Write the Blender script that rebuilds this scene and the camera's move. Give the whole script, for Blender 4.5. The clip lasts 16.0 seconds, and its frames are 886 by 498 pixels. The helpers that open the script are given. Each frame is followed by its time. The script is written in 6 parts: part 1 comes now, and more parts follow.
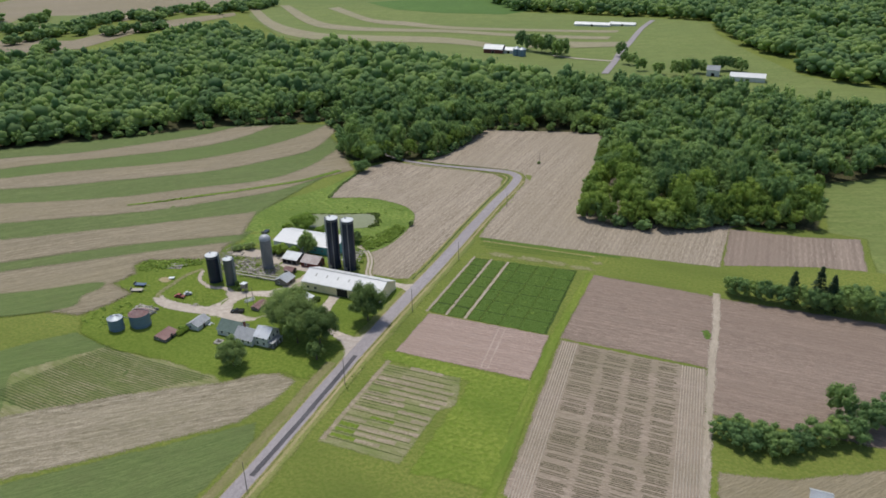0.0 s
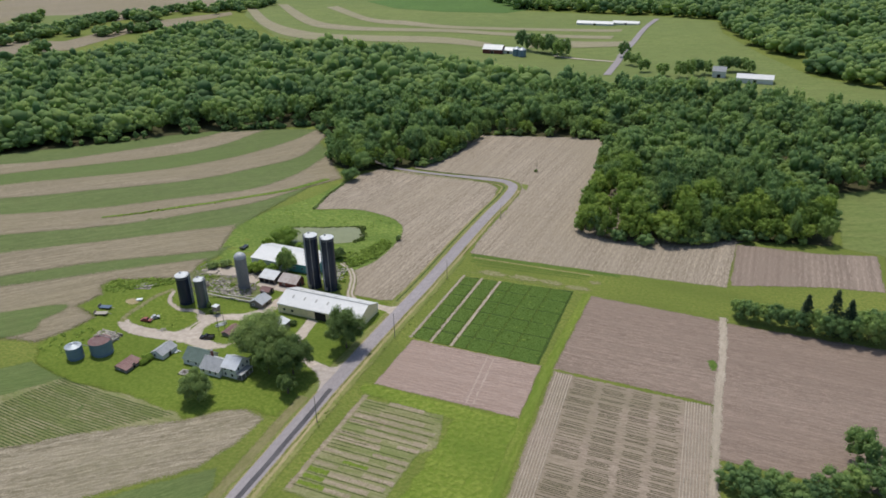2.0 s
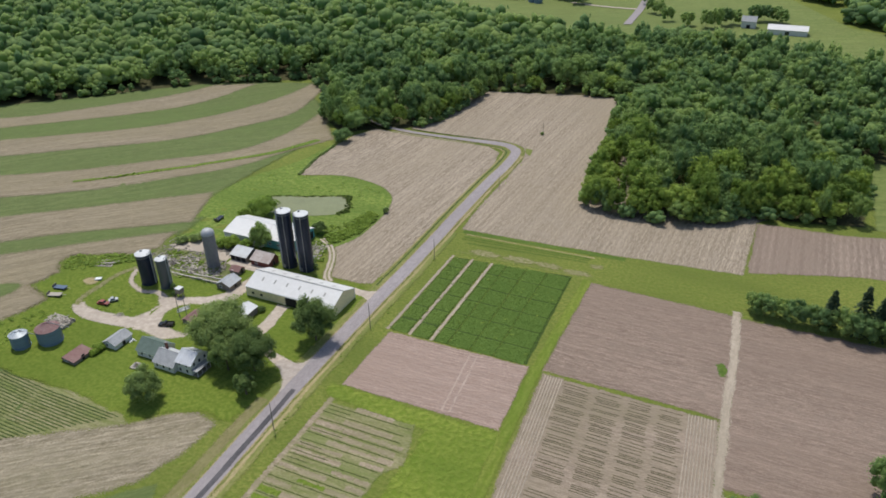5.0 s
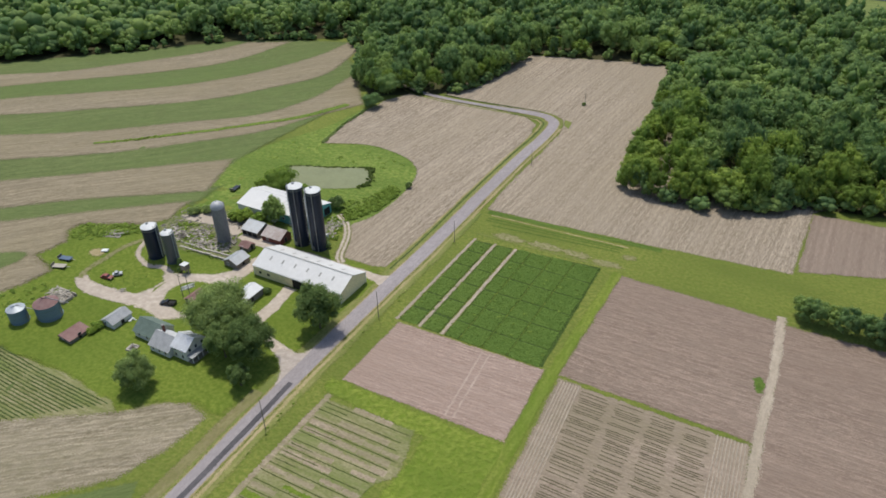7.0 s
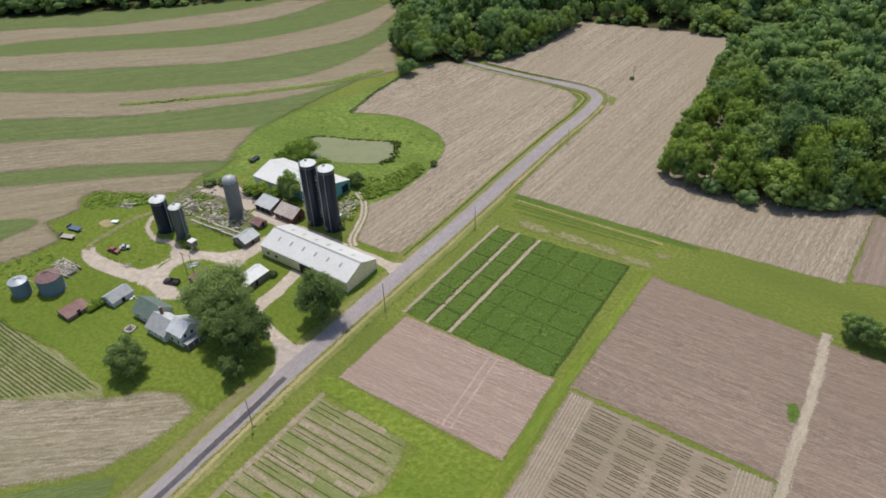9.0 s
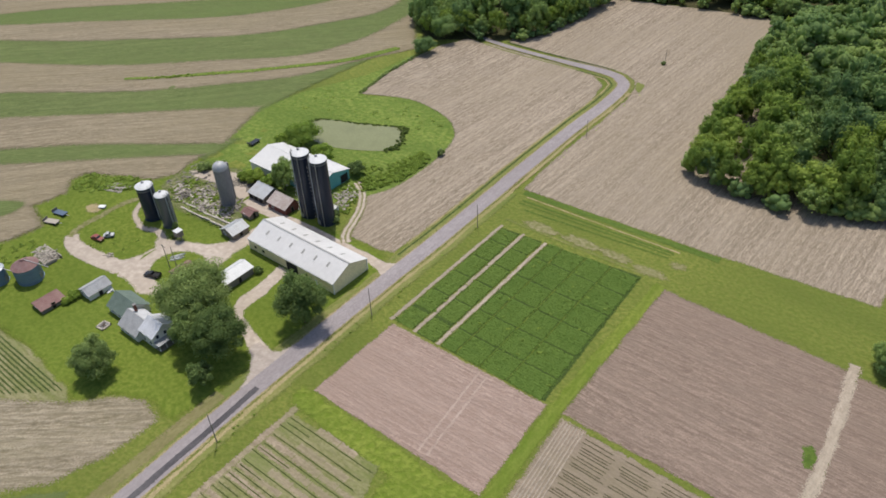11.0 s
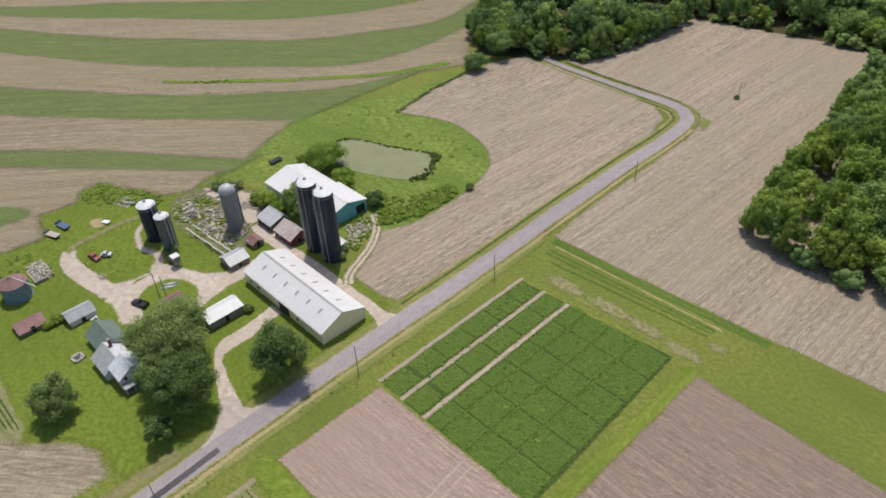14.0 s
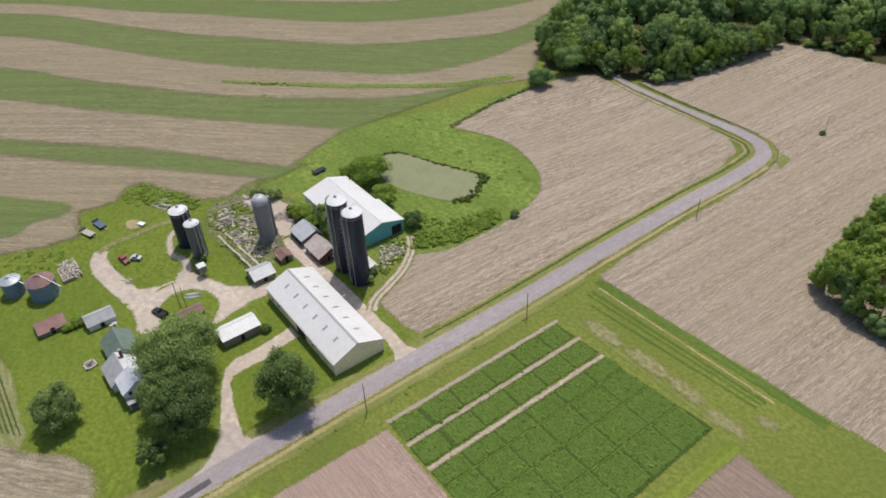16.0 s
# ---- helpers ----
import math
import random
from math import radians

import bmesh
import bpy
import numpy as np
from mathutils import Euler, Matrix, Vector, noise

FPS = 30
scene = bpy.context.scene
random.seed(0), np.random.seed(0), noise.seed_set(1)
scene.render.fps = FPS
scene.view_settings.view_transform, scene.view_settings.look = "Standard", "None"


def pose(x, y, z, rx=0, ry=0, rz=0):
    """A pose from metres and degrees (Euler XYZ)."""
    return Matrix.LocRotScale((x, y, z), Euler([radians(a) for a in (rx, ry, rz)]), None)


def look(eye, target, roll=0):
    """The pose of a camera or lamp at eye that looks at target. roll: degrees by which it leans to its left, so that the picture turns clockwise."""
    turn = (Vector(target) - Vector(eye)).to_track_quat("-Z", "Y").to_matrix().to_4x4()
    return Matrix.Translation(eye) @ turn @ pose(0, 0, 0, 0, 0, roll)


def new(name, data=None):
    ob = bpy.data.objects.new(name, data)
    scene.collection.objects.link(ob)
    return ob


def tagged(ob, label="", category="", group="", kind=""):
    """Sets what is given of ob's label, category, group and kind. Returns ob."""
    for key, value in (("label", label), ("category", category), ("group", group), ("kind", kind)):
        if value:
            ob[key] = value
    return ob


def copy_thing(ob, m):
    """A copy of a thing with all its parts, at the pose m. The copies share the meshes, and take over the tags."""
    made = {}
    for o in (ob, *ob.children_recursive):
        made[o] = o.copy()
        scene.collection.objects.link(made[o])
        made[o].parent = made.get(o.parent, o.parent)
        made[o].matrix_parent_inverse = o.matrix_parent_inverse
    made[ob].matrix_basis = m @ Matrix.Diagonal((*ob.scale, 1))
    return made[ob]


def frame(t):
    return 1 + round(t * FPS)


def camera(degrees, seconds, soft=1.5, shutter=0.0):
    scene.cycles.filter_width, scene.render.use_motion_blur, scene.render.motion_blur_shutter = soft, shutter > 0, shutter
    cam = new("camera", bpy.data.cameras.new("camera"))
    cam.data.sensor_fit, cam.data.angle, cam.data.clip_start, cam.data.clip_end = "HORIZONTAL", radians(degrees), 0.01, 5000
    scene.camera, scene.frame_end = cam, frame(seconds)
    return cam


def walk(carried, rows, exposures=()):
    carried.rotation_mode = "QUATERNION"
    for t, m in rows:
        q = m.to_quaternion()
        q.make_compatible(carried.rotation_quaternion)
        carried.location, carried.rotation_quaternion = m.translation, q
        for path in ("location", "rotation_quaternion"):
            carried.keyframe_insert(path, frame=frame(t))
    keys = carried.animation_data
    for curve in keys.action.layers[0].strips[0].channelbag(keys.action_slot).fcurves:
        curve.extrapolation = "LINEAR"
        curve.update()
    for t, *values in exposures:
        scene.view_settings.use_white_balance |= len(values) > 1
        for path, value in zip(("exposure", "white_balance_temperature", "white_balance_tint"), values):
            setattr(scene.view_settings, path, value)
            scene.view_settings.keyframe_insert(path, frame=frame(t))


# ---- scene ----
cam = camera(62.4, 16.0, 1.7)
PATH = [
    (0, (115.639, -222.354, 143.619), (114.913, -220.692, 142.774), -1.2),
    (0.5, (114.812, -216.709, 143.299), (114.08, -215.05, 142.457), -1.2),
    (1, (114.178, -210.662, 143.116), (113.442, -209.005, 142.274), -1.2),
    (1.5, (113.718, -204.615, 142.816), (112.983, -202.958, 141.971), -1.3),
    (2, (113.543, -198.835, 142.523), (112.806, -197.181, 141.673), -1.4),
    (2.5, (113.326, -193.348, 142.334), (112.591, -191.701, 141.469), -1.4),
    (3, (113.491, -187.719, 142.123), (112.757, -186.083, 141.236), -1.6),
    (3.5, (113.346, -182.197, 142.009), (112.617, -180.572, 141.099), -1.6),
    (4, (112.79, -176.695, 141.928), (112.057, -175.085, 140.995), -1.5),
    (6.5, (113.604, -148.316, 140.468), (112.769, -146.836, 139.415), -1.8),
    (7, (113.463, -142.392, 140.258), (112.605, -140.942, 139.179), -1.8),
    (7.5, (113.562, -136.978, 140.169), (112.681, -135.56, 139.067), -1.9),
    (8, (113.977, -131.03, 140.05), (113.066, -129.65, 138.924), -2.0),
    (8.5, (114.238, -125.689, 139.944), (113.304, -124.343, 138.797), -2.2),
    (9, (114.197, -119.99, 139.65), (113.246, -118.677, 138.479), -2.2),
    (11.5, (113.022, -91.557, 136.648), (111.999, -90.365, 135.41), -2.7),
    (12, (112.548, -85.724, 136.241), (111.506, -84.548, 135.003), -2.8),
    (12.5, (111.821, -80.606, 135.913), (110.752, -79.455, 134.675), -2.7),
    (13, (111.136, -74.832, 135.515), (110.029, -73.715, 134.279), -2.7),
    (13.5, (110.479, -69.622, 135.036), (109.344, -68.533, 133.8), -2.8),
    (14, (109.583, -64.316, 134.493), (108.422, -63.253, 133.26), -2.8),
    (14.5, (108.952, -59.656, 134.012), (107.749, -58.637, 132.781), -2.8),
    (15, (108.118, -54.4, 133.407), (106.867, -53.437, 132.179), -2.9),
    (15.5, (107.179, -49.948, 132.834), (105.9, -49.019, 131.609), -2.9),
    (16, (105.854, -45.109, 132.382), (104.557, -44.203, 131.159), -3.0),
]
walk(cam, [(t, look(eye, target, roll)) for t, eye, target, roll in PATH], [(0, -0.16, 6250, 6), (3.5, -0.1, 6320, 6), (7, -0.06, 6450, 5), (11.5, 0.0, 6600, 8), (16, 0.03, 6610, 9)])


# ---- world and sun ----
AZ = Vector((-0.69, 0.72, 0)).normalized()
ELEV = radians(66)
SUN_DIR = Vector((AZ.x * math.cos(ELEV), AZ.y * math.cos(ELEV), math.sin(ELEV)))
world = bpy.data.worlds.new("sky")
scene.world = world
world.use_nodes = True
wn, wl = world.node_tree.nodes, world.node_tree.links
sky = wn.new("ShaderNodeTexSky")
sky.sky_type = "NISHITA"
sky.sun_disc = False
sky.sun_elevation = ELEV
sky.sun_rotation = math.atan2(AZ.x, AZ.y)
sky.dust_density = 2.0
wl.new(sky.outputs[0], wn["Background"].inputs["Color"])
wn["Background"].inputs["Strength"].default_value = 0.15
sun = new("sun", bpy.data.lights.new("sun", "SUN"))
sun.data.energy = 3.5
sun.data.angle = radians(0.6)
sun.data.color = (1.0, 0.95, 0.87)
sun.matrix_world = look(SUN_DIR * 400, (0, 0, 0))


# ---- materials ----
def principled(name):
    m = bpy.data.materials.new(name)
    m.use_nodes = True
    return m, m.node_tree.nodes, m.node_tree.links, m.node_tree.nodes["Principled BSDF"]


def mixed(n, l, fac, a, b):
    mx = n.new("ShaderNodeMix")
    mx.data_type = "RGBA"
    for k, v in ((0, fac), (6, a), (7, b)):
        if isinstance(v, (int, float)):
            mx.inputs[k].default_value = v
        elif isinstance(v, tuple):
            mx.inputs[k].default_value = (*v, 1)
        else:
            l.new(v, mx.inputs[k])
    return mx.outputs[2]


def noisy(n, l, vec, scale, detail=4, lo=0.35, hi=0.65):
    t = n.new("ShaderNodeTexNoise")
    t.inputs["Scale"].default_value = scale
    t.inputs["Detail"].default_value = detail
    l.new(vec, t.inputs["Vector"])
    r = n.new("ShaderNodeMapRange")
    r.inputs[1].default_value, r.inputs[2].default_value = lo, hi
    l.new(t.outputs["Fac"], r.inputs[0])
    return r.outputs[0]


def turned(n, l, vec, angle, sx, sy, sz=1.0):
    mp = n.new("ShaderNodeMapping")
    mp.vector_type = "TEXTURE"
    mp.inputs["Rotation"].default_value = (0, 0, radians(angle))
    mp.inputs["Scale"].default_value = (1 / sx, 1 / sy, 1 / sz)
    l.new(vec, mp.inputs["Vector"])
    return mp.outputs[0]


def bumped(n, l, bsdf, height, strength, distance):
    b = n.new("ShaderNodeBump")
    b.inputs["Strength"].default_value = strength
    b.inputs["Distance"].default_value = distance
    l.new(height, b.inputs["Height"])
    l.new(b.outputs[0], bsdf.inputs["Normal"])


def ground_mat(name, a, b, c=None, angle=0.0, rows=0.0, row_mix=0.5, streak=0.5, blot=0.02, rough=0.95, bump=0.3, grain=1.6, clump=0.5):
    """Soil, stubble or sward: two colours by grain, a third by wide blots, streaks along the rows at an angle from +x."""
    m, n, l, p = principled(name)
    pos = n.new("ShaderNodeNewGeometry").outputs["Position"]
    along = turned(n, l, pos, angle, 0.16, 0.9, 1)
    swath = turned(n, l, pos, angle, 0.012, 0.28, 1)
    fine = noisy(n, l, along if streak > 0.4 else pos, grain, 5, 0.39, 0.61)
    speck = noisy(n, l, pos, grain * 1.5, 4, 0.44, 0.62)
    pale = noisy(n, l, turned(n, l, pos, angle + 20, 0.5, 0.9, 1), grain * 1.1, 4, 0.5, 0.66)
    col = mixed(n, l, fine, a, b)
    col = mixed(n, l, mixed_fac(n, l, speck, 0.6 if streak else 0.35), col, tuple(0.7 * v for v in a))
    col = mixed(n, l, mixed_fac(n, l, pale, 0.5 if streak else 0.3), col, tuple(1.15 * v for v in b))
    if rows:
        w = n.new("ShaderNodeTexWave")
        w.bands_direction = "Y"
        w.inputs["Scale"].default_value = 0.314 / rows
        w.inputs["Distortion"].default_value = 1.2
        w.inputs["Detail"].default_value = 2
        l.new(turned(n, l, pos, angle, 1, 1), w.inputs["Vector"])
        col = mixed(n, l, mixed_fac(n, l, w.outputs["Fac"], row_mix), col, tuple(0.7 * v for v in a))
    if streak > 0.4:
        col = mixed(n, l, mixed_fac(n, l, noisy(n, l, swath, 1.0, 3, 0.42, 0.68), 0.34), col, tuple(1.12 * v for v in b))
        col = mixed(n, l, mixed_fac(n, l, noisy(n, l, swath, 1.7, 3, 0.5, 0.72), 0.42), col, tuple(0.8 * v for v in a))
    big = noisy(n, l, turned(n, l, pos, angle, 0.35, 1), blot, 5, 0.38, 0.68)
    col = mixed(n, l, mixed_fac(n, l, big, 0.75), col, c or tuple(0.8 * v for v in b))
    mid = noisy(n, l, pos, blot * 9, 4, 0.45, 0.75)
    col = mixed(n, l, mixed_fac(n, l, mid, clump), col, tuple(0.68 * v for v in b))
    l.new(col, p.inputs["Base Color"])
    p.inputs["Roughness"].default_value = rough
    p.inputs["Specular IOR Level"].default_value = 0.15
    bumped(n, l, p, fine, bump, 0.25)
    thinned(n, l, p, pos)
    return m


def thinned(n, l, p, pos):
    """Sward, soil and gravel thin out in tufts towards their borders, where the mesh carries a 'feather' value."""
    at = n.new("ShaderNodeAttribute")
    at.attribute_name = "feather"
    sub = n.new("ShaderNodeMath")
    sub.operation = "SUBTRACT"
    l.new(noisy(n, l, pos, 2.8, 8, 0.3, 0.66), sub.inputs[0])
    l.new(at.outputs["Fac"], sub.inputs[1])
    r = n.new("ShaderNodeMapRange")
    r.inputs[1].default_value, r.inputs[2].default_value = -0.04, 0.0
    l.new(sub.outputs[0], r.inputs[0])
    mx = n.new("ShaderNodeMixShader")
    l.new(r.outputs[0], mx.inputs[0])
    l.new(n.new("ShaderNodeBsdfTransparent").outputs[0], mx.inputs[1])
    l.new(p.outputs[0], mx.inputs[2])
    l.new(mx.outputs[0], n["Material Output"].inputs["Surface"])


def mixed_fac(n, l, fac, k):
    mt = n.new("ShaderNodeMath")
    mt.operation = "MULTIPLY"
    mt.inputs[1].default_value = k
    l.new(fac, mt.inputs[0])
    return mt.outputs[0]


def plain_mat(name, a, b=None, rough=0.6, metal=0.0, scale=0.8, stain=None, bump=0.1, stretch=1.0, spec=0.5, island=False):
    """Painted, metal, wood or stone surface of a thing: grain and stains in its own coordinates."""
    m, n, l, p = principled(name)
    pos = n.new("ShaderNodeTexCoord").outputs["Object"]
    fine = noisy(n, l, turned(n, l, pos, 0, 1, 1, stretch), scale * 6, 5)
    big = noisy(n, l, turned(n, l, pos, 0, 1, 1, stretch), scale, 4, 0.4, 0.7)
    col = mixed(n, l, fine, a, b or tuple(0.82 * v for v in a))
    col = mixed(n, l, mixed_fac(n, l, big, 0.6), col, stain or tuple(0.75 * v for v in a))
    if island:
        g = n.new("ShaderNodeNewGeometry")
        o = n.new("ShaderNodeObjectInfo")
        ad = n.new("ShaderNodeMath")
        ad.operation = "ADD"
        l.new(g.outputs["Random Per Island"], ad.inputs[0])
        l.new(o.outputs["Random"], ad.inputs[1])
        fr = n.new("ShaderNodeMath")
        fr.operation = "FRACT"
        l.new(ad.outputs[0], fr.inputs[0])
        col = mixed(n, l, mixed_fac(n, l, fr.outputs[0], 0.7), col, stain or tuple(0.6 * v for v in a))
    l.new(col, p.inputs["Base Color"])
    p.inputs["Roughness"].default_value = rough
    p.inputs["Metallic"].default_value = metal
    p.inputs["Specular IOR Level"].default_value = spec
    if bump:
        bumped(n, l, p, fine, bump, 0.05)
    return m


def leaf_mat(name, a, b, c, glow=0.22):
    """Foliage: colour by clump, by tree and by noise, partly let through."""
    m, n, l, p = principled(name)
    pos = n.new("ShaderNodeNewGeometry")
    o = n.new("ShaderNodeObjectInfo")
    f = noisy(n, l, pos.outputs["Position"], 0.9, 4)
    tree_wide = noisy(n, l, pos.outputs["Position"], 0.085, 2, 0.4, 0.62)
    area = noisy(n, l, pos.outputs["Position"], 0.012, 3, 0.42, 0.6)
    at = n.new("ShaderNodeAttribute")
    at.attribute_name = "tone"
    ad = n.new("ShaderNodeMath")
    l.new(at.outputs["Fac"], ad.inputs[0])
    l.new(o.outputs["Random"], ad.inputs[1])
    fr = n.new("ShaderNodeMath")
    fr.operation = "FRACT"
    l.new(ad.outputs[0], fr.inputs[0])
    col = mixed(n, l, mixed_fac(n, l, tree_wide, 0.6), a, b)
    col = mixed(n, l, mixed_fac(n, l, f, 0.45), col, b)
    col = mixed(n, l, mixed_fac(n, l, area, 0.4), col, a)
    col = mixed(n, l, mixed_fac(n, l, pos.outputs["Random Per Island"], 0.4), col, c)
    own = n.new("ShaderNodeMapRange")
    own.inputs[1].default_value, own.inputs[2].default_value = 0.35, 1.0
    l.new(fr.outputs[0], own.inputs[0])
    col = mixed(n, l, mixed_fac(n, l, own.outputs[0], 0.8), col, c)
    dusk = n.new("ShaderNodeMapRange")
    dusk.inputs[1].default_value, dusk.inputs[2].default_value = 0.32, 0.0
    l.new(fr.outputs[0], dusk.inputs[0])
    col = mixed(n, l, mixed_fac(n, l, dusk.outputs[0], 0.5), col, tuple(0.72 * v for v in a))
    l.new(col, p.inputs["Base Color"])
    p.inputs["Roughness"].default_value = 0.75
    p.inputs["Specular IOR Level"].default_value = 0.2
    t = n.new("ShaderNodeBsdfTranslucent")
    l.new(col, t.inputs["Color"])
    mx = n.new("ShaderNodeMixShader")
    mx.inputs[0].default_value = glow
    l.new(p.outputs[0], mx.inputs[1])
    l.new(t.outputs[0], mx.inputs[2])
    l.new(mx.outputs[0], n["Material Output"].inputs["Surface"])
    bumped(n, l, p, noisy(n, l, pos.outputs["Position"], 1.5, 4), 0.7, 0.3)
    return m


GRASS = ground_mat("grass", (0.124, 0.158, 0.027), (0.19, 0.203, 0.047), (0.098, 0.128, 0.024), streak=0, blot=0.04, bump=0.5, grain=0.9, clump=0.35)
LAWN = ground_mat("lawn", (0.102, 0.147, 0.018), (0.158, 0.194, 0.032), (0.086, 0.124, 0.016), streak=0, blot=0.045, grain=0.8, clump=0.2)
VERGE = ground_mat("verge", (0.16, 0.185, 0.045), (0.235, 0.22, 0.085), (0.12, 0.155, 0.035), angle=90, streak=0.6, blot=0.06, grain=0.8)
LEAF_DITCH = ground_mat("ditch_weeds", (0.045, 0.075, 0.018), (0.08, 0.11, 0.03), (0.05, 0.06, 0.02), streak=0, blot=0.1, bump=1.0, grain=0.8)
DRYGRASS = ground_mat("dry_grass", (0.3, 0.24, 0.12), (0.38, 0.31, 0.18), (0.2, 0.2, 0.06), angle=90, blot=0.08)
WEEDS = ground_mat("weeds", (0.106, 0.165, 0.026), (0.19, 0.235, 0.053), (0.084, 0.132, 0.023), streak=0, blot=0.05, bump=0.8, grain=0.6, clump=0.35)
LIME = ground_mat("lime_weeds", (0.13, 0.18, 0.022), (0.2, 0.24, 0.042), (0.105, 0.155, 0.02), streak=0, blot=0.06, bump=1.0, grain=0.6, clump=0.4)
STUBBLE = ground_mat("stubble", (0.19, 0.15, 0.11), (0.42, 0.345, 0.27), (0.27, 0.22, 0.16), angle=88, rows=2.3, row_mix=0.35, blot=0.016, bump=0.6, grain=2.0)
STRIP_TAN = ground_mat("strip_stubble", (0.175, 0.14, 0.095), (0.33, 0.275, 0.195), (0.21, 0.175, 0.105), angle=50, rows=3.0, row_mix=0.3, blot=0.014, bump=0.6, grain=2.0)
STUB_SOUTH = ground_mat("pale_stubble", (0.165, 0.135, 0.09), (0.38, 0.32, 0.24), (0.2, 0.175, 0.11), angle=40, rows=2.6, row_mix=0.3, blot=0.04, bump=0.6, grain=1.3)
STRIP_GREEN = ground_mat("strip_hay", (0.09, 0.12, 0.039), (0.155, 0.18, 0.068), (0.108, 0.148, 0.044), angle=50, rows=5.0, row_mix=0.2, blot=0.014, bump=0.6)
SOIL_PINK = ground_mat("pinkish_soil", (0.255, 0.178, 0.145), (0.405, 0.303, 0.256), (0.29, 0.212, 0.175), angle=2, rows=1.6, row_mix=0.3, blot=0.03, bump=0.6)
SOIL_BROWN = ground_mat("brown_soil", (0.19, 0.138, 0.109), (0.31, 0.234, 0.188), (0.2, 0.145, 0.114), angle=0, rows=2.2, row_mix=0.25, blot=0.02, bump=0.6)
SOIL_NE = ground_mat("ridged_soil", (0.2, 0.15, 0.12), (0.32, 0.25, 0.2), (0.2, 0.15, 0.12), angle=90, rows=2.4, row_mix=0.5, blot=0.02)
SOIL_BAND = ground_mat("patchy_soil", (0.24, 0.19, 0.13), (0.34, 0.275, 0.2), (0.19, 0.18, 0.09), angle=0, blot=0.12, grain=0.9)
GARDEN = ground_mat("garden_soil", (0.165, 0.168, 0.062), (0.265, 0.238, 0.135), (0.13, 0.165, 0.042), angle=0, blot=0.16, grain=0.9)
RUT = ground_mat("pale_rut", (0.31, 0.225, 0.185), (0.44, 0.345, 0.295), (0.33, 0.25, 0.21), angle=90, blot=0.1)
LANE = ground_mat("grass_lane", (0.12, 0.165, 0.02), (0.18, 0.21, 0.04), (0.09, 0.145, 0.018), angle=90, streak=0.6, blot=0.05, grain=0.8)
SOIL_TILL = ground_mat("tilled_soil", (0.225, 0.172, 0.133), (0.34, 0.27, 0.212), (0.195, 0.162, 0.108), angle=0, blot=0.05)
DIRT = ground_mat("dirt_track", (0.3, 0.245, 0.19), (0.42, 0.35, 0.28), (0.26, 0.22, 0.16), angle=90, blot=0.06)
GRAVEL = ground_mat("gravel", (0.4, 0.335, 0.282), (0.495, 0.42, 0.357), (0.35, 0.29, 0.232), streak=0, blot=0.07, grain=0.5, bump=0.05)
ASPHALT = ground_mat("worn_asphalt", (0.27, 0.235, 0.24), (0.32, 0.285, 0.29), (0.24, 0.21, 0.21), angle=90, blot=0.05, bump=0.1, rough=0.85)
APRON = ground_mat("packed_stone", (0.36, 0.305, 0.27), (0.43, 0.37, 0.33), (0.32, 0.27, 0.235), streak=0, blot=0.07, grain=0.6, bump=0.05)
TAR = ground_mat("fresh_tar", (0.06, 0.055, 0.06), (0.09, 0.085, 0.09), (0.12, 0.11, 0.115), angle=90, blot=0.1, bump=0.1)
BEAN_SOIL = ground_mat("bean_ground", (0.045, 0.075, 0.017), (0.065, 0.1, 0.022), (0.05, 0.075, 0.016), angle=0, rows=0.76, row_mix=0.3, blot=0.03)
FAR_CROP = ground_mat("far_crop", (0.075, 0.135, 0.03), (0.1, 0.165, 0.038), (0.07, 0.125, 0.028), angle=20, blot=0.01, grain=0.3)
WORN = ground_mat("worn_turf", (0.155, 0.16, 0.055), (0.27, 0.24, 0.135), (0.175, 0.17, 0.065), streak=0, blot=0.15, grain=0.8, clump=0.35)
LUSH = ground_mat("lush_turf", (0.07, 0.115, 0.02), (0.105, 0.15, 0.03), (0.065, 0.11, 0.018), angle=2, streak=0.6, blot=0.05, grain=0.8, clump=0.25)
FAR_STRIP = ground_mat("far_stubble", (0.22, 0.19, 0.12), (0.3, 0.26, 0.175), (0.23, 0.215, 0.12), angle=20, blot=0.01, grain=0.4)
SCRAP_GROUND = ground_mat("scrap_ground", (0.1, 0.118, 0.038), (0.22, 0.21, 0.11), (0.1, 0.135, 0.03), streak=0, blot=0.12, grain=0.9, bump=0.8, clump=0.5)
FAR_GREEN = ground_mat("pasture", (0.13, 0.165, 0.045), (0.18, 0.205, 0.065), (0.115, 0.15, 0.045), angle=20, blot=0.006, grain=0.3)
POND = ground_mat("pond_water", (0.205, 0.213, 0.108), (0.222, 0.23, 0.12), (0.18, 0.19, 0.095), streak=0, blot=0.02, rough=0.15, bump=0.02)
# Blue is raised in this leaf colour to stand in for distance haze.
LEAF = leaf_mat("hazed_broadleaf_foliage", (0.138, 0.24, 0.102), (0.23, 0.35, 0.12), (0.345, 0.445, 0.125), 0.5)
LEAF_YARD = leaf_mat("yard_tree_foliage", (0.142, 0.22, 0.07), (0.25, 0.345, 0.108), (0.41, 0.49, 0.175), 0.5)
LEAF_LIME = leaf_mat("lime_foliage", (0.175, 0.27, 0.058), (0.265, 0.37, 0.075), (0.36, 0.455, 0.092), 0.5)
BROWN_VERGE = ground_mat("brown_verge", (0.2, 0.165, 0.085), (0.27, 0.225, 0.125), (0.14, 0.15, 0.045), angle=90, streak=0.6, blot=0.07, grain=0.8)
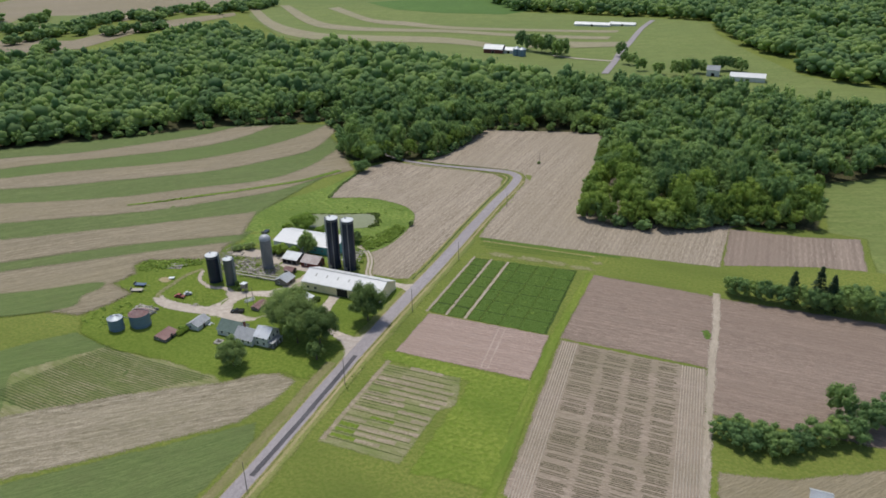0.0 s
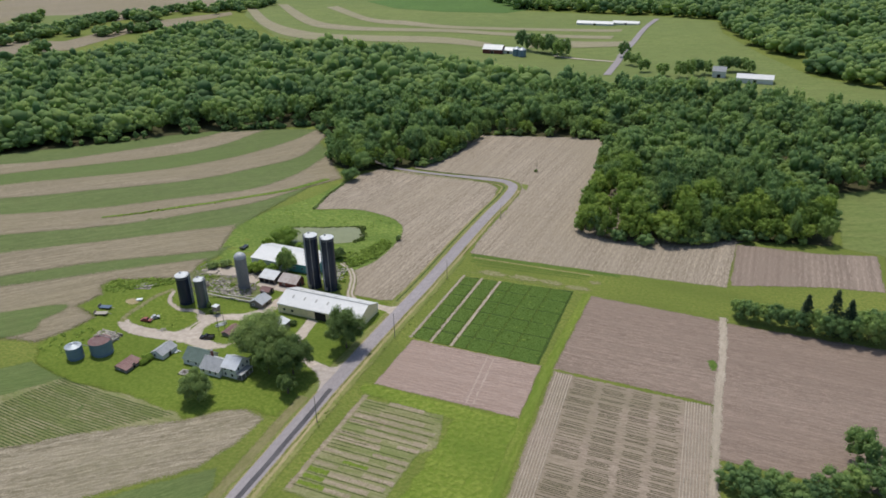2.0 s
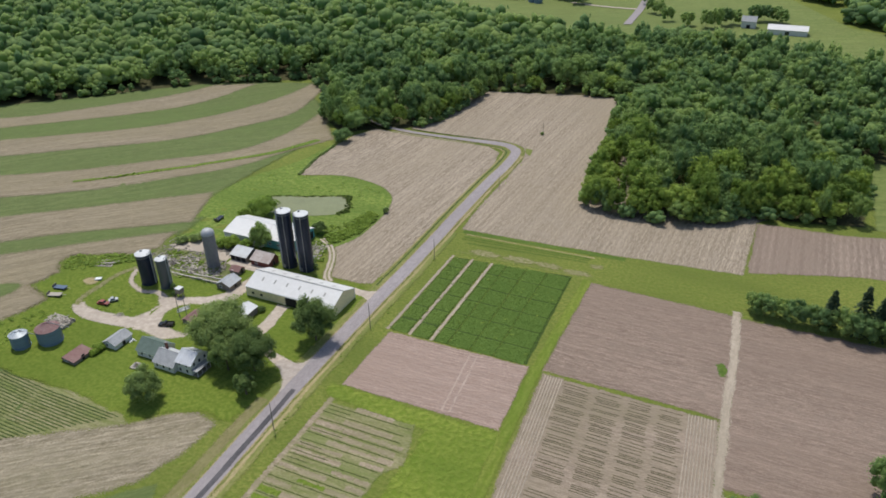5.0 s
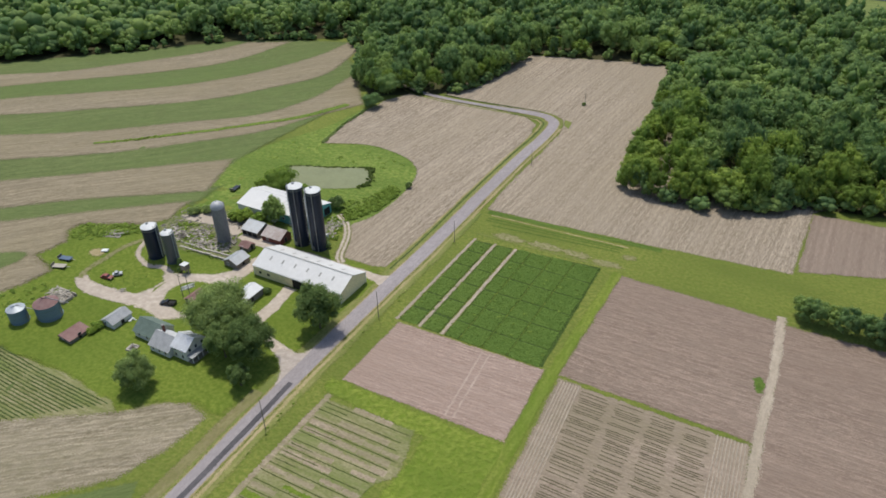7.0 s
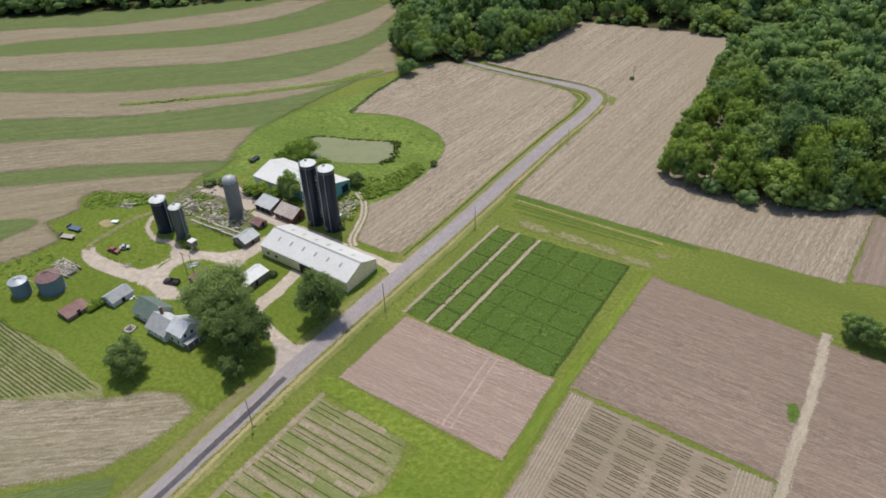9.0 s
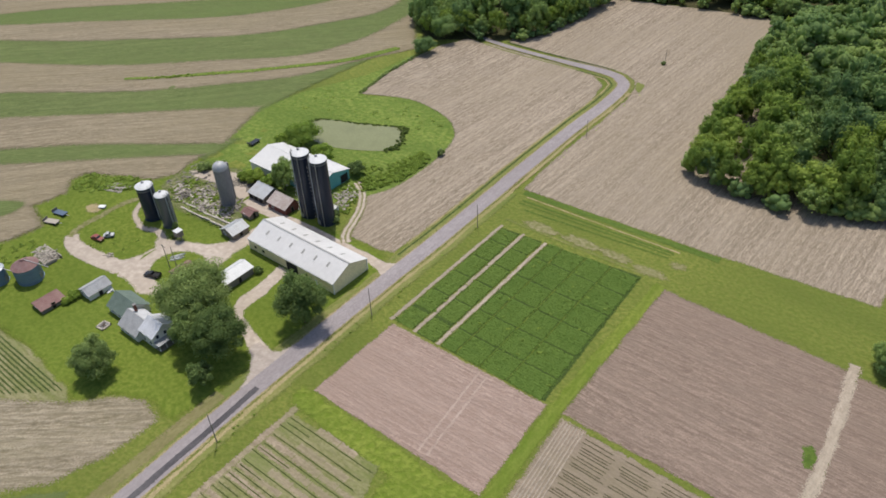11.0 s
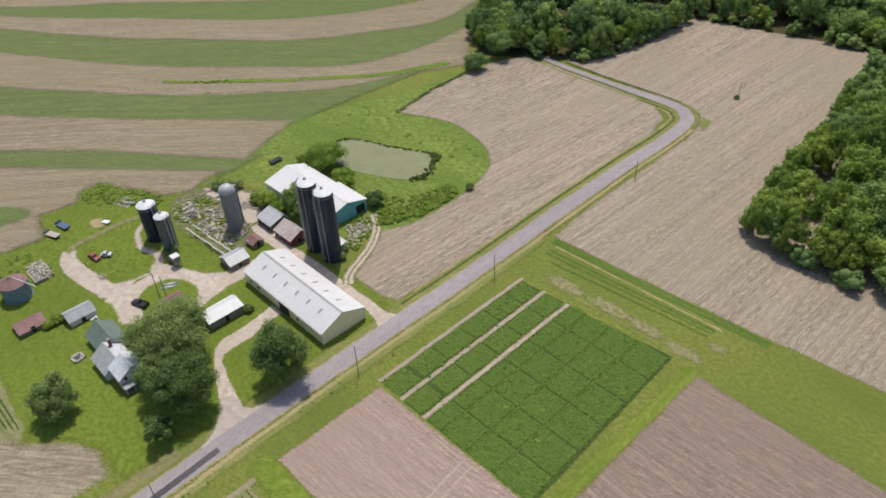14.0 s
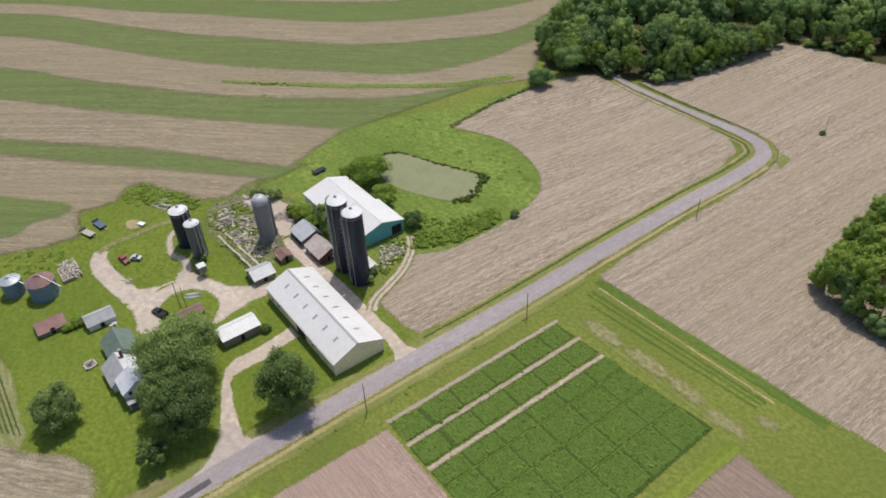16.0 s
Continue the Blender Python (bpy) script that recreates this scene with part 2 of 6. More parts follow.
LEAF_SHRUB = leaf_mat("shrub_foliage", (0.195, 0.3, 0.054), (0.305, 0.42, 0.074), (0.395, 0.495, 0.094), 0.5)
LEAF_WEED = leaf_mat("weed_foliage", (0.2, 0.3, 0.045), (0.29, 0.39, 0.068), (0.335, 0.435, 0.082), 0.5)
LEAF_BEAN = leaf_mat("bean_leaves", (0.122, 0.214, 0.038), (0.15, 0.24, 0.045), (0.172, 0.255, 0.05), 0.38)
LEAF_DARK = leaf_mat("conifer_needles", (0.03, 0.055, 0.026), (0.05, 0.075, 0.032), (0.06, 0.085, 0.035), 0.15)
BARK = plain_mat("bark", (0.12, 0.09, 0.065), rough=0.95, scale=1.5, bump=0.6, stretch=0.3)
WHITE_STEEL = plain_mat("white_steel_roof", (0.6, 0.585, 0.58), (0.56, 0.545, 0.54), rough=0.5, scale=0.15, stain=(0.52, 0.505, 0.5), bump=0)
CREAM = plain_mat("cream_siding", (0.82, 0.71, 0.44), rough=0.6, scale=0.3, bump=0)
WHITE_WALL = plain_mat("white_clapboard", (0.68, 0.67, 0.64), rough=0.7, scale=0.4, bump=0.1)
GREEN_ROOF = plain_mat("green_shingles", (0.11, 0.15, 0.125), (0.14, 0.18, 0.155), rough=0.85, scale=0.5)
GREY_ROOF = plain_mat("grey_shingles", (0.3, 0.3, 0.31), (0.36, 0.36, 0.37), rough=0.85, scale=0.5)
TIN = plain_mat("bare_tin_roof", (0.42, 0.43, 0.45), (0.36, 0.37, 0.39), rough=0.5, metal=0.2, scale=0.4, stain=(0.3, 0.29, 0.28))
RUST_TIN = plain_mat("rusty_tin_roof", (0.47, 0.43, 0.41), (0.35, 0.28, 0.25), rough=0.7, scale=0.5, stain=(0.25, 0.175, 0.155), stretch=0.3)
WHITE_TIN = plain_mat("whitened_tin_roof", (0.62, 0.62, 0.65), (0.54, 0.54, 0.57), rough=0.45, metal=0.1, scale=0.4, stain=(0.42, 0.41, 0.42))
MAROON = plain_mat("maroon_roof", (0.16, 0.075, 0.07), (0.2, 0.11, 0.1), rough=0.8, scale=0.5, stain=(0.24, 0.15, 0.13))
RED_WALL = plain_mat("red_boards", (0.16, 0.05, 0.04), rough=0.85, scale=0.7)
TEAL = plain_mat("teal_siding", (0.13, 0.4, 0.4), rough=0.6, scale=0.4, stain=(0.1, 0.32, 0.33))
NAVY = plain_mat("navy_enamel", (0.017, 0.023, 0.043), (0.024, 0.031, 0.052), rough=0.25, metal=0.0, scale=0.25, stain=(0.03, 0.038, 0.056), bump=0, stretch=0.15, spec=0.25)
SLATE = plain_mat("slate_enamel", (0.05, 0.062, 0.078), (0.065, 0.078, 0.095), rough=0.3, scale=0.3, stain=(0.08, 0.088, 0.1), bump=0, stretch=0.15, spec=0.7)
SILO_CAP = plain_mat("silo_cap", (0.6, 0.6, 0.61), rough=0.55, scale=0.4, stain=(0.47, 0.47, 0.48))
CONCRETE = plain_mat("concrete_staves", (0.26, 0.245, 0.24), (0.21, 0.2, 0.2), rough=0.9, scale=0.5, stain=(0.16, 0.15, 0.15), stretch=0.3, bump=0.3)
DOME = plain_mat("dome_metal", (0.42, 0.42, 0.44), rough=0.55, metal=0.15, scale=0.5)
BIN_BLUE = plain_mat("galvanized_bin", (0.13, 0.2, 0.28), (0.17, 0.24, 0.32), rough=0.5, metal=0.15, scale=0.4, stain=(0.12, 0.17, 0.22), stretch=4)
BIN_CAP = plain_mat("bin_cap", (0.4, 0.43, 0.47), rough=0.5, metal=0.2, scale=0.5)
BIN_RUST = plain_mat("rusted_bin_cap", (0.16, 0.075, 0.072), (0.21, 0.115, 0.108), rough=0.75, scale=0.6, stain=(0.28, 0.2, 0.19))
STEEL = plain_mat("dull_steel", (0.35, 0.35, 0.36), rough=0.5, metal=0.6)
# Near-black standing in for shade inside doorways and bays; also the pickup bed.
DARK = plain_mat("shade_and_bed_black", (0.015, 0.014, 0.013), rough=0.9, bump=0)
GLASS = plain_mat("window_glass", (0.03, 0.04, 0.05), rough=0.08, bump=0)
WHITE = plain_mat("white_paint", (0.75, 0.75, 0.74), rough=0.5)
WOOD = plain_mat("grey_timber", (0.24, 0.21, 0.175), (0.17, 0.15, 0.125), rough=0.9, scale=1.0, stain=(0.16, 0.14, 0.12))
PALE_WOOD = plain_mat("pale_timber", (0.5, 0.45, 0.38), (0.4, 0.36, 0.3), rough=0.9, scale=1.0, stain=(0.3, 0.26, 0.22), island=True)
RUBBLE = plain_mat("broken_concrete", (0.56, 0.51, 0.45), (0.44, 0.39, 0.33), rough=0.95, scale=0.6, stain=(0.2, 0.17, 0.14), island=True)
SKYLIGHT = plain_mat("skylight", (0.33, 0.32, 0.3), rough=0.3, bump=0)
BLACK_PAINT = plain_mat("black_car_paint", (0.012, 0.012, 0.014), rough=0.2, bump=0)
RED_PAINT = plain_mat("faded_red_paint", (0.24, 0.035, 0.03), rough=0.45, stain=(0.16, 0.05, 0.04))
BLUE_PAINT = plain_mat("faded_blue_paint", (0.06, 0.1, 0.17), rough=0.5)
RUBBER = plain_mat("rubber", (0.02, 0.02, 0.02), rough=0.9)
BUNK = plain_mat("pale_concrete", (0.5, 0.46, 0.4), (0.42, 0.385, 0.33), rough=0.95, scale=0.6, stain=(0.3, 0.27, 0.23), island=True)
BRICK = plain_mat("chimney_brick", (0.2, 0.08, 0.06), rough=0.9, scale=2)


# ---- terrain ----
def ease(v):
    v = min(1.0, max(0.0, v))
    return v * v * (3 - 2 * v)


def relief(x, y):
    """Height of the land: a low rise west of the farmyard, a slight fall to the north-west."""
    z = 3.6 * ease((-x - 70) / 45) * ease((60 - y) / 60) * ease((y + 140) / 60)
    return z - 5.0 * ease((y - 70) / 110) * ease((40 - x) / 130)


def lines(lo, hi, step, far):
    mid = list(range(lo, hi + 1, step))
    out = [60, 140, 260, 420, 650, 950, 1400, 2100, 3000, far]
    return [lo - v for v in reversed(out)] + mid + [hi + v for v in out]


XS = lines(-420, 240, 12, 4300)
YS = lines(-264, 336, 12, 4300)
HEIGHTS = [[relief(x, y) for y in YS] for x in XS]


def land(x, y):
    """Height of the ground sheet, which is even within each of its squares."""
    i = min(max(bisect_place(XS, x), 0), len(XS) - 2)
    j = min(max(bisect_place(YS, y), 0), len(YS) - 2)
    u, v = (x - XS[i]) / (XS[i + 1] - XS[i]), (y - YS[j]) / (YS[j + 1] - YS[j])
    a, b, c, d = HEIGHTS[i][j], HEIGHTS[i + 1][j], HEIGHTS[i][j + 1], HEIGHTS[i + 1][j + 1]
    return (a * (1 - u) + b * u) * (1 - v) + (c * (1 - u) + d * u) * v


def rise(x, y, lift):
    """How far a sheet lies over the ground: closer where the land is level."""
    return land(x, y) + lift * (0.35 if abs(relief(x, y)) < 0.01 else 1.0)


def bisect_place(seq, v):
    return int(np.searchsorted(seq, v, side="right")) - 1


def part(name, bm, material, parent, label=""):
    me = bpy.data.meshes.new(name)
    bm.normal_update()
    bm.to_mesh(me)
    bm.free()
    me.materials.append(material)
    ob = new(name, me)
    ob.parent = parent
    if label:
        ob["label"] = label
    return ob


def structure(name, bm, material, label, category, smooth=False):
    ob = part(name, bm, material, None)
    if smooth:
        ob.data.polygons.foreach_set("use_smooth", [True] * len(ob.data.polygons))
    return tagged(ob, label, category, kind="structure")


def thing(name, x, y, label, category, group="", turn=0.0, z=None):
    ob = new(name)
    ob.empty_display_size = 0.5
    ob.matrix_basis = pose(x, y, land(x, y) if z is None else z, 0, 0, turn)
    return tagged(ob, label, category, group)


def ground_sheet():
    bm = bmesh.new()
    grid = [[bm.verts.new((x, y, land(x, y))) for y in YS] for x in XS]
    for i in range(len(XS) - 1):
        for j in range(len(YS) - 1):
            bm.faces.new((grid[i][j], grid[i + 1][j], grid[i + 1][j + 1], grid[i][j + 1]))
    return structure("ground", bm, GRASS, "green grassland rolling gently to the distance", "ground", True)


def ragged(points, amount, step, closed=True, seed=0):
    """The outline with points added every step metres and pushed about, as a mown or ploughed edge is."""
    rng = random.Random(seed)
    out = []
    n = len(points)
    for i in range(n if closed else n - 1):
        a, b = Vector(points[i]), Vector(points[(i + 1) % n])
        k = max(1, int((b - a).length / step))
        for j in range(k):
            p = a.lerp(b, j / k)
            if j or not closed:
                p = p + Vector((rng.uniform(-1, 1), rng.uniform(-1, 1))) * amount
            out.append(tuple(p))
    if not closed:
        out.append(tuple(points[-1]))
    return out


def smooth_line(points, sub=6):
    """A Catmull-Rom line through the points."""
    pts = [Vector(p) for p in points]
    pts = [2 * pts[0] - pts[1]] + pts + [2 * pts[-1] - pts[-2]]
    out = []
    for i in range(1, len(pts) - 2):
        p0, p1, p2, p3 = pts[i - 1:i + 3]
        for k in range(sub):
            t = k / sub
            out.append(0.5 * (2 * p1 + (p2 - p0) * t + (2 * p0 - 5 * p1 + 4 * p2 - p3) * t * t + (3 * p1 - p0 - 3 * p2 + p3) * t ** 3))
    out.append(pts[-2])
    return [tuple(p) for p in out]


def widened(points, d):
    """The closed outline moved outwards by d metres."""
    pts = [Vector(p) for p in points]
    n = len(pts)
    area = sum(pts[i - 1].x * pts[i].y - pts[i].x * pts[i - 1].y for i in range(n))
    out = []
    for i in range(n):
        a, b = (pts[i] - pts[i - 1]), (pts[(i + 1) % n] - pts[i])
        if a.length < 1e-6 or b.length < 1e-6:
            out.append(tuple(pts[i]))
            continue
        a.normalize()
        b.normalize()
        k = Vector((a.y + b.y, -a.x - b.x)) * (1 if area > 0 else -1)
        k = k / max(k.length_squared / 2, 0.5)
        out.append(tuple(pts[i] + k * d))
    return out


def outline_gap(outline, points):
    """How far each point lies inside the closed outline; below zero outside."""
    a = np.array(outline)
    d = np.roll(a, -1, 0) - a
    out = []
    for x, y in points:
        q = np.array([x, y]) - a
        k = np.clip((q * d).sum(1) / np.maximum((d * d).sum(1), 1e-9), 0, 1)
        e = q - d * k[:, None]
        cross = ((a[:, 1] > y) != (np.roll(a, -1, 0)[:, 1] > y)) & (x < d[:, 0] * (y - a[:, 1]) / np.where(d[:, 1] == 0, 1e-9, d[:, 1]) + a[:, 0])
        out.append(math.sqrt((e * e).sum(1).min()) * (1 if cross.sum() % 2 else -1))
    return out


def draped(points, lift, feather=0.0):
    bm = bmesh.new()
    layer = bm.verts.layers.float.new("feather")
    rim = [bm.verts.new((x, y, 0)) for x, y in points]
    if feather:
        inner = widened(points, -feather)
        clear = outline_gap(points, inner)
        good = [i for i in range(len(inner)) if clear[i] > 0.85 * feather]
        core, last = [None] * len(inner), bm.verts.new((*inner[good[-1]], 0))
        loop = [last]
        for i in range(len(inner)):
            if i == good[-1]:
                last = loop[0]
            elif i in good:
                last = bm.verts.new((*inner[i], 0))
                loop.append(last)
            core[i] = last
        for i in range(len(rim)):
            bm.faces.new((rim[i - 1], rim[i], core[i]) if core[i] is core[i - 1] else (rim[i - 1], rim[i], core[i], core[i - 1]))
        for v in rim:
            v[layer] = 1.0
        rim = loop
    f = bm.faces.new(rim)
    bm.normal_update()
    bmesh.ops.triangulate(bm, faces=[f])
    x0, x1 = min(p[0] for p in points), max(p[0] for p in points)
    y0, y1 = min(p[1] for p in points), max(p[1] for p in points)
    for v in XS:
        if x0 < v < x1:
            bmesh.ops.bisect_plane(bm, geom=bm.verts[:] + bm.edges[:] + bm.faces[:], plane_co=(v, 0, 0), plane_no=(1, 0, 0))
    for v in YS:
        if y0 < v < y1:
            bmesh.ops.bisect_plane(bm, geom=bm.verts[:] + bm.edges[:] + bm.faces[:], plane_co=(0, v, 0), plane_no=(0, 1, 0))
    for v in bm.verts:
        v.co.z = rise(v.co.x, v.co.y, lift - 0.03 * v[layer])
    bm.normal_update()
    for f in [f for f in bm.faces if f.normal.z < 0]:
        f.normal_flip()
    return bm


def field(name, points, material, lift, label, category="field", rag=0.4, step=3.0, seed=1, feather=1.4, wide=None):
    """A sheet of soil or sward whose border thins out over the feather's width."""
    w = feather * 0.5 if wide is None else wide
    if feather:
        grown = widened(points, w)
        points = [g for g, c in zip(grown, outline_gap(points, grown)) if c < -0.8 * w]
    pts = points
    pts = ragged(pts, rag, step, True, seed) if rag else pts
    return structure(name, draped(pts, lift, feather), material, label, category, True)


def ribbon(points, width, lift, rag=0.0, seed=0, feather=0.6):
    """A band of that width along a line, laid on the ground."""
    rng = random.Random(seed)
    bm = bmesh.new()
    layer = bm.verts.layers.float.new("feather")
    last = None
    pts = [Vector(p) for p in points]
    for i, p in enumerate(pts):
        d = (pts[min(i + 1, len(pts) - 1)] - pts[max(i - 1, 0)]).normalized()
        s = Vector((-d.y, d.x))
        w = (width(i / (len(pts) - 1)) if callable(width) else width) + feather * 0.7
        row = []
        inner = max(0.1, 1 - 2 * feather / w) if feather else 0.33
        for k in (1, inner, -inner, -1):
            q = p + s * (w / 2 * k + (rng.uniform(-rag, rag) if abs(k) == 1 else 0))
            row.append(bm.verts.new((q.x, q.y, rise(q.x, q.y, lift))))
            row[-1][layer] = 1.0 if feather and abs(k) == 1 else 0.0
        if last:
            for k in range(3):
                bm.faces.new((last[k], last[k + 1], row[k + 1], row[k]))
        last = row
    bmesh.ops.recalc_face_normals(bm, faces=bm.faces[:])
    if sum(f.normal.z for f in bm.faces) < 0:
        bmesh.ops.reverse_faces(bm, faces=bm.faces[:])
    return bm


def between(a, b):
    return list(a) + list(reversed(b))


ground_sheet()

# ---- contour strips on the slope west of the pond ----
C0 = [(-620, -160), (-480, 5), (-405, 60), (-353, 112), (-319, 158), (-283, 194), (-250, 218), (-186, 250)]
C1 = [(-600, -190), (-460, -25), (-380, 40), (-328, 92), (-303, 114), (-279, 155), (-255, 192), (-246, 216)]
C2 = [(-580, -205), (-440, -45), (-360, 20), (-309, 78), (-278, 113), (-249, 150), (-228, 186), (-221, 230)]
C3 = [(-560, -215), (-410, -60), (-340, 18), (-289, 65), (-255, 94), (-223, 127), (-199, 171), (-185, 212), (-183, 243)]
C4 = [(-540, -225), (-400, -70), (-330, 6), (-288, 37), (-235, 76), (-193, 115), (-172, 157), (-160, 190), (-170, 236)]
C5 = [(-520, -235), (-380, -85), (-305, -13), (-249, 26), (-204, 59), (-172, 88), (-147, 115), (-140, 150), (-143, 196)]
C6 = [(-500, -250), (-340, -90), (-264, -22), (-226, 2), (-192, 30), (-162, 60), (-132, 95), (-121, 130), (-111, 157)]
C7 = [(-480, -260), (-310, -100), (-227, -29), (-190, -2), (-165, 21), (-140, 48), (-119, 67)]
C8 = [(-460, -270), (-280, -110), (-192, -37), (-163, -11), (-144, 6), (-121, 25), (-106, 39)]
C9 = [(-450, -280), (-260, -115), (-178, -40), (-154, -20), (-131, 0), (-118, 12), (-104, 27)]
SM = [smooth_line(c) for c in (C0, C1, C2, C3, C4, C5, C6, C7, C8, C9)]
for i, (name, m, lab) in enumerate((
        ("field_1", STRIP_GREEN, "dull green hay strip along the wood"), ("field_2", STRIP_TAN, "tan stubble strip curving along the slope"),
        ("field_3", STRIP_GREEN, "dull green hay strip curving along the slope"), ("field_4", STRIP_TAN, "tan stubble strip curving along the slope"),
        ("field_5", STRIP_GREEN, "dull green hay strip curving along the slope"), ("field_6", STRIP_TAN, "tan stubble strip with a weedy ditch"),
        ("field_7", STRIP_GREEN, "dull green hay strip curving along the slope"), ("field_8", STRIP_TAN, "tan stubble strip near the farmyard"),
        ("field_9", STRIP_GREEN, "narrow dull green hay strip near the farmyard"))):
    tan = m is STRIP_TAN
    field(name, between(SM[i], SM[i + 1]), m, (0.2 if tan else 0.1) + 0.012 * (i // 2), lab, seed=i, feather=4.0, wide=2.2 if tan else 5.0)
field("field_10", between(SM[9], [(-470, -312), (-330, -190), (-215, -110), (-160, -75), (-127, -55), (-113, -52), (-109, -42), (-108, -32), (-121, -28),
      (-119, -17), (-125, -12), (-125, -6), (-115, 0), (-103, 6), (-100, 14)]), STRIP_TAN, 0.27, "tan stubble strip beside the farmyard weeds", seed=12, feather=4)
field("field_11", smooth_line([(-230, -98), (-180, -66), (-148, -46), (-131, -32), (-124, -29), (-122.5, -34), (-124, -41), (-122, -51), (-150, -72), (-200, -108), (-230, -98)]), STRIP_GREEN, 0.32,
      "patch of dull green hay in the stubble", seed=13, feather=2.5)
field("field_12", [(-420, -330), (-200, -150), (-126, -92), (-104, -62), (-92, -63), (-78, -63), (-60, -78), (-88, -107), (-180, -190), (-300, -330)], STRIP_GREEN, 0.14,
      "dull green hay field below the farmyard", seed=14)
field("field_13", [(-62, -82), (-36, -65), (-27, -56), (-21, -53), (-13.5, -55), (-14, -68), (-18, -80), (-34, -96), (-52, -114), (-75, -135), (-120, -180), (-150, -170), (-100, -118)],
      STUB_SOUTH, 0.2, "tan stubble field beside the road", seed=15, feather=2.6)
field("field_14", [(-88, -64), (-64, -61), (-40, -62), (-36, -65), (-62, -82), (-88, -107), (-104, -90)], GARDEN, 0.18, "young green crop in rows on pale soil", seed=16)
field("field_15", [(-60, -125), (-20, -86), (-12, -78), (-8, -85), (-8, -300), (-200, -300)], STRIP_GREEN, 0.15, "green hay strip beside the road", seed=17)

# ---- stubble between pond and road, and across the road ----
STUB = smooth_line([(-94, 101.7), (-74, 110), (-55, 107), (-44, 101), (-37, 92), (-33, 76), (-33, 56), (-37.3, 44.6)], 5) + [
    (-32.3, 38), (-29, 31), (-26.2, 25.2), (-20, 25.5), (-14, 25.7), (-10, 27.3), (-9.5, 40), (-10, 100), (-11, 150), (-15, 167), (-24, 174.5), (-34, 177.3), (-55, 179.6), (-82, 182), (-97, 182), (-103, 168), (-103.5, 150),
    (-100, 127)]
field("field_16", STUB, STUBBLE, 0.16, "tan stubble field between the pond and the road", rag=0.3, seed=20)
field("field_17", [(3.6, 78.7), (62, 81.5), (112, 85.5), (113, 131), (120, 140), (60, 150), (60, 275), (24, 275), (-70, 270), (-78, 190), (-40, 184.8), (-20, 182.8), (-12, 181.8), (-5.5, 177.5), (-1.5, 170), (0.4, 160), (1.0, 140), (1.6, 100), (2.2, 90)],
      STUBBLE, 0.14, "tan stubble field reaching to the woods", rag=0.3, seed=21)
field("field_18", [(113.6, 88), (113.2, 130), (146, 132), (170, 138), (170, 103), (150, 100)], SOIL_NE, 0.2, "brown ploughed field beside the wood", seed=22)
field("field_19", [(174, 104), (173, 140), (157, 142), (157, 215), (190, 236), (330, 260), (330, 104)], FAR_GREEN, 0.14, "pale green field beside the wood", seed=23)

# ---- trial plots east of the road ----
field("field_20", [(10.5, 3.3), (58.3, 4.2), (60, -25), (10.5, -25.5)], SOIL_PINK, 0.2, "bare pinkish tilled plot", rag=0.2, seed=24, feather=0.9)
field("field_21", [(63.2, 58.5), (113.4, 57), (115.2, 4), (63, 4.4)], SOIL_BROWN, 0.2, "bare brown tilled plot", rag=0.3, seed=25)
field("field_22", [(63.5, 3), (114, 2.8), (119.5, -62), (121, -90), (69, -78)], SOIL_TILL, 0.19, "pale soil of a trial plot", rag=0.3, seed=26)
field("field_23", [(114.2, 56), (173, 57), (230, 60), (230, -20), (165, -20), (117.4, -22)], SOIL_BROWN, 0.2, "bare brown ploughed field beside the track", rag=0.4, seed=27)
field("field_24", [(25.9, 57.5), (55.5, 60), (57.5, 5), (26, 4.6)], BEAN_SOIL, 0.2, "leafy floor of the bean plot", rag=0.15, seed=28, feather=0.5)
field("field_25", [(17.9, 57), (23.6, 57.6), (24, 4.6), (18, 4.6)], BEAN_SOIL, 0.2, "leafy floor of a narrow bean plot", rag=0.15, seed=29, feather=0.4)
field("field_26", [(10, 56.6), (16, 57), (16.2, 5), (10.2, 5)], BEAN_SOIL, 0.2, "leafy floor of a narrow bean plot", rag=0.15, seed=30, feather=0.4)
for i, x in enumerate((8.9, 17.0, 24.9)):
    structure("path_%d" % (i + 1), ribbon([(x + 0.1, 4.5 + k * 1.9) for k in range(29)], 1.2, 0.24, 0.12, i), DIRT, "bare pale soil path between bean plots", "path", True)
structure("track", ribbon(smooth_line([(112.5, 60), (114.3, 40), (115.3, 9), (117, -25), (119, -60), (121, -100), (124, -160)], 12), 2.9, 0.26, 0.5, 5, 1.3), DIRT,
          "pale dirt farm track between fields", "track", True)
for k, x in enumerate((39.6, 42.0)):
    structure("plot_rut_%d" % (k + 1), ribbon([(x + 0.1 * i, 3.2 - 1.0 * i) for i in range(28)], 0.5, 0.24, 0.2, 390 + k, 0.7), RUT, "faint pale wheel rut across the plot", "soil", True)
structure("grass_edge", ribbon(smooth_line([(61.5, 60), (61, 30), (61, 0), (62.5, -30), (65.5, -78), (67, -120)], 12), 3.6, 0.17, 0.3, 6, 1.0), LANE,
          "yellowish grass lane between plots", "grass", True)
field("weedy_corner", [(110, 28), (111.5, 29.5), (113.6, 27), (113.6, 23), (112, 22.5), (111, 25)], LUSH, 0.24, "green weeds at the corner of the bare plot", "grass", 0.3, 1.2, 46, 1.0)
structure("grass_divide", ribbon([(70 + 1.5 * k, 3.4 - 0.01 * k) for k in range(29)], 1.5, 0.26, 0.5, 7), GRASS, "weedy green strip between plots", "grass", True)

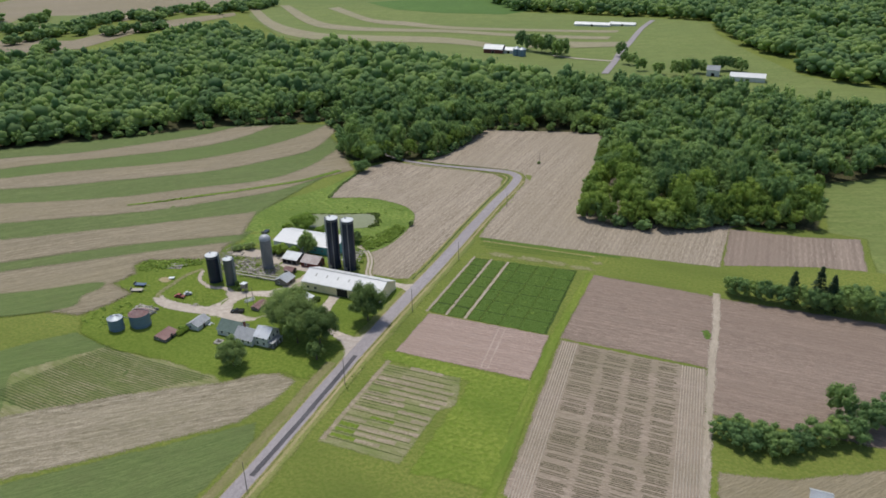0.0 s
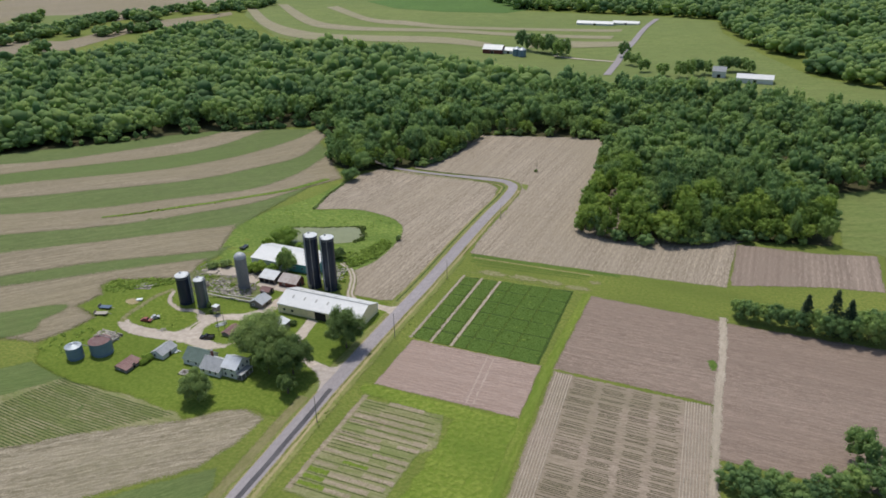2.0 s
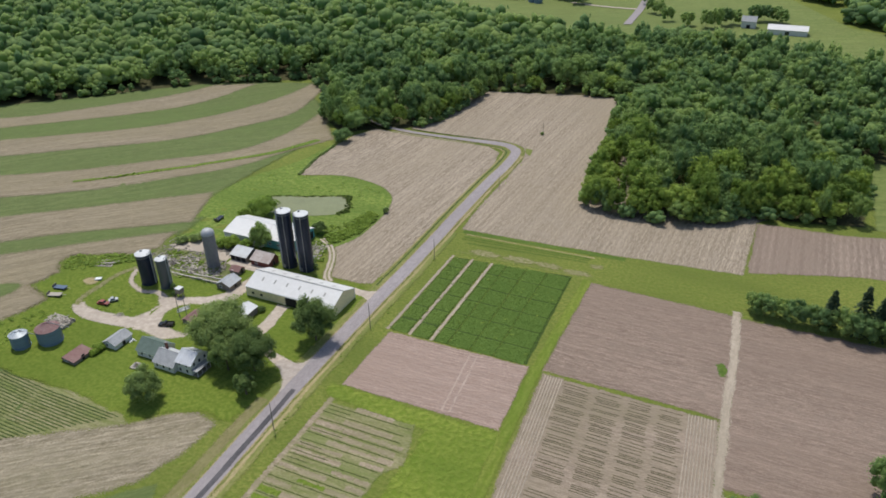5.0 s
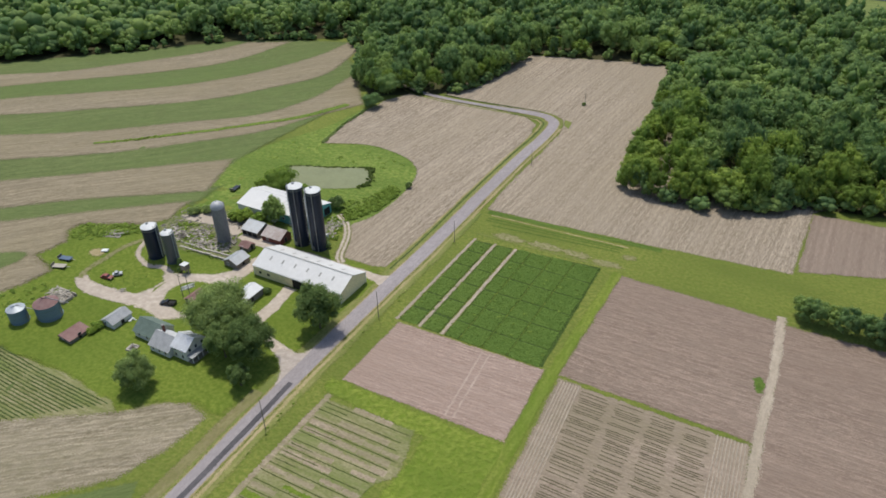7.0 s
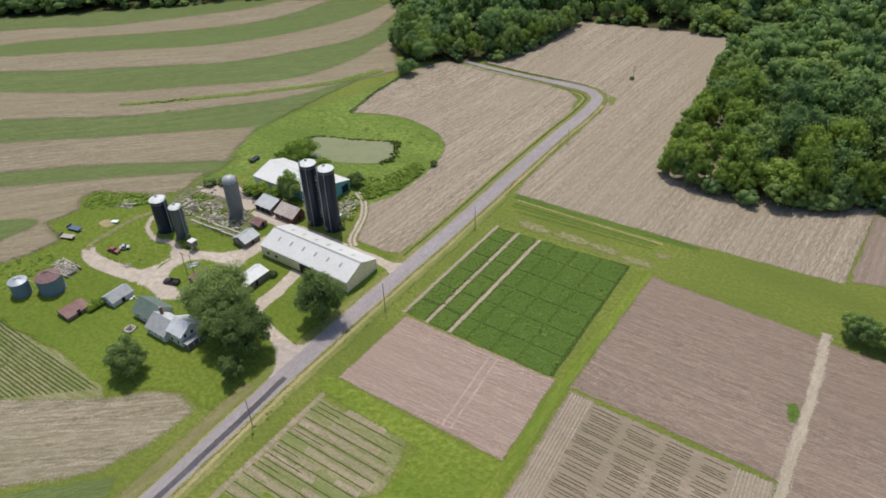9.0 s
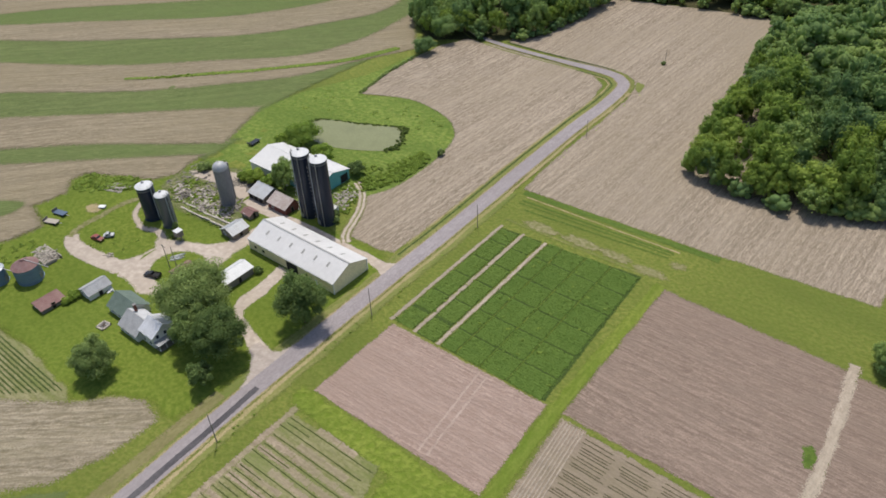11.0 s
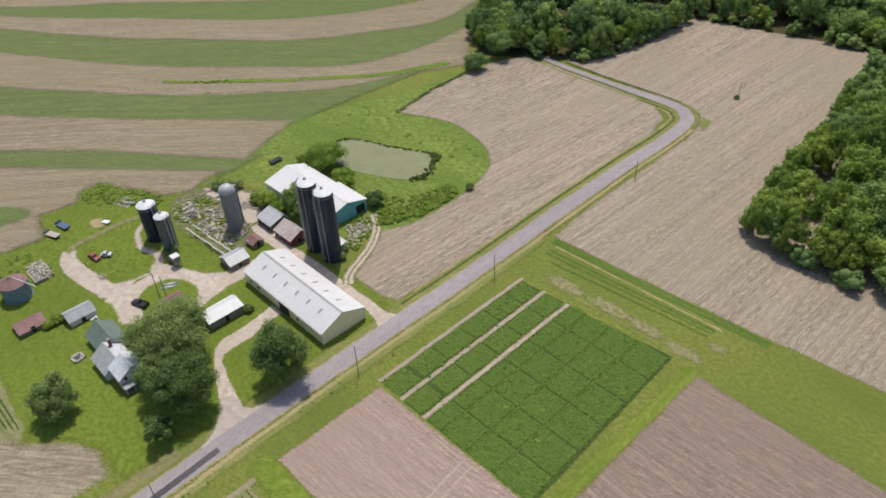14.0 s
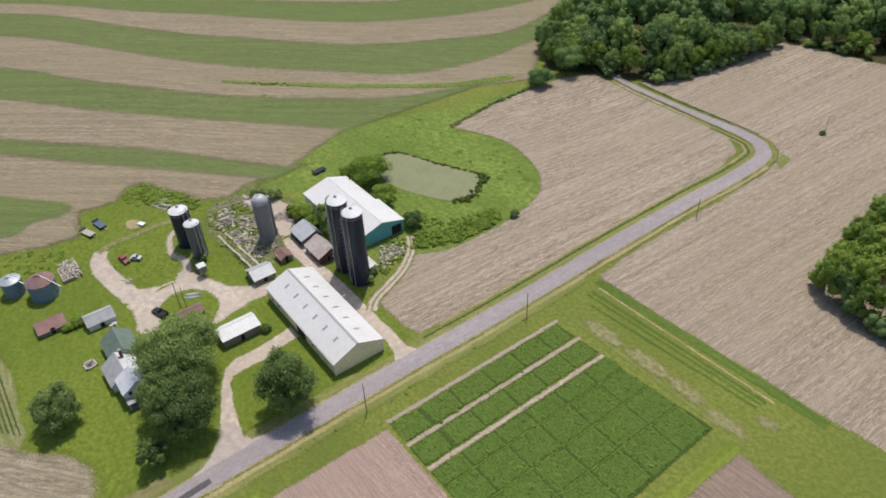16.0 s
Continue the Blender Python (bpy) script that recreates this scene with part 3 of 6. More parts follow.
# ---- road, drives and yard ----
ROAD = [(2.6, -330), (2.0, -180), (0.8, -104), (-0.3, -75), (-1.8, -44), (-2.7, -12), (-3.0, 17), (-3.0, 44), (-3.9, 85), (-5.0, 126), (-4.9, 150), (-6.3, 168), (-10.5, 175), (-18, 179),
        (-37, 181), (-55, 182.5), (-82, 185), (-98, 189), (-112, 200), (-122, 222)]
SROAD = smooth_line(ROAD, 8)


def aside(points, d):
    """The line moved sideways by d, to its left for d > 0."""
    pts = [Vector(p) for p in points]
    out = []
    for i, p in enumerate(pts):
        t = (pts[min(i + 1, len(pts) - 1)] - pts[max(i - 1, 0)]).normalized()
        out.append(tuple(p + Vector((-t.y, t.x)) * d))
    return out


structure("verge_east", ribbon([p for p in aside(SROAD, -4.9) if p[1] < 79], 3.6, 0.19, 0.4, 8, 1.6), VERGE, "rough yellow-green roadside verge", "verge", True)
structure("verge_north", ribbon([p for p in aside(SROAD, -3.7) if p[1] > 76 and p[0] > -20], 1.3, 0.19, 0.3, 28, 0.7), VERGE, "narrow rough verge along the stubble", "verge", True)
structure("verge_west", ribbon(aside(SROAD, 4.4), lambda t: 3.0 - 2.5 * ease((t - 0.66) * 9), 0.19, 0.3, 18, 1.0), VERGE, "green roadside verge with a ditch", "verge", True)
structure("verge_southwest", ribbon([p for p in aside(SROAD, 5.6) if -140 < p[1] < -37], 3.6, 0.23, 0.4, 29, 1.4), BROWN_VERGE, "brown dead grass verge beside the road", "verge", True)
structure("ditch_north", ribbon([p for p in aside(SROAD, -4.1) if p[1] > 170 and -80 < p[0] < -16], 0.9, 0.22, 0.2, 43, 0.5), LEAF_DITCH, "dark weedy ditch beyond the road", "ditch", True)
structure("ditch_west", ribbon([p for p in aside(SROAD, 4.9) if p[1] > 26 and p[0] > -34], 0.8, 0.21, 0.2, 19, 0.5), LEAF_DITCH, "dark weedy roadside ditch", "ditch", True)
structure("dry_edge_west", ribbon([p for p in aside(SROAD, 6.2) if p[1] > 30 and p[0] > -28], 0.6, 0.21, 0.3, 20, 0.6), DRYGRASS, "dry pale grass edge of the ditch", "verge", True)
structure("dry_edge_east", ribbon([p for p in aside(SROAD, -4.2) if -120 < p[1] < 165], 0.9, 0.215, 0.35, 21, 1.3), DRYGRASS, "dry pale grass streak along the verge", "verge", True)
structure("road_shoulder", ribbon(SROAD, lambda t: 6.3 - 0.7 * ease((t - 0.5) * 5) - 2.1 * ease((t - 0.68) * 8), 0.25, 0.25, 9, 0.9), DRYGRASS, "dry pale shoulder of the road", "shoulder", True)
structure("road", ribbon(SROAD, lambda t: 5.3 - 0.6 * ease((t - 0.5) * 5) - 1.6 * ease((t - 0.68) * 8), 0.31, 0.06, 10, 0.35), ASPHALT, "worn grey asphalt country road", "road", True)
structure("tar_patch", ribbon(smooth_line([(1.2, -98), (0.4, -70), (-0.9, -44), (-1.6, -33.5)], 6), 1.7, 0.35, 0.12, 11, 0.25), TAR, "dark fresh tar patch on one lane", "road")

YARD = [(-10, -52), (-21, -52), (-27, -55), (-36, -63), (-64, -60.5), (-84, -63.5), (-103, -61), (-110, -55), (-111, -46), (-108, -40), (-107, -31), (-121, -28), (-119, -17), (-125, -12),
        (-125, -6), (-115, 0), (-103, 6), (-100, 14), (-103, 25), (-80, 20), (-60, 24), (-12, 24), (-7, 18), (-8, 0), (-8.5, -30)]
field("lawn", YARD, LAWN, 0.2, "bright green mown farmyard lawn", "lawn", 0.8, 3, 31, 2.5)
field("meadow", smooth_line([(-100, 14), (-104, 28), (-112, 48), (-118, 66), (-114, 90), (-106, 120), (-106, 150), (-101, 140), (-98, 122), (-94, 102), (-74, 110), (-55, 107), (-44, 101),
      (-37, 92), (-33, 76), (-33, 56), (-37, 45), (-50, 30), (-70, 18), (-100, 14)], 5)[:-1], WEEDS, 0.07, "lush green weedy grass round the pond", "grass", 0.3, 4, 32, 1.6, 0.8)
POND_LINE = smooth_line([(-93, 64), (-90, 74), (-76, 80), (-67, 84), (-59, 87.5), (-54.5, 84), (-50.5, 74), (-57, 67.5), (-72, 61), (-86, 61.5), (-93, 64)], 6)[:-1]
field("pond", POND_LINE, POND, 0.3, "still murky olive-green farm pond", "pond", 0.25, 2, 33, 0)

GR = 0.27
field("driveway_1", [(-33.5, 2), (-32.4, -4), (-31.7, -9.3), (-31.9, -14.5), (-30.2, -17.6), (-27.6, -19.4), (-19.4, -23.6), (-13.5, -26.0), (-10.8, -27.7), (-6.9, -31.6), (-4.9, -36.3), (-3.2, -36.5),
      (-3.2, -17), (-5, -17.9), (-6.2, -21.8), (-8.6, -23), (-12.8, -22.0), (-19.4, -20.6), (-24.7, -18.9), (-26.7, -17.2), (-27.1, -13.9), (-27.0, -8.4), (-28.2, -4), (-28.8, 2)], GRAVEL, GR,
      "pale gravel driveway from the road to the shed", "driveway", 0.2, 2, 34, 0.7)
field("drive_apron", [(-14.5, -25.3), (-10.8, -27.4), (-6.9, -31.2), (-4.9, -35.8), (-3.2, -36), (-3.2, -18), (-5, -18.3), (-6.2, -22.1), (-8.6, -23.3), (-13.5, -22.6)], APRON, GR + 0.015,
      "grey trodden mouth of the driveway", "driveway", 0.2, 2, 41, 1.6)
structure("driveway_2", ribbon(smooth_line([(-5, 20), (-8, 20), (-14, 20.3), (-22, 20.3), (-33, 20.3), (-45, 20.2), (-55, 19), (-66, 20), (-76, 22), (-86, 23), (-92, 24)], 6),
          lambda t: 8 - 4.6 * min(1, t * 8) + 2.2 * ease((t - 0.5) * 4), GR, 0.3, 35), GRAVEL, "pale gravel lane between the long shed and the tall silos", "driveway", True)
structure("driveway_3", ribbon(smooth_line([(-70, -26), (-77, -28.3), (-83, -29.5), (-88, -30.3), (-93, -30), (-96.3, -28)], 6),
          lambda t: 5.8 - 1.6 * ease((t - 0.5) * 2), GR + 0.01, 0.2, 36, 0.9), GRAVEL, "pale gravel loop round a weedy island", "driveway", True)
structure("driveway_5", ribbon(smooth_line([(-95.8, -29), (-97.8, -25), (-98, -18), (-98.2, -9), (-96, -1)], 6), 2.0, GR + 0.02, 0.2, 42, 1.1), WORN, "faint worn wheel track in the grass", "track", True)
field("gravel_yard", [(-57, -30.5), (-66.7, -28.8), (-74.3, -30.4), (-75, -26), (-73.5, -23.1), (-72, -19), (-71.8, -15), (-74.5, -12.6), (-74, -10.5), (-70, -8.8), (-66.4, -7.3), (-60, -4.4), (-55.7, 0.5),
      (-54.2, 7.5), (-54, 16), (-52, 18), (-49.5, 17), (-49.4, 4), (-49.8, -2), (-48.8, -6.5), (-47.4, -11.8), (-47.5, -18), (-50.5, -26)], GRAVEL, GR - 0.01, "open pale gravel farmyard", "yard", 0.4, 2, 37)
structure("driveway_4", ribbon(smooth_line([(-73, -11), (-78, -9.5), (-82.5, -11.5), (-88, -10.5), (-92, -8), (-95, -2)], 5), lambda t: 2.6 - 1.2 * t, GR + 0.02, 0.2, 38, 1.0), GRAVEL, "worn gravel wheel track by the dark silos", "driveway", True)
field("scrap_ground", smooth_line([(-97, 6), (-99, 14), (-94, 24), (-86, 30), (-78, 29), (-75, 22), (-69, 20), (-64, 17), (-60, 10), (-58, 8.6), (-64, 4.5), (-74, 3), (-88, 1.2), (-97, 6)], 4)[:-1], SCRAP_GROUND, GR - 0.02,
      "weedy trodden ground strewn with scrap", "soil", 0.5, 2, 44, 2.4)
field("gravel_pad", [(-98, 18), (-92.5, 23), (-88, 26.5), (-82, 28), (-76.5, 24.5), (-79, 20.5), (-86, 19), (-92, 17)], GRAVEL, GR + 0.02, "pale gravel pad beside the stave silo", "yard", 0.4, 2, 45, 1.5)
field("island_lawn", smooth_line([(-62.5, -23.4), (-66, -19), (-65.2, -13), (-60, -9.2), (-54, -9.3), (-49.5, -12.8), (-48, -17.9), (-52, -24.5), (-62.5, -23.4)], 5)[:-1], LAWN, GR + 0.06,
      "oval green lawn island in the gravel yard", "lawn", 0.2, 2, 39)
TRAIL = smooth_line([(-25, 22), (-28.3, 25.2), (-30.9, 31), (-33.5, 36.8), (-37, 42), (-41, 46), (-46, 49)], 8)
structure("farm_trail", ribbon(TRAIL, lambda t: 3.6 - 1.2 * t, GR + 0.03, 0.2, 40, 1.0), WORN, "worn grassy trail to the teal barn", "track", True)
for k, d in enumerate((-0.75, 0.75)):
    structure("trail_rut_%d" % (k + 1), ribbon(aside(TRAIL, d), 0.95, GR + 0.05, 0.2, 48 + k, 0.6), GRAVEL, "pale wheel rut of the farm trail", "track", True)


# ---- mesh helpers ----
def box(bm, x0, y0, z0, x1, y1, z1, m=None):
    vs = [bm.verts.new(p) for p in ((x0, y0, z0), (x1, y0, z0), (x1, y1, z0), (x0, y1, z0), (x0, y0, z1), (x1, y0, z1), (x1, y1, z1), (x0, y1, z1))]
    if m is not None:
        for v in vs:
            v.co = m @ v.co
    for a in ((3, 2, 1, 0), (4, 5, 6, 7), (0, 1, 5, 4), (1, 2, 6, 5), (2, 3, 7, 6), (3, 0, 4, 7)):
        bm.faces.new([vs[i] for i in a])


def boxed(*a, m=None, bevel=0.0):
    bm = bmesh.new()
    box(bm, *a, m=m)
    if bevel:
        bmesh.ops.bevel(bm, geom=bm.edges[:], offset=bevel, segments=1, affect="EDGES")
    return bm


def lathe(profile, seg=32, cx=0.0, cy=0.0, cap=True):
    """A body turned round the z axis from (radius, height) pairs."""
    bm = bmesh.new()
    rings = []
    for r, z in profile:
        rings.append([bm.verts.new((cx + r * math.cos(2 * math.pi * k / seg), cy + r * math.sin(2 * math.pi * k / seg), z)) for k in range(seg)])
    for a, b in zip(rings, rings[1:]):
        for k in range(seg):
            bm.faces.new((a[k], a[(k + 1) % seg], b[(k + 1) % seg], b[k]))
    if cap:
        bm.faces.new(rings[-1])
        bm.faces.new(list(reversed(rings[0])))
    return bm


def smoothed(ob, limit=40):
    ob.data.polygons.foreach_set("use_smooth", [True] * len(ob.data.polygons))
    ob.data.set_sharp_from_angle(angle=radians(limit))
    return ob


def prism(profile, a, b, axis):
    """A profile of (across, height) pushed from a to b along x or y."""
    bm = bmesh.new()
    def at(u, v, w):
        return (w, u, v) if axis == "x" else (u, w, v)
    p = [bm.verts.new(at(u, v, a)) for u, v in profile]
    q = [bm.verts.new(at(u, v, b)) for u, v in profile]
    n = len(profile)
    for i in range(n):
        bm.faces.new((p[i], p[(i + 1) % n], q[(i + 1) % n], q[i]))
    bm.faces.new(p)
    bm.faces.new(q)
    bmesh.ops.recalc_face_normals(bm, faces=bm.faces[:])
    return bm


def ribbed_slope(u0, z0, u1, z1, a, b, axis, thick=0.12, pitch=0.9):
    """A roof slope of standing-seam sheet, from the eave (u0, z0) to the ridge (u1, z1), with a rib every pitch metres."""
    bm = bmesh.new()
    d = Vector((u1 - u0, z1 - z0)).normalized()
    nrm = Vector((-d.y, d.x))
    if nrm.y < 0:
        nrm = -nrm
    def at(u, v, w):
        return (w, u, v) if axis == "x" else (u, w, v)
    n = max(1, int((b - a) / pitch))
    steps = [(a, thick)]
    for i in range(1, n):
        w = a + (b - a) * i / n
        steps += [(w - 0.05, thick), (w - 0.03, thick + 0.03), (w + 0.03, thick + 0.03), (w + 0.05, thick)]
    steps.append((b, thick))
    rows = [[bm.verts.new(at(u + nrm.x * q, z + nrm.y * q, w)) for q, (u, z) in ((t, (u0, z0)), (t, (u1, z1)), (0, (u1, z1)), (0, (u0, z0)))] for w, t in steps]
    for p, q in zip(rows, rows[1:]):
        for k in range(4):
            bm.faces.new((p[k], p[(k + 1) % 4], q[(k + 1) % 4], q[k]))
    bm.faces.new(rows[0])
    bm.faces.new(rows[-1])
    bmesh.ops.recalc_face_normals(bm, faces=bm.faces[:])
    return bm


def gable(parent, x0, x1, y0, y1, eave, ridge, axis, wall, roof, roof2=None, over=0.4, rib=0.9, apex=0.5):
    """Walls, two ribbed roof slopes, ridge cap and eave trim of a gabled building, in the thing's own coordinates."""
    lo, hi, a, b = (y0, y1, x0, x1) if axis == "x" else (x0, x1, y0, y1)
    mid = lo + (hi - lo) * apex
    part("wall", prism([(lo, -0.4), (hi, -0.4), (hi, eave), (mid, ridge - 0.02), (lo, eave)], a, b, axis), wall, parent)
    s1, s2 = (ridge - eave) / (mid - lo), (ridge - eave) / (hi - mid)
    part("roof_slope", ribbed_slope(lo - over, eave - s1 * over, mid, ridge, a - over, b + over, axis, pitch=rib), roof, parent)
    part("roof_slope", ribbed_slope(hi + over, eave - s2 * over, mid, ridge, a - over, b + over, axis, pitch=rib), roof2 or roof, parent)
    part("ridge_cap", prism([(mid - 0.25, ridge + 0.05), (mid, ridge + 0.22), (mid + 0.25, ridge + 0.05), (mid, ridge + 0.1)], a - over, b + over, axis), roof, parent)


def opening(parent, name, x0, y0, z0, x1, y1, z1, material, frame_material, side):
    """A door or window set a little proud of a wall that faces the side: frame bars and a panel."""
    e, t = 0.06, 0.1
    if side in "ns":
        s = 1 if side == "n" else -1
        bm = boxed(x0, min(y0, y0 + s * e), z0, x1, max(y0, y0 + s * e), z1)
        ob = part(name, bm, material, parent)
        fr = bmesh.new()
        ya, yb = sorted((y0, y0 + s * (e + 0.05)))
        for q in ((x0 - t, z0 - t, x0, z1 + t), (x1, z0 - t, x1 + t, z1 + t), (x0, z1, x1, z1 + t), (x0, z0 - t, x1, z0)):
            box(fr, q[0], ya, q[1], q[2], yb, q[3])
        part("frame", fr, frame_material, ob)
    else:
        s = 1 if side == "e" else -1
        bm = boxed(min(x0, x0 + s * e), y0, z0, max(x0, x0 + s * e), y1, z1)
        ob = part(name, bm, material, parent)
        fr = bmesh.new()
        xa, xb = sorted((x0, x0 + s * (e + 0.05)))
        for q in ((y0 - t, z0 - t, y0, z1 + t), (y1, z0 - t, y1 + t, z1 + t), (y0, z1, y1, z1 + t), (y0, z0 - t, y1, z0)):
            box(fr, xa, q[0], q[1], xb, q[2], q[3])
        part("frame", fr, frame_material, ob)
    return ob


# ---- the long machine shed ----
def long_shed():
    t = thing("machine_shed", -29, 9.5, "long cream pole shed with a white steel roof and skylights", "shed")
    gable(t, -18.2, 18.2, -6.8, 7.0, 4.0, 6.9, "x", CREAM, WHITE_STEEL, over=0.25, rib=0.95)
    slope_s, slope_n = (6.9 - 4.0) / 6.9, (6.9 - 4.0) / 6.9
    for k in range(6):
        for s in (-1, 1):
            x = 12.7 - 5.2 * k
            m = pose(x, 0.1 + s * 3.0, 4.0 + (6.9 - 3.0) * slope_s + 0.16, -s * math.degrees(math.atan(slope_s)), 0, 0)
            part("skylight", boxed(-0.3, -0.8, 0, 0.3, 0.8, 0.06, m=m), SKYLIGHT, t, "translucent grey roof skylight")
    opening(t, "sliding_door", -1.5, -6.8, 0, 3.4, -6.8, 3.5, DARK, CREAM, "s")
    for x in (-16.0, -12.4, 6.5):
        opening(t, "window", x, -6.8, 1.3, x + 1.2, -6.8, 2.3, GLASS, CREAM, "s")
    opening(t, "door", 10.5, -6.8, 0.1, 11.5, -6.8, 2.1, WHITE, CREAM, "s")
    for x in (-18.2, 18.2):
        for y in (-6.8, 7.0):
            part("corner_trim", boxed(x - 0.12, y - 0.12, -0.3, x + 0.12, y + 0.12, 4.0), WHITE, t)
    part("ridge_cap", boxed(-18.45, -0.14, 7.02, 18.45, 0.34, 7.1), SKYLIGHT, t, "dull grey ridge capping")
    part("gutter", boxed(-18.4, -7.2, 3.68, 18.4, -7.06, 3.82), WHITE, t)


long_shed()


# ---- silos and bins ----
def ladder(parent, x, y, z0, z1, turn, width=0.5, cage=True):
    bm = bmesh.new()
    m = pose(x, y, 0, 0, 0, turn)
    for s in (-1, 1):
        box(bm, -0.03, s * width / 2 - 0.03, z0, 0.03, s * width / 2 + 0.03, z1, m=m)
    z = z0 + 0.3
    while z < z1:
        box(bm, -0.02, -width / 2, z, 0.02, width / 2, z + 0.04, m=m)
        z += 0.6
    part("ladder", bm, STEEL, parent)


def tower_silo(x, y, r, height, label, ladder_turn, group="", cap_rise=0.65, tone=None):
    base = land(x, y)
    t = thing("silo", x, y, label, "silo", group)
    h = height - base
    wall_top = h - cap_rise
    ring = 1.42
    prof = [(r + 0.25, -0.8), (r + 0.25, 0.35), (r, 0.36)]
    z = 0.36
    while z + ring < wall_top:
        z += ring
        prof += [(r, z - 0.05), (r + 0.025, z - 0.04), (r + 0.025, z + 0.02), (r, z + 0.03)]
    prof += [(r, wall_top)]
    smoothed(part("shell", lathe(prof, 40), tone or NAVY, t, "dark glossy enamelled sheet rings"), 30)
    smoothed(part("roof", lathe([(r + 0.14, wall_top - 0.12), (r + 0.14, wall_top + 0.05), (r * 0.8, wall_top + cap_rise * 0.45), (r * 0.45, wall_top + cap_rise * 0.8), (0.35, wall_top + cap_rise)], 40),
             SILO_CAP, t, "pale shallow domed cap"), 50)
    part("hatch", lathe([(0.45, wall_top + cap_rise - 0.1), (0.45, wall_top + cap_rise + 0.35), (0.3, wall_top + cap_rise + 0.5)], 14, -r * 0.3, 0.2), STEEL, t)
    rail = bmesh.new()
    for k in range(10):
        a = radians(ladder_turn - 30 + 6.6 * k)
        px, py = (r + 0.05) * math.cos(a), (r + 0.05) * math.sin(a)
        box(rail, px - 0.03, py - 0.03, wall_top, px + 0.03, py + 0.03, wall_top + 1.0)
    part("railing", rail, STEEL, t)
    a = radians(ladder_turn)
    ladder(t, (r + 0.25) * math.cos(a), (r + 0.25) * math.sin(a), 0.3, wall_top + 0.6, ladder_turn)
    b = radians(ladder_turn + 70)
    part("fill_pipe", lathe([(0.13, 0), (0.13, wall_top + 0.2)], 10, (r + 0.2) * math.cos(b), (r + 0.2) * math.sin(b)), STEEL, t)
    for q in (-13, 15):
        c = radians(ladder_turn + q)
        part("blower_pipe", lathe([(0.15, 0.2), (0.15, wall_top + 0.25)], 10, (r + 0.2) * math.cos(c), (r + 0.2) * math.sin(c)), BIN_CAP, t, "pale galvanized filling pipe")
    for k in range(int((wall_top - 3) / 1.4)):
        part("cage_hoop", lathe([(0.42, 2.6 + 1.4 * k), (0.46, 2.6 + 1.4 * k), (0.46, 2.68 + 1.4 * k), (0.42, 2.68 + 1.4 * k)], 10, (r + 0.5) * math.cos(a), (r + 0.5) * math.sin(a), False), STEEL, t)
    collar = lathe([(r + 0.02, wall_top - 1.15), (r + 0.06, wall_top - 1.1), (r + 0.06, wall_top - 0.7), (r + 0.02, wall_top - 0.65)], 40, cap=False)
    smoothed(part("collar", collar, SLATE, t, "greyish ring below the cap"), 30)
    part("base_door", boxed(-0.5, -0.08, 0.1, 0.5, 0.08, 1.8, m=pose(r * math.cos(a + 0.5), r * math.sin(a + 0.5), 0, 0, 0, ladder_turn + 119)), STEEL, t)
    return t


tower_silo(-45.4, 26.3, 2.68, 24.0, "tall dark navy enamelled silo with a pale cap", 228, "tall silos by the lane")
tower_silo(-37.8, 26.6, 2.68, 24.1, "tall dark navy enamelled silo with a pale cap", 228, "tall silos by the lane")
tower_silo(-85.4, -5.7, 2.7, 13.9, "squat dark enamelled silo with a pale cap", 20, "short silos on the lawn")
tower_silo(-77.9, -4.8, 2.1, 12.9, "slim slate-grey enamelled silo with a pale cap", 10, "short silos on the lawn", tone=SLATE)


def stave_silo():
    x, y, r, h = -73.0, 14.8, 2.4, 13.6
    t = thing("silo", x, y, "grey concrete stave silo with a metal dome", "silo")
    prof = [(r + 0.3, -0.6), (r + 0.3, 0.3), (r, 0.31)]
    z = 0.3
    while z + 0.75 < h:
        z += 0.75
        prof += [(r, z - 0.03), (r + 0.03, z - 0.02), (r + 0.03, z + 0.02), (r, z + 0.03)]
    prof += [(r, h)]
    smoothed(part("shell", lathe(prof, 40), CONCRETE, t, "grey concrete staves with steel hoops"), 30)
    dome = [(r + 0.1, h - 0.1)] + [((r + 0.1) * math.cos(radians(a)), h + 2.3 * math.sin(radians(a))) for a in range(0, 86, 10)]
    smoothed(part("dome", lathe(dome, 40), DOME, t, "dull silvery metal dome"), 40)
    part("chute", boxed(-0.6, -0.55, 0, 0.6, 0.55, h + 0.4, m=pose(-0.6, r + 0.4, 0)), CONCRETE, t, "enclosed grey ladder chute")
    part("finial", lathe([(0.25, h + 2.2), (0.25, h + 2.55), (0.1, h + 2.6)], 10), STEEL, t)


stave_silo()


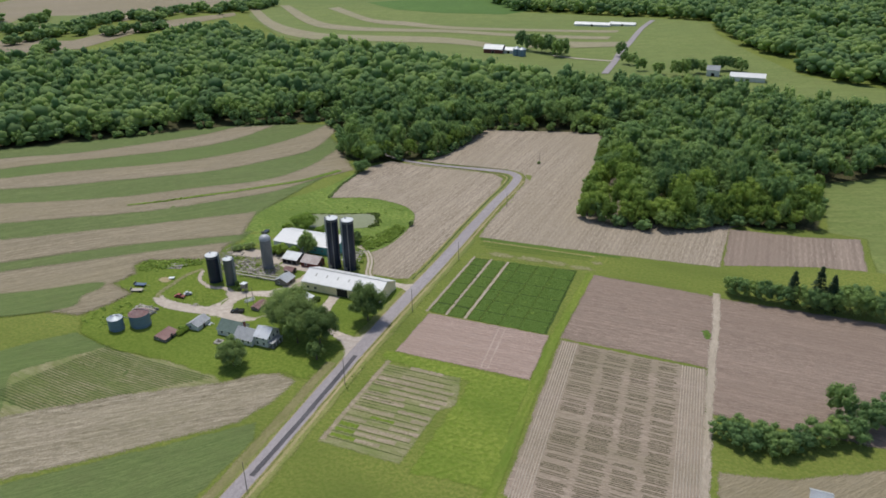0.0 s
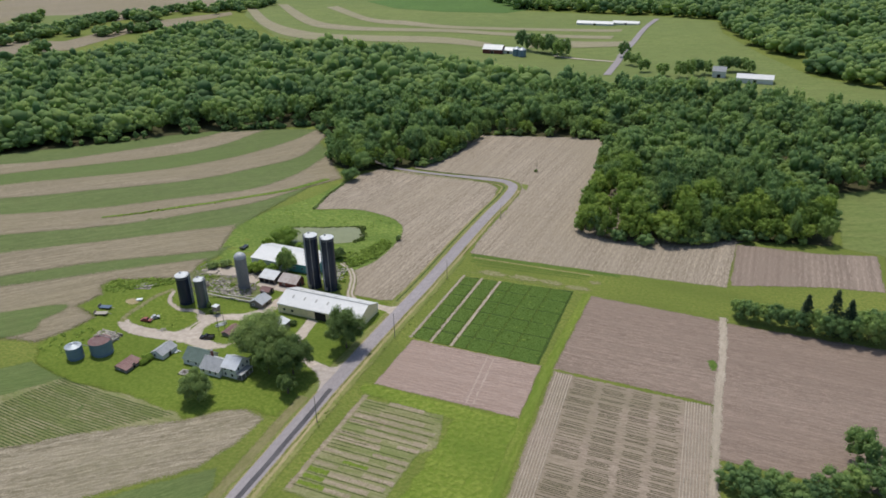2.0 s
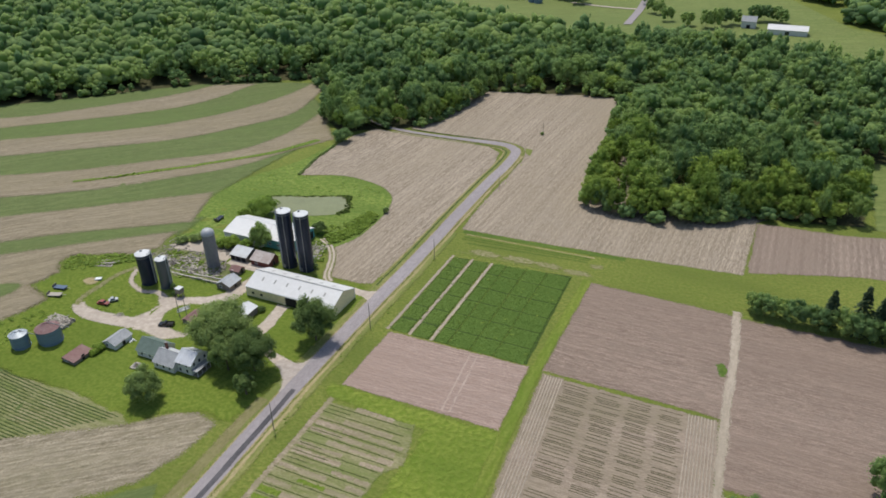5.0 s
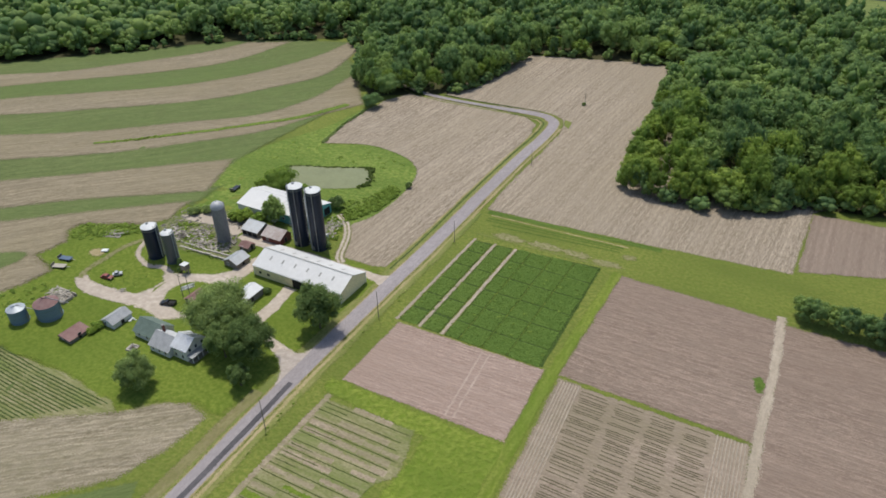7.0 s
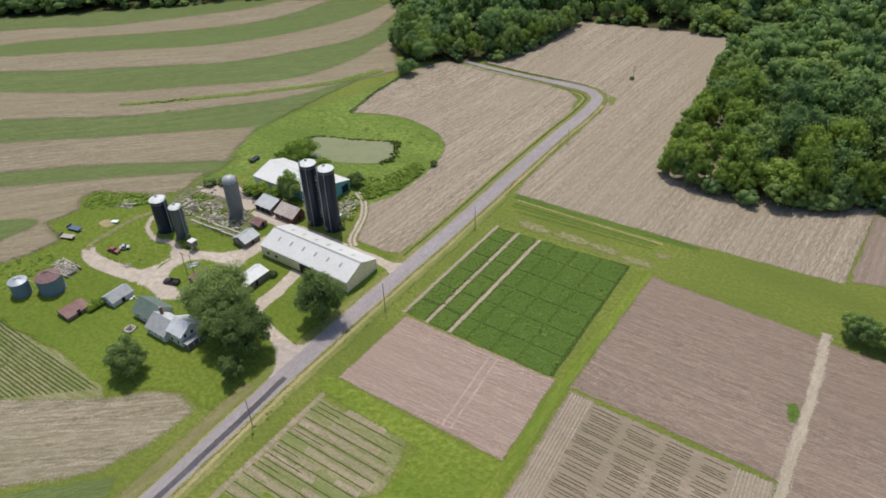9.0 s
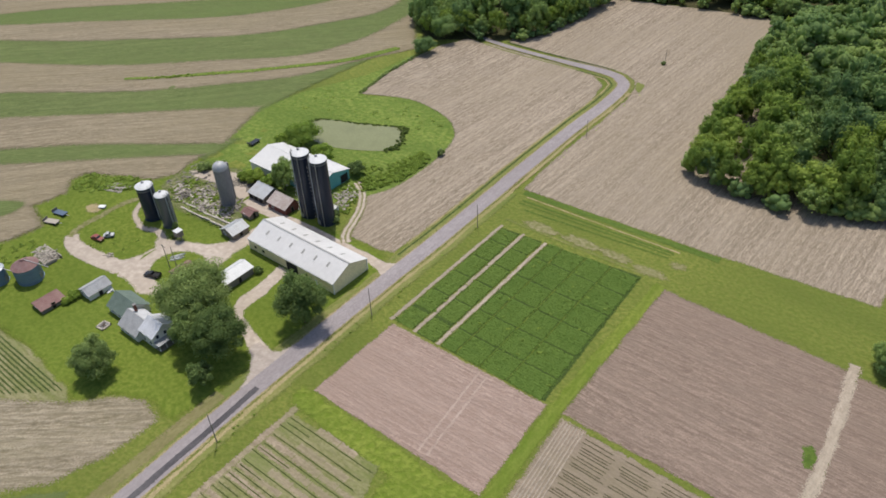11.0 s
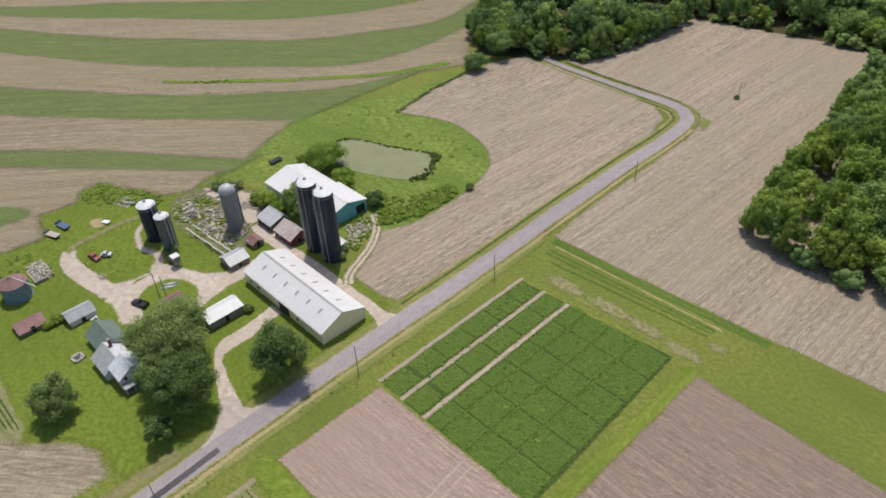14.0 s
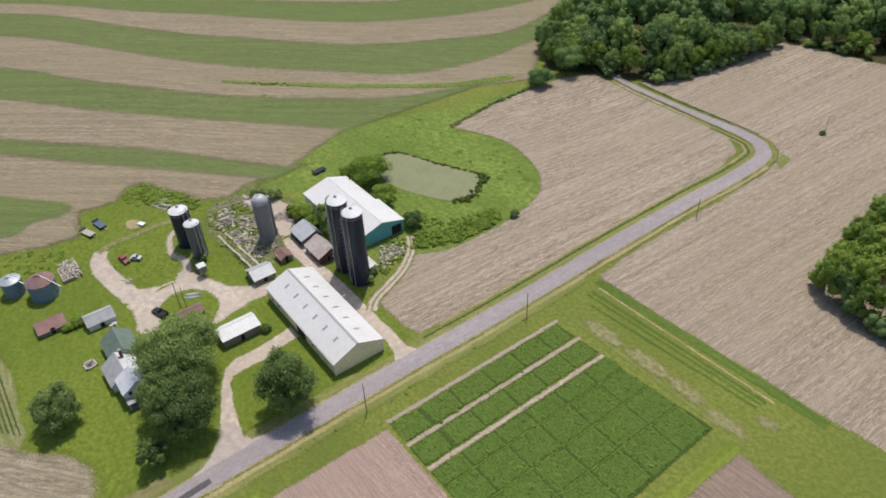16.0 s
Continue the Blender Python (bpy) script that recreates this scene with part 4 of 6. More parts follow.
def grain_bin(x, y, r, wall, rise, cap, label):
    t = thing("grain_bin", x, y, label, "grain bin", "grain bins on the lawn")
    prof = [(r + 0.2, -0.6), (r + 0.2, 0.15), (r, 0.16)]
    z = 0.16
    while z + 0.56 < wall:
        prof += [(r + 0.04, z + 0.14), (r, z + 0.28), (r + 0.04, z + 0.42), (r, z + 0.56)]
        z += 0.56
    prof += [(r, wall)]
    smoothed(part("wall", lathe(prof, 36), BIN_BLUE, t, "bluish corrugated galvanized wall"), 50)
    smoothed(part("roof", lathe([(r + 0.15, wall - 0.05), (r + 0.15, wall + 0.05), (0.5, wall + rise), (0.5, wall + rise + 0.25), (0.15, wall + rise + 0.35)], 36), cap, t), 25)
    for k in range(12):
        a = radians(30 * k + 15)
        p, q = Vector((r * math.cos(a), r * math.sin(a), wall + 0.08)), Vector((0.5 * math.cos(a), 0.5 * math.sin(a), wall + rise + 0.03))
        d = q - p
        part("roof_rib", boxed(0, -0.04, -0.03, d.length, 0.04, 0.06, m=Matrix.Translation(p) @ d.to_track_quat("X", "Z").to_matrix().to_4x4()), cap, t)
    part("door", boxed(-0.45, -0.06, 0.3, 0.45, 0.06, 2.2, m=pose(r * math.cos(0.6) + 0.02, r * math.sin(0.6), 0, 0, 0, 34 + 90)), STEEL, t)
    ladder(t, (r + 0.15) * math.cos(0.75), (r + 0.15) * math.sin(0.75), 0.3, wall + 0.3, 43, 0.45, False)
    bm = boxed(0, -0.09, -0.09, r + 3.2, 0.09, 0.09, m=pose(0.3, 0.3, wall + rise + 0.2, 0, 28, 40))
    part("auger_tube", bm, STEEL, t)


grain_bin(-88.3, -46.2, 3.7, 4.9, 1.8, BIN_RUST, "large bluish corrugated grain bin with a rust-red cone roof")
grain_bin(-93.6, -52.8, 2.7, 4.6, 1.0, BIN_CAP, "smaller bluish corrugated grain bin with a pale cap")


# ---- house and small buildings ----
def farmhouse():
    t = thing("farmhouse", -45.6, -37.7, "white clapboard farmhouse with green and grey roofs", "house")
    t.matrix_basis = t.matrix_basis @ Matrix.Diagonal((0.94, 0.94, 0.84, 1))
    wing = new("green_wing")
    wing.parent = t
    gable(wing, -12.4, -2.6, -2.1, 5.5, 2.8, 5.9, "x", WHITE_WALL, GREEN_ROOF, over=0.35, rib=1.2)
    for x in (-10.5, -7.0, -4.4):
        opening(wing, "window", x, -2.1, 1.1, x + 0.9, -2.1, 2.3, GLASS, WHITE, "s")
    opening(wing, "window", -12.4, 1.0, 1.1, -12.4, 2.2, 2.4, GLASS, WHITE, "w")
    mid = new("grey_wing")
    mid.parent = t
    gable(mid, -2.4, 6.2, -4.7, 3.2, 2.8, 5.9, "x", WHITE_WALL, GREY_ROOF, WHITE_TIN, over=0.3, rib=1.0)
    for x in (-1.2, 1.6, 4.2):
        opening(mid, "window", x, -4.7, 1.1, x + 0.9, -4.7, 2.4, GLASS, WHITE, "s")
    main = new("main_block")
    main.parent = t
    gable(main, 6.4, 12.6, -3.2, 4.6, 4.7, 7.4, "x", WHITE_WALL, WHITE_TIN, over=0.35, rib=1.0)
    for z in (0.9, 3.4):
        for y in (-2.2, 0.3, 2.8):
            opening(main, "window", 12.6, y, z, 12.6, y + 0.9, z + 1.4, GLASS, WHITE, "e")
        for x in (7.4, 10.3):
            opening(main, "window", x, -3.2, z, x + 0.9, -3.2, z + 1.4, GLASS, WHITE, "s")
    porch = new("porch")
    porch.parent = t
    part("porch_roof", boxed(12.4, -3.4, 2.6, 15.2, 3.2, 2.8, bevel=0.03), GREY_ROOF, porch)
    part("porch_floor", boxed(12.65, -3.2, -0.2, 15.0, 3.0, 0.35), WOOD, porch)
    for y in (-3.1, -1.0, 1.0, 2.9):
        part("porch_post", boxed(14.8, y - 0.07, 0.35, 14.94, y + 0.07, 2.6), WHITE, porch)
    ch = part("chimney", boxed(-0.9, 0.2, 5.0, -0.2, 0.9, 7.9), BRICK, t, "short brick chimney")
    part("chimney_cap", boxed(-1.0, 0.1, 7.9, -0.1, 1.0, 8.02), CONCRETE, ch)


farmhouse()


def small_building(name, x, y, dx, dy, eave, ridge, axis, wall, roof, label, category="shed", roof2=None, apex=0.5, turn=0, doors=True, over=0.3):
    t = thing(name, x, y, label, category, turn=turn)
    gable(t, -dx / 2, dx / 2, -dy / 2, dy / 2, eave, ridge, axis, wall, roof, roof2, over=over, rib=0.8, apex=apex)
    if doors == "front":
        for k in range(3):
            # Solid near-black panels put the open bays' inner shade on the wall.
            opening(t, "dark_bay_panel", -dx / 2 + 0.25 + k * dx / 3, -dy / 2, 0, -dx / 2 - 0.25 + (k + 1) * dx / 3, -dy / 2, eave - 0.3, DARK, WOOD, "s")
    elif doors:
        opening(t, "door", dx / 2, -0.5, 0, dx / 2, 0.5, 2.0, DARK, WOOD, "e")
        opening(t, "window", -dx / 4, -dy / 2, 0.9, -dx / 4 + 0.8, -dy / 2, 1.7, GLASS, WHITE, "s")
    return t


small_building("garage", -68.2, -37.2, 5.2, 7.0, 1.9, 3.2, "y", WHITE_WALL, GREY_ROOF, "small weathered garage with a grey shingle roof", "garage")
small_building("lean_to_shed", -73.9, -48.4, 5.2, 7.0, 1.3, 2.0, "y", WOOD, MAROON, "low open-sided shed with a faded maroon roof", "shed", apex=0.12)
small_building("white_shed", -39.6, -9.8, 5.6, 10.0, 2.6, 3.5, "y", WOOD, SILO_CAP, "narrow shed with a white metal roof", "shed", apex=0.35)
small_building("milk_house", -57.6, 5.2, 6.0, 6.2, 2.0, 3.5, "y", WOOD, TIN, "little old outbuilding with a weathered tin roof", "outbuilding")
small_building("brown_shed", -61.0, 14.2, 4.2, 3.6, 1.6, 2.5, "x", WOOD, MAROON, "small tumbledown brown shed", "shed")
small_building("open_shed", -66.0, 24.3, 7.5, 6.5, 2.3, 3.9, "x", WOOD, TIN, "open timber shed with a pale tin roof", "shed", apex=0.75, doors="front")
small_building("old_shed", -55.6, 23.9, 8.6, 6.0, 2.3, 4.2, "x", RED_WALL, RUST_TIN, "old red shed with a rust-streaked tin roof", "shed", apex=0.7)
small_building("maroon_shelter", -55.0, -16.8, 3.4, 6.2, 1.3, 2.0, "y", WOOD, MAROON, "low shelter with a rusty maroon roof on the lawn island", "shelter", doors=False)
small_building("feed_room", -40.6, 30.6, 5.0, 3.4, 2.4, 3.0, "x", WHITE_WALL, WHITE_STEEL, "small white lean-to at the foot of the tall silos", "shed", apex=0.8)


def barn():
    t = thing("barn", -62, 42, "white-roofed livestock barn with a teal end wall", "barn")
    main = new("main_hall")
    main.parent = t
    gable(main, -2.0, 12.0, -7.5, 7.5, 4.0, 6.2, "x", TEAL, WHITE_STEEL, over=0.3)
    side = new("side_hall")
    side.parent = t
    gable(side, -20.5, -2.3, -9.0, 6.6, 4.0, 6.25, "x", WHITE_WALL, WHITE_STEEL, over=0.3, apex=0.577)
    opening(main, "barn_door", 12.0, 3.2, 0.1, 12.0, 6.6, 3.2, DARK, TEAL, "e")
    opening(side, "barn_door", -20.5, -3, 0.1, -20.5, 0.5, 3.2, DARK, WHITE, "w")
    for x in (0.5, 4.5, 8.5):
        opening(main, "window", x, -7.5, 1.6, x + 1.0, -7.5, 2.4, GLASS, WHITE, "s")


barn()


def tower_hut():
    t = thing("deer_stand", -69.0, -7.6, "small white box hut raised on timber legs", "hut")
    part("hut_box", boxed(-1.1, -1.1, 1.7, 1.1, 1.1, 3.6, bevel=0.03), WOOD, t)
    part("hut_roof", boxed(-1.2, -1.2, 3.6, 1.2, 1.2, 3.75, bevel=0.03), SILO_CAP, t, "flat pale roof")
    for sx in (-1, 1):
        for sy in (-1, 1):
            part("leg", boxed(sx * 0.95 - 0.07, sy * 0.95 - 0.07, -0.1, sx * 0.95 + 0.07, sy * 0.95 + 0.07, 1.7), WOOD, t)
    part("steps", boxed(1.1, -0.3, 0.0, 1.2, 0.3, 1.7), WOOD, t)


tower_hut()


# ---- trees ----
ICO = {}


def ico(sub):
    if sub not in ICO:
        bm = bmesh.new()
        bmesh.ops.create_icosphere(bm, subdivisions=sub, radius=1.0)
        ICO[sub] = (np.array([v.co[:] for v in bm.verts]), np.array([[v.index for v in f.verts] for f in bm.faces]))
        bm.free()
    return ICO[sub]


def crown_mesh(rng, rx, ry, rz, cz, lobes, sub, cards, card, low=-0.55, spread=0.62, lobe=(0.34, 0.52), reach=1.16, solid=1.0, wild=0.0, squash=1.0):
    """Triangles of a crown: lumpy lobes on an egg-shaped volume, and loose leaf clumps standing out from them."""
    V, F = [], []
    count = 0
    bv, bf = ico(sub)
    centres = []
    tilt = rng.uniform(0, 6.28) if wild else 0.0
    for i in range(lobes):
        if i == 0:
            c, r = np.array([0, 0, 0.0]), 0.35 if wild else 0.62
        else:
            z = low + (1 - low) * ((i - 0.5) / (lobes - 1)) ** 0.9
            a = i * 2.399963 + rng.uniform(-0.35, 0.35)
            q = math.sqrt(max(0.05, 1 - z * z))
            k = spread * rng.uniform(0.85, 1.12)
            if wild:
                k *= 1 + wild * (0.6 * math.sin(2 * a + 1.7 * z + tilt) + 0.4 * math.sin(3 * a - 2.3 * z + 2 * tilt)) - (0.45 if rng.random() < 0.3 else 0)
            c = np.array([q * math.cos(a) * k, q * math.sin(a) * k, z * k])
            r = rng.uniform(*lobe)
        bump = 1 + 0.16 * np.sin(bv[:, 0] * rng.uniform(3, 6) + rng.uniform(0, 6)) * np.sin(bv[:, 1] * rng.uniform(3, 6) + rng.uniform(0, 6)) + 0.1 * np.sin(bv[:, 2] * 7 + rng.uniform(0, 6))
        v = (c + bv * r * solid * bump[:, None] * np.array([1, 1, rng.uniform(0.8, 1.0)])) * np.array([rx, ry, rz]) + np.array([0, 0, cz])
        V.append(v)
        F.append(bf + count)
        count += len(v)
        centres.append((c, r))
    if cards:
        pick = rng.integers(0, len(centres), cards)
        d = rng.normal(size=(cards, 3))
        d[:, 2] = d[:, 2] * 0.8 + 0.35
        d /= np.linalg.norm(d, axis=1)[:, None]
        cc = np.array([centres[i][0] for i in pick])
        rr = np.array([centres[i][1] for i in pick])
        p = (cc + d * (rr * rng.uniform(0.94 * solid, reach, cards))[:, None]) * np.array([rx, ry, rz]) + np.array([0, 0, cz])
        u = rng.normal(size=(cards, 3))
        u -= d * (np.einsum("ij,ij->i", u, d) * 0.75)[:, None]
        u /= np.linalg.norm(u, axis=1)[:, None]
        w = np.cross(d + rng.normal(size=(cards, 3)) * 0.45, u)
        w /= np.linalg.norm(w, axis=1)[:, None]
        s = (card * rng.uniform(0.6, 1.3, cards))[:, None]
        k = np.array([1, 1, squash])
        quad = np.stack([p - u * s * k, p - w * s * 0.6 * k, p + (u * s * 0.9 + d * s * 0.2) * k, p + w * s * 0.6 * k], 1).reshape(-1, 3)
        idx = np.arange(cards)[:, None] * 4 + count
        F.append(np.concatenate([idx + np.array([0, 1, 2]), idx + np.array([0, 2, 3])]))
        V.append(quad)
    return np.concatenate(V), np.concatenate(F)


def raw_mesh(name, V, F, material):
    me = bpy.data.meshes.new(name)
    me.vertices.add(len(V))
    me.vertices.foreach_set("co", np.asarray(V, dtype=np.float32).ravel())
    me.loops.add(len(F) * 3)
    me.loops.foreach_set("vertex_index", np.asarray(F, dtype=np.int32).ravel())
    me.polygons.add(len(F))
    me.polygons.foreach_set("loop_start", np.arange(0, len(F) * 3, 3, dtype=np.int32))
    me.polygons.foreach_set("use_smooth", [True] * len(F))
    me.update(calc_edges=True)
    me.validate()
    me.materials.append(material)
    return me


def limb(bm, pts, r0, r1, seg=7):
    """A tapered round branch along points."""
    last = None
    n = len(pts)
    for i, p in enumerate(pts):
        d = (pts[min(i + 1, n - 1)] - pts[max(i - 1, 0)]).normalized()
        q = d.to_track_quat("Z", "X")
        r = r0 + (r1 - r0) * i / (n - 1)
        ring = [bm.verts.new(p + q @ Vector((r * math.cos(2 * math.pi * k / seg), r * math.sin(2 * math.pi * k / seg), 0))) for k in range(seg)]
        if last:
            for k in range(seg):
                bm.faces.new((last[k], last[(k + 1) % seg], ring[(k + 1) % seg], ring[k]))
        last = ring
    bm.faces.new(last)


def trunk_mesh(rng, height, r, spread, limbs):
    bm = bmesh.new()
    limb(bm, [Vector((0, 0, -0.4)), Vector((rng.uniform(-.1, .1), rng.uniform(-.1, .1), height * 0.3)), Vector((rng.uniform(-.3, .3), rng.uniform(-.3, .3), height * 0.75))], r, r * 0.35)
    for i in range(limbs):
        a = i * 2.4 + rng.uniform(-0.4, 0.4)
        z = height * rng.uniform(0.25, 0.5)
        e = Vector((math.cos(a) * spread, math.sin(a) * spread, z + height * rng.uniform(0.2, 0.35)))
        limb(bm, [Vector((0, 0, z)), Vector((e.x * 0.45, e.y * 0.45, z + (e.z - z) * 0.6)), e], r * 0.45, r * 0.1, 5)
    return bm


def tree(x, y, height, radius, label, seed, material=None, lobes=16, sub=2, cards=2600, card=0.42, crown_low=0.22, group="", category="tree", name="tree", trunk=0.35):
    rng = np.random.default_rng(seed)
    t = thing(name, x, y, label, category, group)
    part("trunk", trunk_mesh(rng, height, trunk, radius * 0.6, 7), BARK, t)
    rz = height * (1 - crown_low) / 2
    V, F = crown_mesh(rng, radius, radius * rng.uniform(0.9, 1.08), rz, height * crown_low + rz, lobes, sub, cards, card, lobe=(0.14, 0.31), spread=0.78, reach=1.42, solid=0.58, wild=0.24)
    ob = new("crown", raw_mesh("crown", V, F, material or LEAF_YARD))
    ob.parent = t
    return t


tree(-34.5, -26.0, 15.5, 9.8, "broad spreading shade tree beside the farmhouse", 1, lobes=58, cards=34000, card=0.28)
tree(-17.8, -31.0, 13.5, 7.2, "tall dense shade tree beside the driveway", 2, lobes=50, cards=25000, card=0.28)
tree(-25.5, -34.0, 12.5, 5.5, "leafy tree between two larger shade trees", 3, lobes=34, cards=14000, card=0.28)
tree(-13.2, -40.8, 7.5, 3.4, "small rounded tree near the road", 4, crown_low=0.05, lobes=24, cards=5500, card=0.32)
tree(-38.4, -54.6, 10.2, 5.2, "single rounded tree on the open lawn", 5, lobes=40, cards=19000, card=0.27, crown_low=0.06)
tree(-9.2, -10.2, 15.5, 6.6, "leafy open-crowned tree between the long shed and the road", 6, lobes=48, cards=20000, card=0.28, crown_low=0.02)
tree(-63.2, 31.3, 11.5, 4.5, "rounded dark green tree in front of the barn", 7, lobes=32, cards=8000, card=0.34, crown_low=0.08, material=LEAF)


def shrub(x, y, h, r, label, seed, material=None, cards=1100, sub=1, lobes=9, card=0.35, name="shrub"):
    rng = np.random.default_rng(seed)
    t = thing(name, x, y, label, "shrub", "shrubs")
    bm = bmesh.new()
    for i in range(4):
        a = i * 1.6
        limb(bm, [Vector((0, 0, -0.2)), Vector((math.cos(a) * r * 0.2, math.sin(a) * r * 0.2, h * 0.4)), Vector((math.cos(a) * r * 0.5, math.sin(a) * r * 0.5, h * 0.7))], 0.08, 0.03, 5)
    part("stems", bm, BARK, t)
    V, F = crown_mesh(rng, r, r * rng.uniform(0.85, 1.1), h * 0.55, h * 0.5, lobes, sub, int(cards * r / 3), card, lobe=(0.26, 0.42), reach=1.4)
    ob = new("foliage", raw_mesh("foliage", V, F, material or LEAF_SHRUB))
    ob.parent = t


for k, (x, y, h, r, m, lab) in enumerate((
        (-81.5, 56.5, 8.0, 7.8, LEAF_SHRUB, "large dark green shrub tree beside the barn and pond"), (-68.5, 54, 5.0, 4.2, LEAF_SHRUB, "yellow-green shrub behind the barn"),
        (-64.5, 52.5, 4.5, 3.4, LEAF_SHRUB, "yellow-green shrub behind the barn"), (-50.0, 53.0, 4.8, 3.6, LEAF_YARD, "dark green shrub at the barn corner"),
        (-69.5, 29.5, 4.0, 3.2, LEAF_SHRUB, "leafy shrub in front of the barn"), (-75.5, 28.5, 5.0, 3.4, LEAF_SHRUB, "leafy shrub in front of the barn"),
        (-79.0, 27.5, 3.4, 2.6, LEAF_SHRUB, "leafy shrub beside the rubble"), (-91.0, 26.0, 3.2, 2.8, LEAF_YARD, "dark shrub beside the rubble"), (-95, 22, 2.6, 2.5, LEAF_YARD, "dark shrub at the yard's edge"),
        (-88, 52, 4.0, 3.2, LEAF_SHRUB, "green shrub by the pond"), (-33.5, 80, 2.6, 1.4, LEAF_YARD, "small dark bush beside the stubble"),
        (-38, 30.5, 2.4, 1.6, LEAF_YARD, "dark weeds at the silo foot"), (-35.5, 28.0, 2.2, 1.5, LEAF_YARD, "dark weeds at the silo foot"),
        (-71.0, -42.5, 2.0, 2.0, LEAF_SHRUB, "green bushes between two sheds"), (-70.5, -45, 1.8, 1.6, LEAF_SHRUB, "green bushes between two sheds"),
        (-75, -4.8, 2.2, 1.0, LEAF_YARD, "dark bush at the silo foot"), (-71.2, -8.2, 1.8, 0.9, LEAF_YARD, "dark bush beside the raised hut"),
        (-36.2, -3.6, 1.8, 1.4, LEAF_YARD, "dark bush at the white shed's end"), (-2.2, 198.5, 1.5, 1.0, LEAF_YARD, "lone bush at a post in the stubble"),
        (-103.0, 155, 7.5, 5.8, LEAF, "rounded small tree at the end of the hedge"),
        (-106.5, 175, 12, 7.6, LEAF, "rounded leafy tree near the end of the hedge"))):
    shrub(x, y, h, r, lab, 100 + k, m)


# ---- woods ----
def inside(poly, x, y):
    hit = False
    n = len(poly)
    for i in range(n):
        (x0, y0), (x1, y1) = poly[i], poly[i - 1]
        if (y0 > y) != (y1 > y) and x < (x1 - x0) * (y - y0) / (y1 - y0) + x0:
            hit = not hit
    return hit


def edge_gap(poly, x, y):
    best = 1e9
    for i in range(len(poly)):
        a, b = Vector(poly[i - 1]), Vector(poly[i])
        d = b - a
        k = min(1, max(0, (Vector((x, y)) - a).dot(d) / max(d.length_squared, 1e-6)))
        best = min(best, (a + d * k - Vector((x, y))).length)
    return best


WOOD_WEST = [(-560, -60), (-440, 20), (-385, 72), (-351, 110), (-317, 156), (-281, 194), (-250, 220), (-188, 255), (-160, 225), (-137, 187), (-114, 170), (-98, 180), (-80, 191), (-69, 201), (-65, 224), (-63, 266), (-60, 274),
             (24, 273), (60, 275), (110, 275), (176, 369), (98, 400), (30, 415), (-22, 411), (-102, 435), (-180, 470), (-261, 518), (-340, 508), (-410, 498), (-470, 560), (-516, 583), (-594, 580),
             (-570, 470), (-560, 372), (-662, 345), (-900, 300), (-900, -60)]
WOOD_EAST = [(24, 268), (32, 252), (31, 222), (36, 190), (39, 150), (42, 121), (50, 115), (87, 117), (112, 135), (153, 143), (154, 212), (190, 238), (330, 268), (420, 300), (420, 420), (300, 380), (199, 360), (176, 369)]
PROTO_RICH, PROTO_MID, PROTO_FAR = [], [], []
for s in range(6):
    rng = np.random.default_rng(500 + s)
    PROTO_RICH.append((crown_mesh(rng, 1, rng.uniform(0.9, 1.1), 0.46, 0.53, 24, 1, 1600, 0.066, low=-0.75, spread=0.76, lobe=(0.15, 0.36), reach=1.3, solid=0.84, wild=0.1, squash=0.42), trunk_mesh(rng, 0.8, 0.02, 0.4, 3)))
    PROTO_MID.append(crown_mesh(rng, 1, rng.uniform(0.88, 1.1), 0.46, 0.52, 14, 1, 330, 0.1, low=-0.6, spread=0.72, lobe=(0.2, 0.42), reach=1.24, solid=0.88, wild=0.1, squash=0.42))
    PROTO_FAR.append(crown_mesh(rng, 1, rng.uniform(0.85, 1.12), 0.5, 0.48, 8, 1, 30, 0.18, low=-0.95, spread=0.6, lobe=(0.32, 0.56), reach=1.2, squash=0.5))


def spots(poly, gap, seed):
    rng = random.Random(seed)
    x0, x1 = min(p[0] for p in poly), max(p[0] for p in poly)
    y0, y1 = min(p[1] for p in poly), max(p[1] for p in poly)
    out = []
    j = 0
    y = y0
    while y < y1:
        x = x0 + (gap / 2 if j % 2 else 0)
        while x < x1:
            px, py = x + rng.uniform(-.42, .42) * gap, y + rng.uniform(-.42, .42) * gap
            if inside(poly, px, py):
                out.append((px, py))
            x += gap
        y += gap * 0.87
        j += 1
    return out


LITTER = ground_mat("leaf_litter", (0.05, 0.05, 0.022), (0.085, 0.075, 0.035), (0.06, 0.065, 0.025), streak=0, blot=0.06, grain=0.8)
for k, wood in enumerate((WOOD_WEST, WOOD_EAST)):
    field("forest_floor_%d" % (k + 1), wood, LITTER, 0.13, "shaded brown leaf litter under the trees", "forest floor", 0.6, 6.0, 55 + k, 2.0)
WOOD_TREES = []
for i, p in enumerate(PROTO_RICH + PROTO_RICH[:4]):
    (V, F), tb = p
    t = thing("tree", 0, 0, "dense broadleaf tree at the edge of the wood" if i < 6 else "yellow-green leafy tree at the edge of the wood", "tree", "trees of the wood's edge", z=0)
    part("trunk", tb.copy(), BARK, t)
    ob = new("crown", raw_mesh("crown", V, F, LEAF if i < 6 else LEAF_LIME))
    ob.parent = t
    WOOD_TREES.append([t, False])


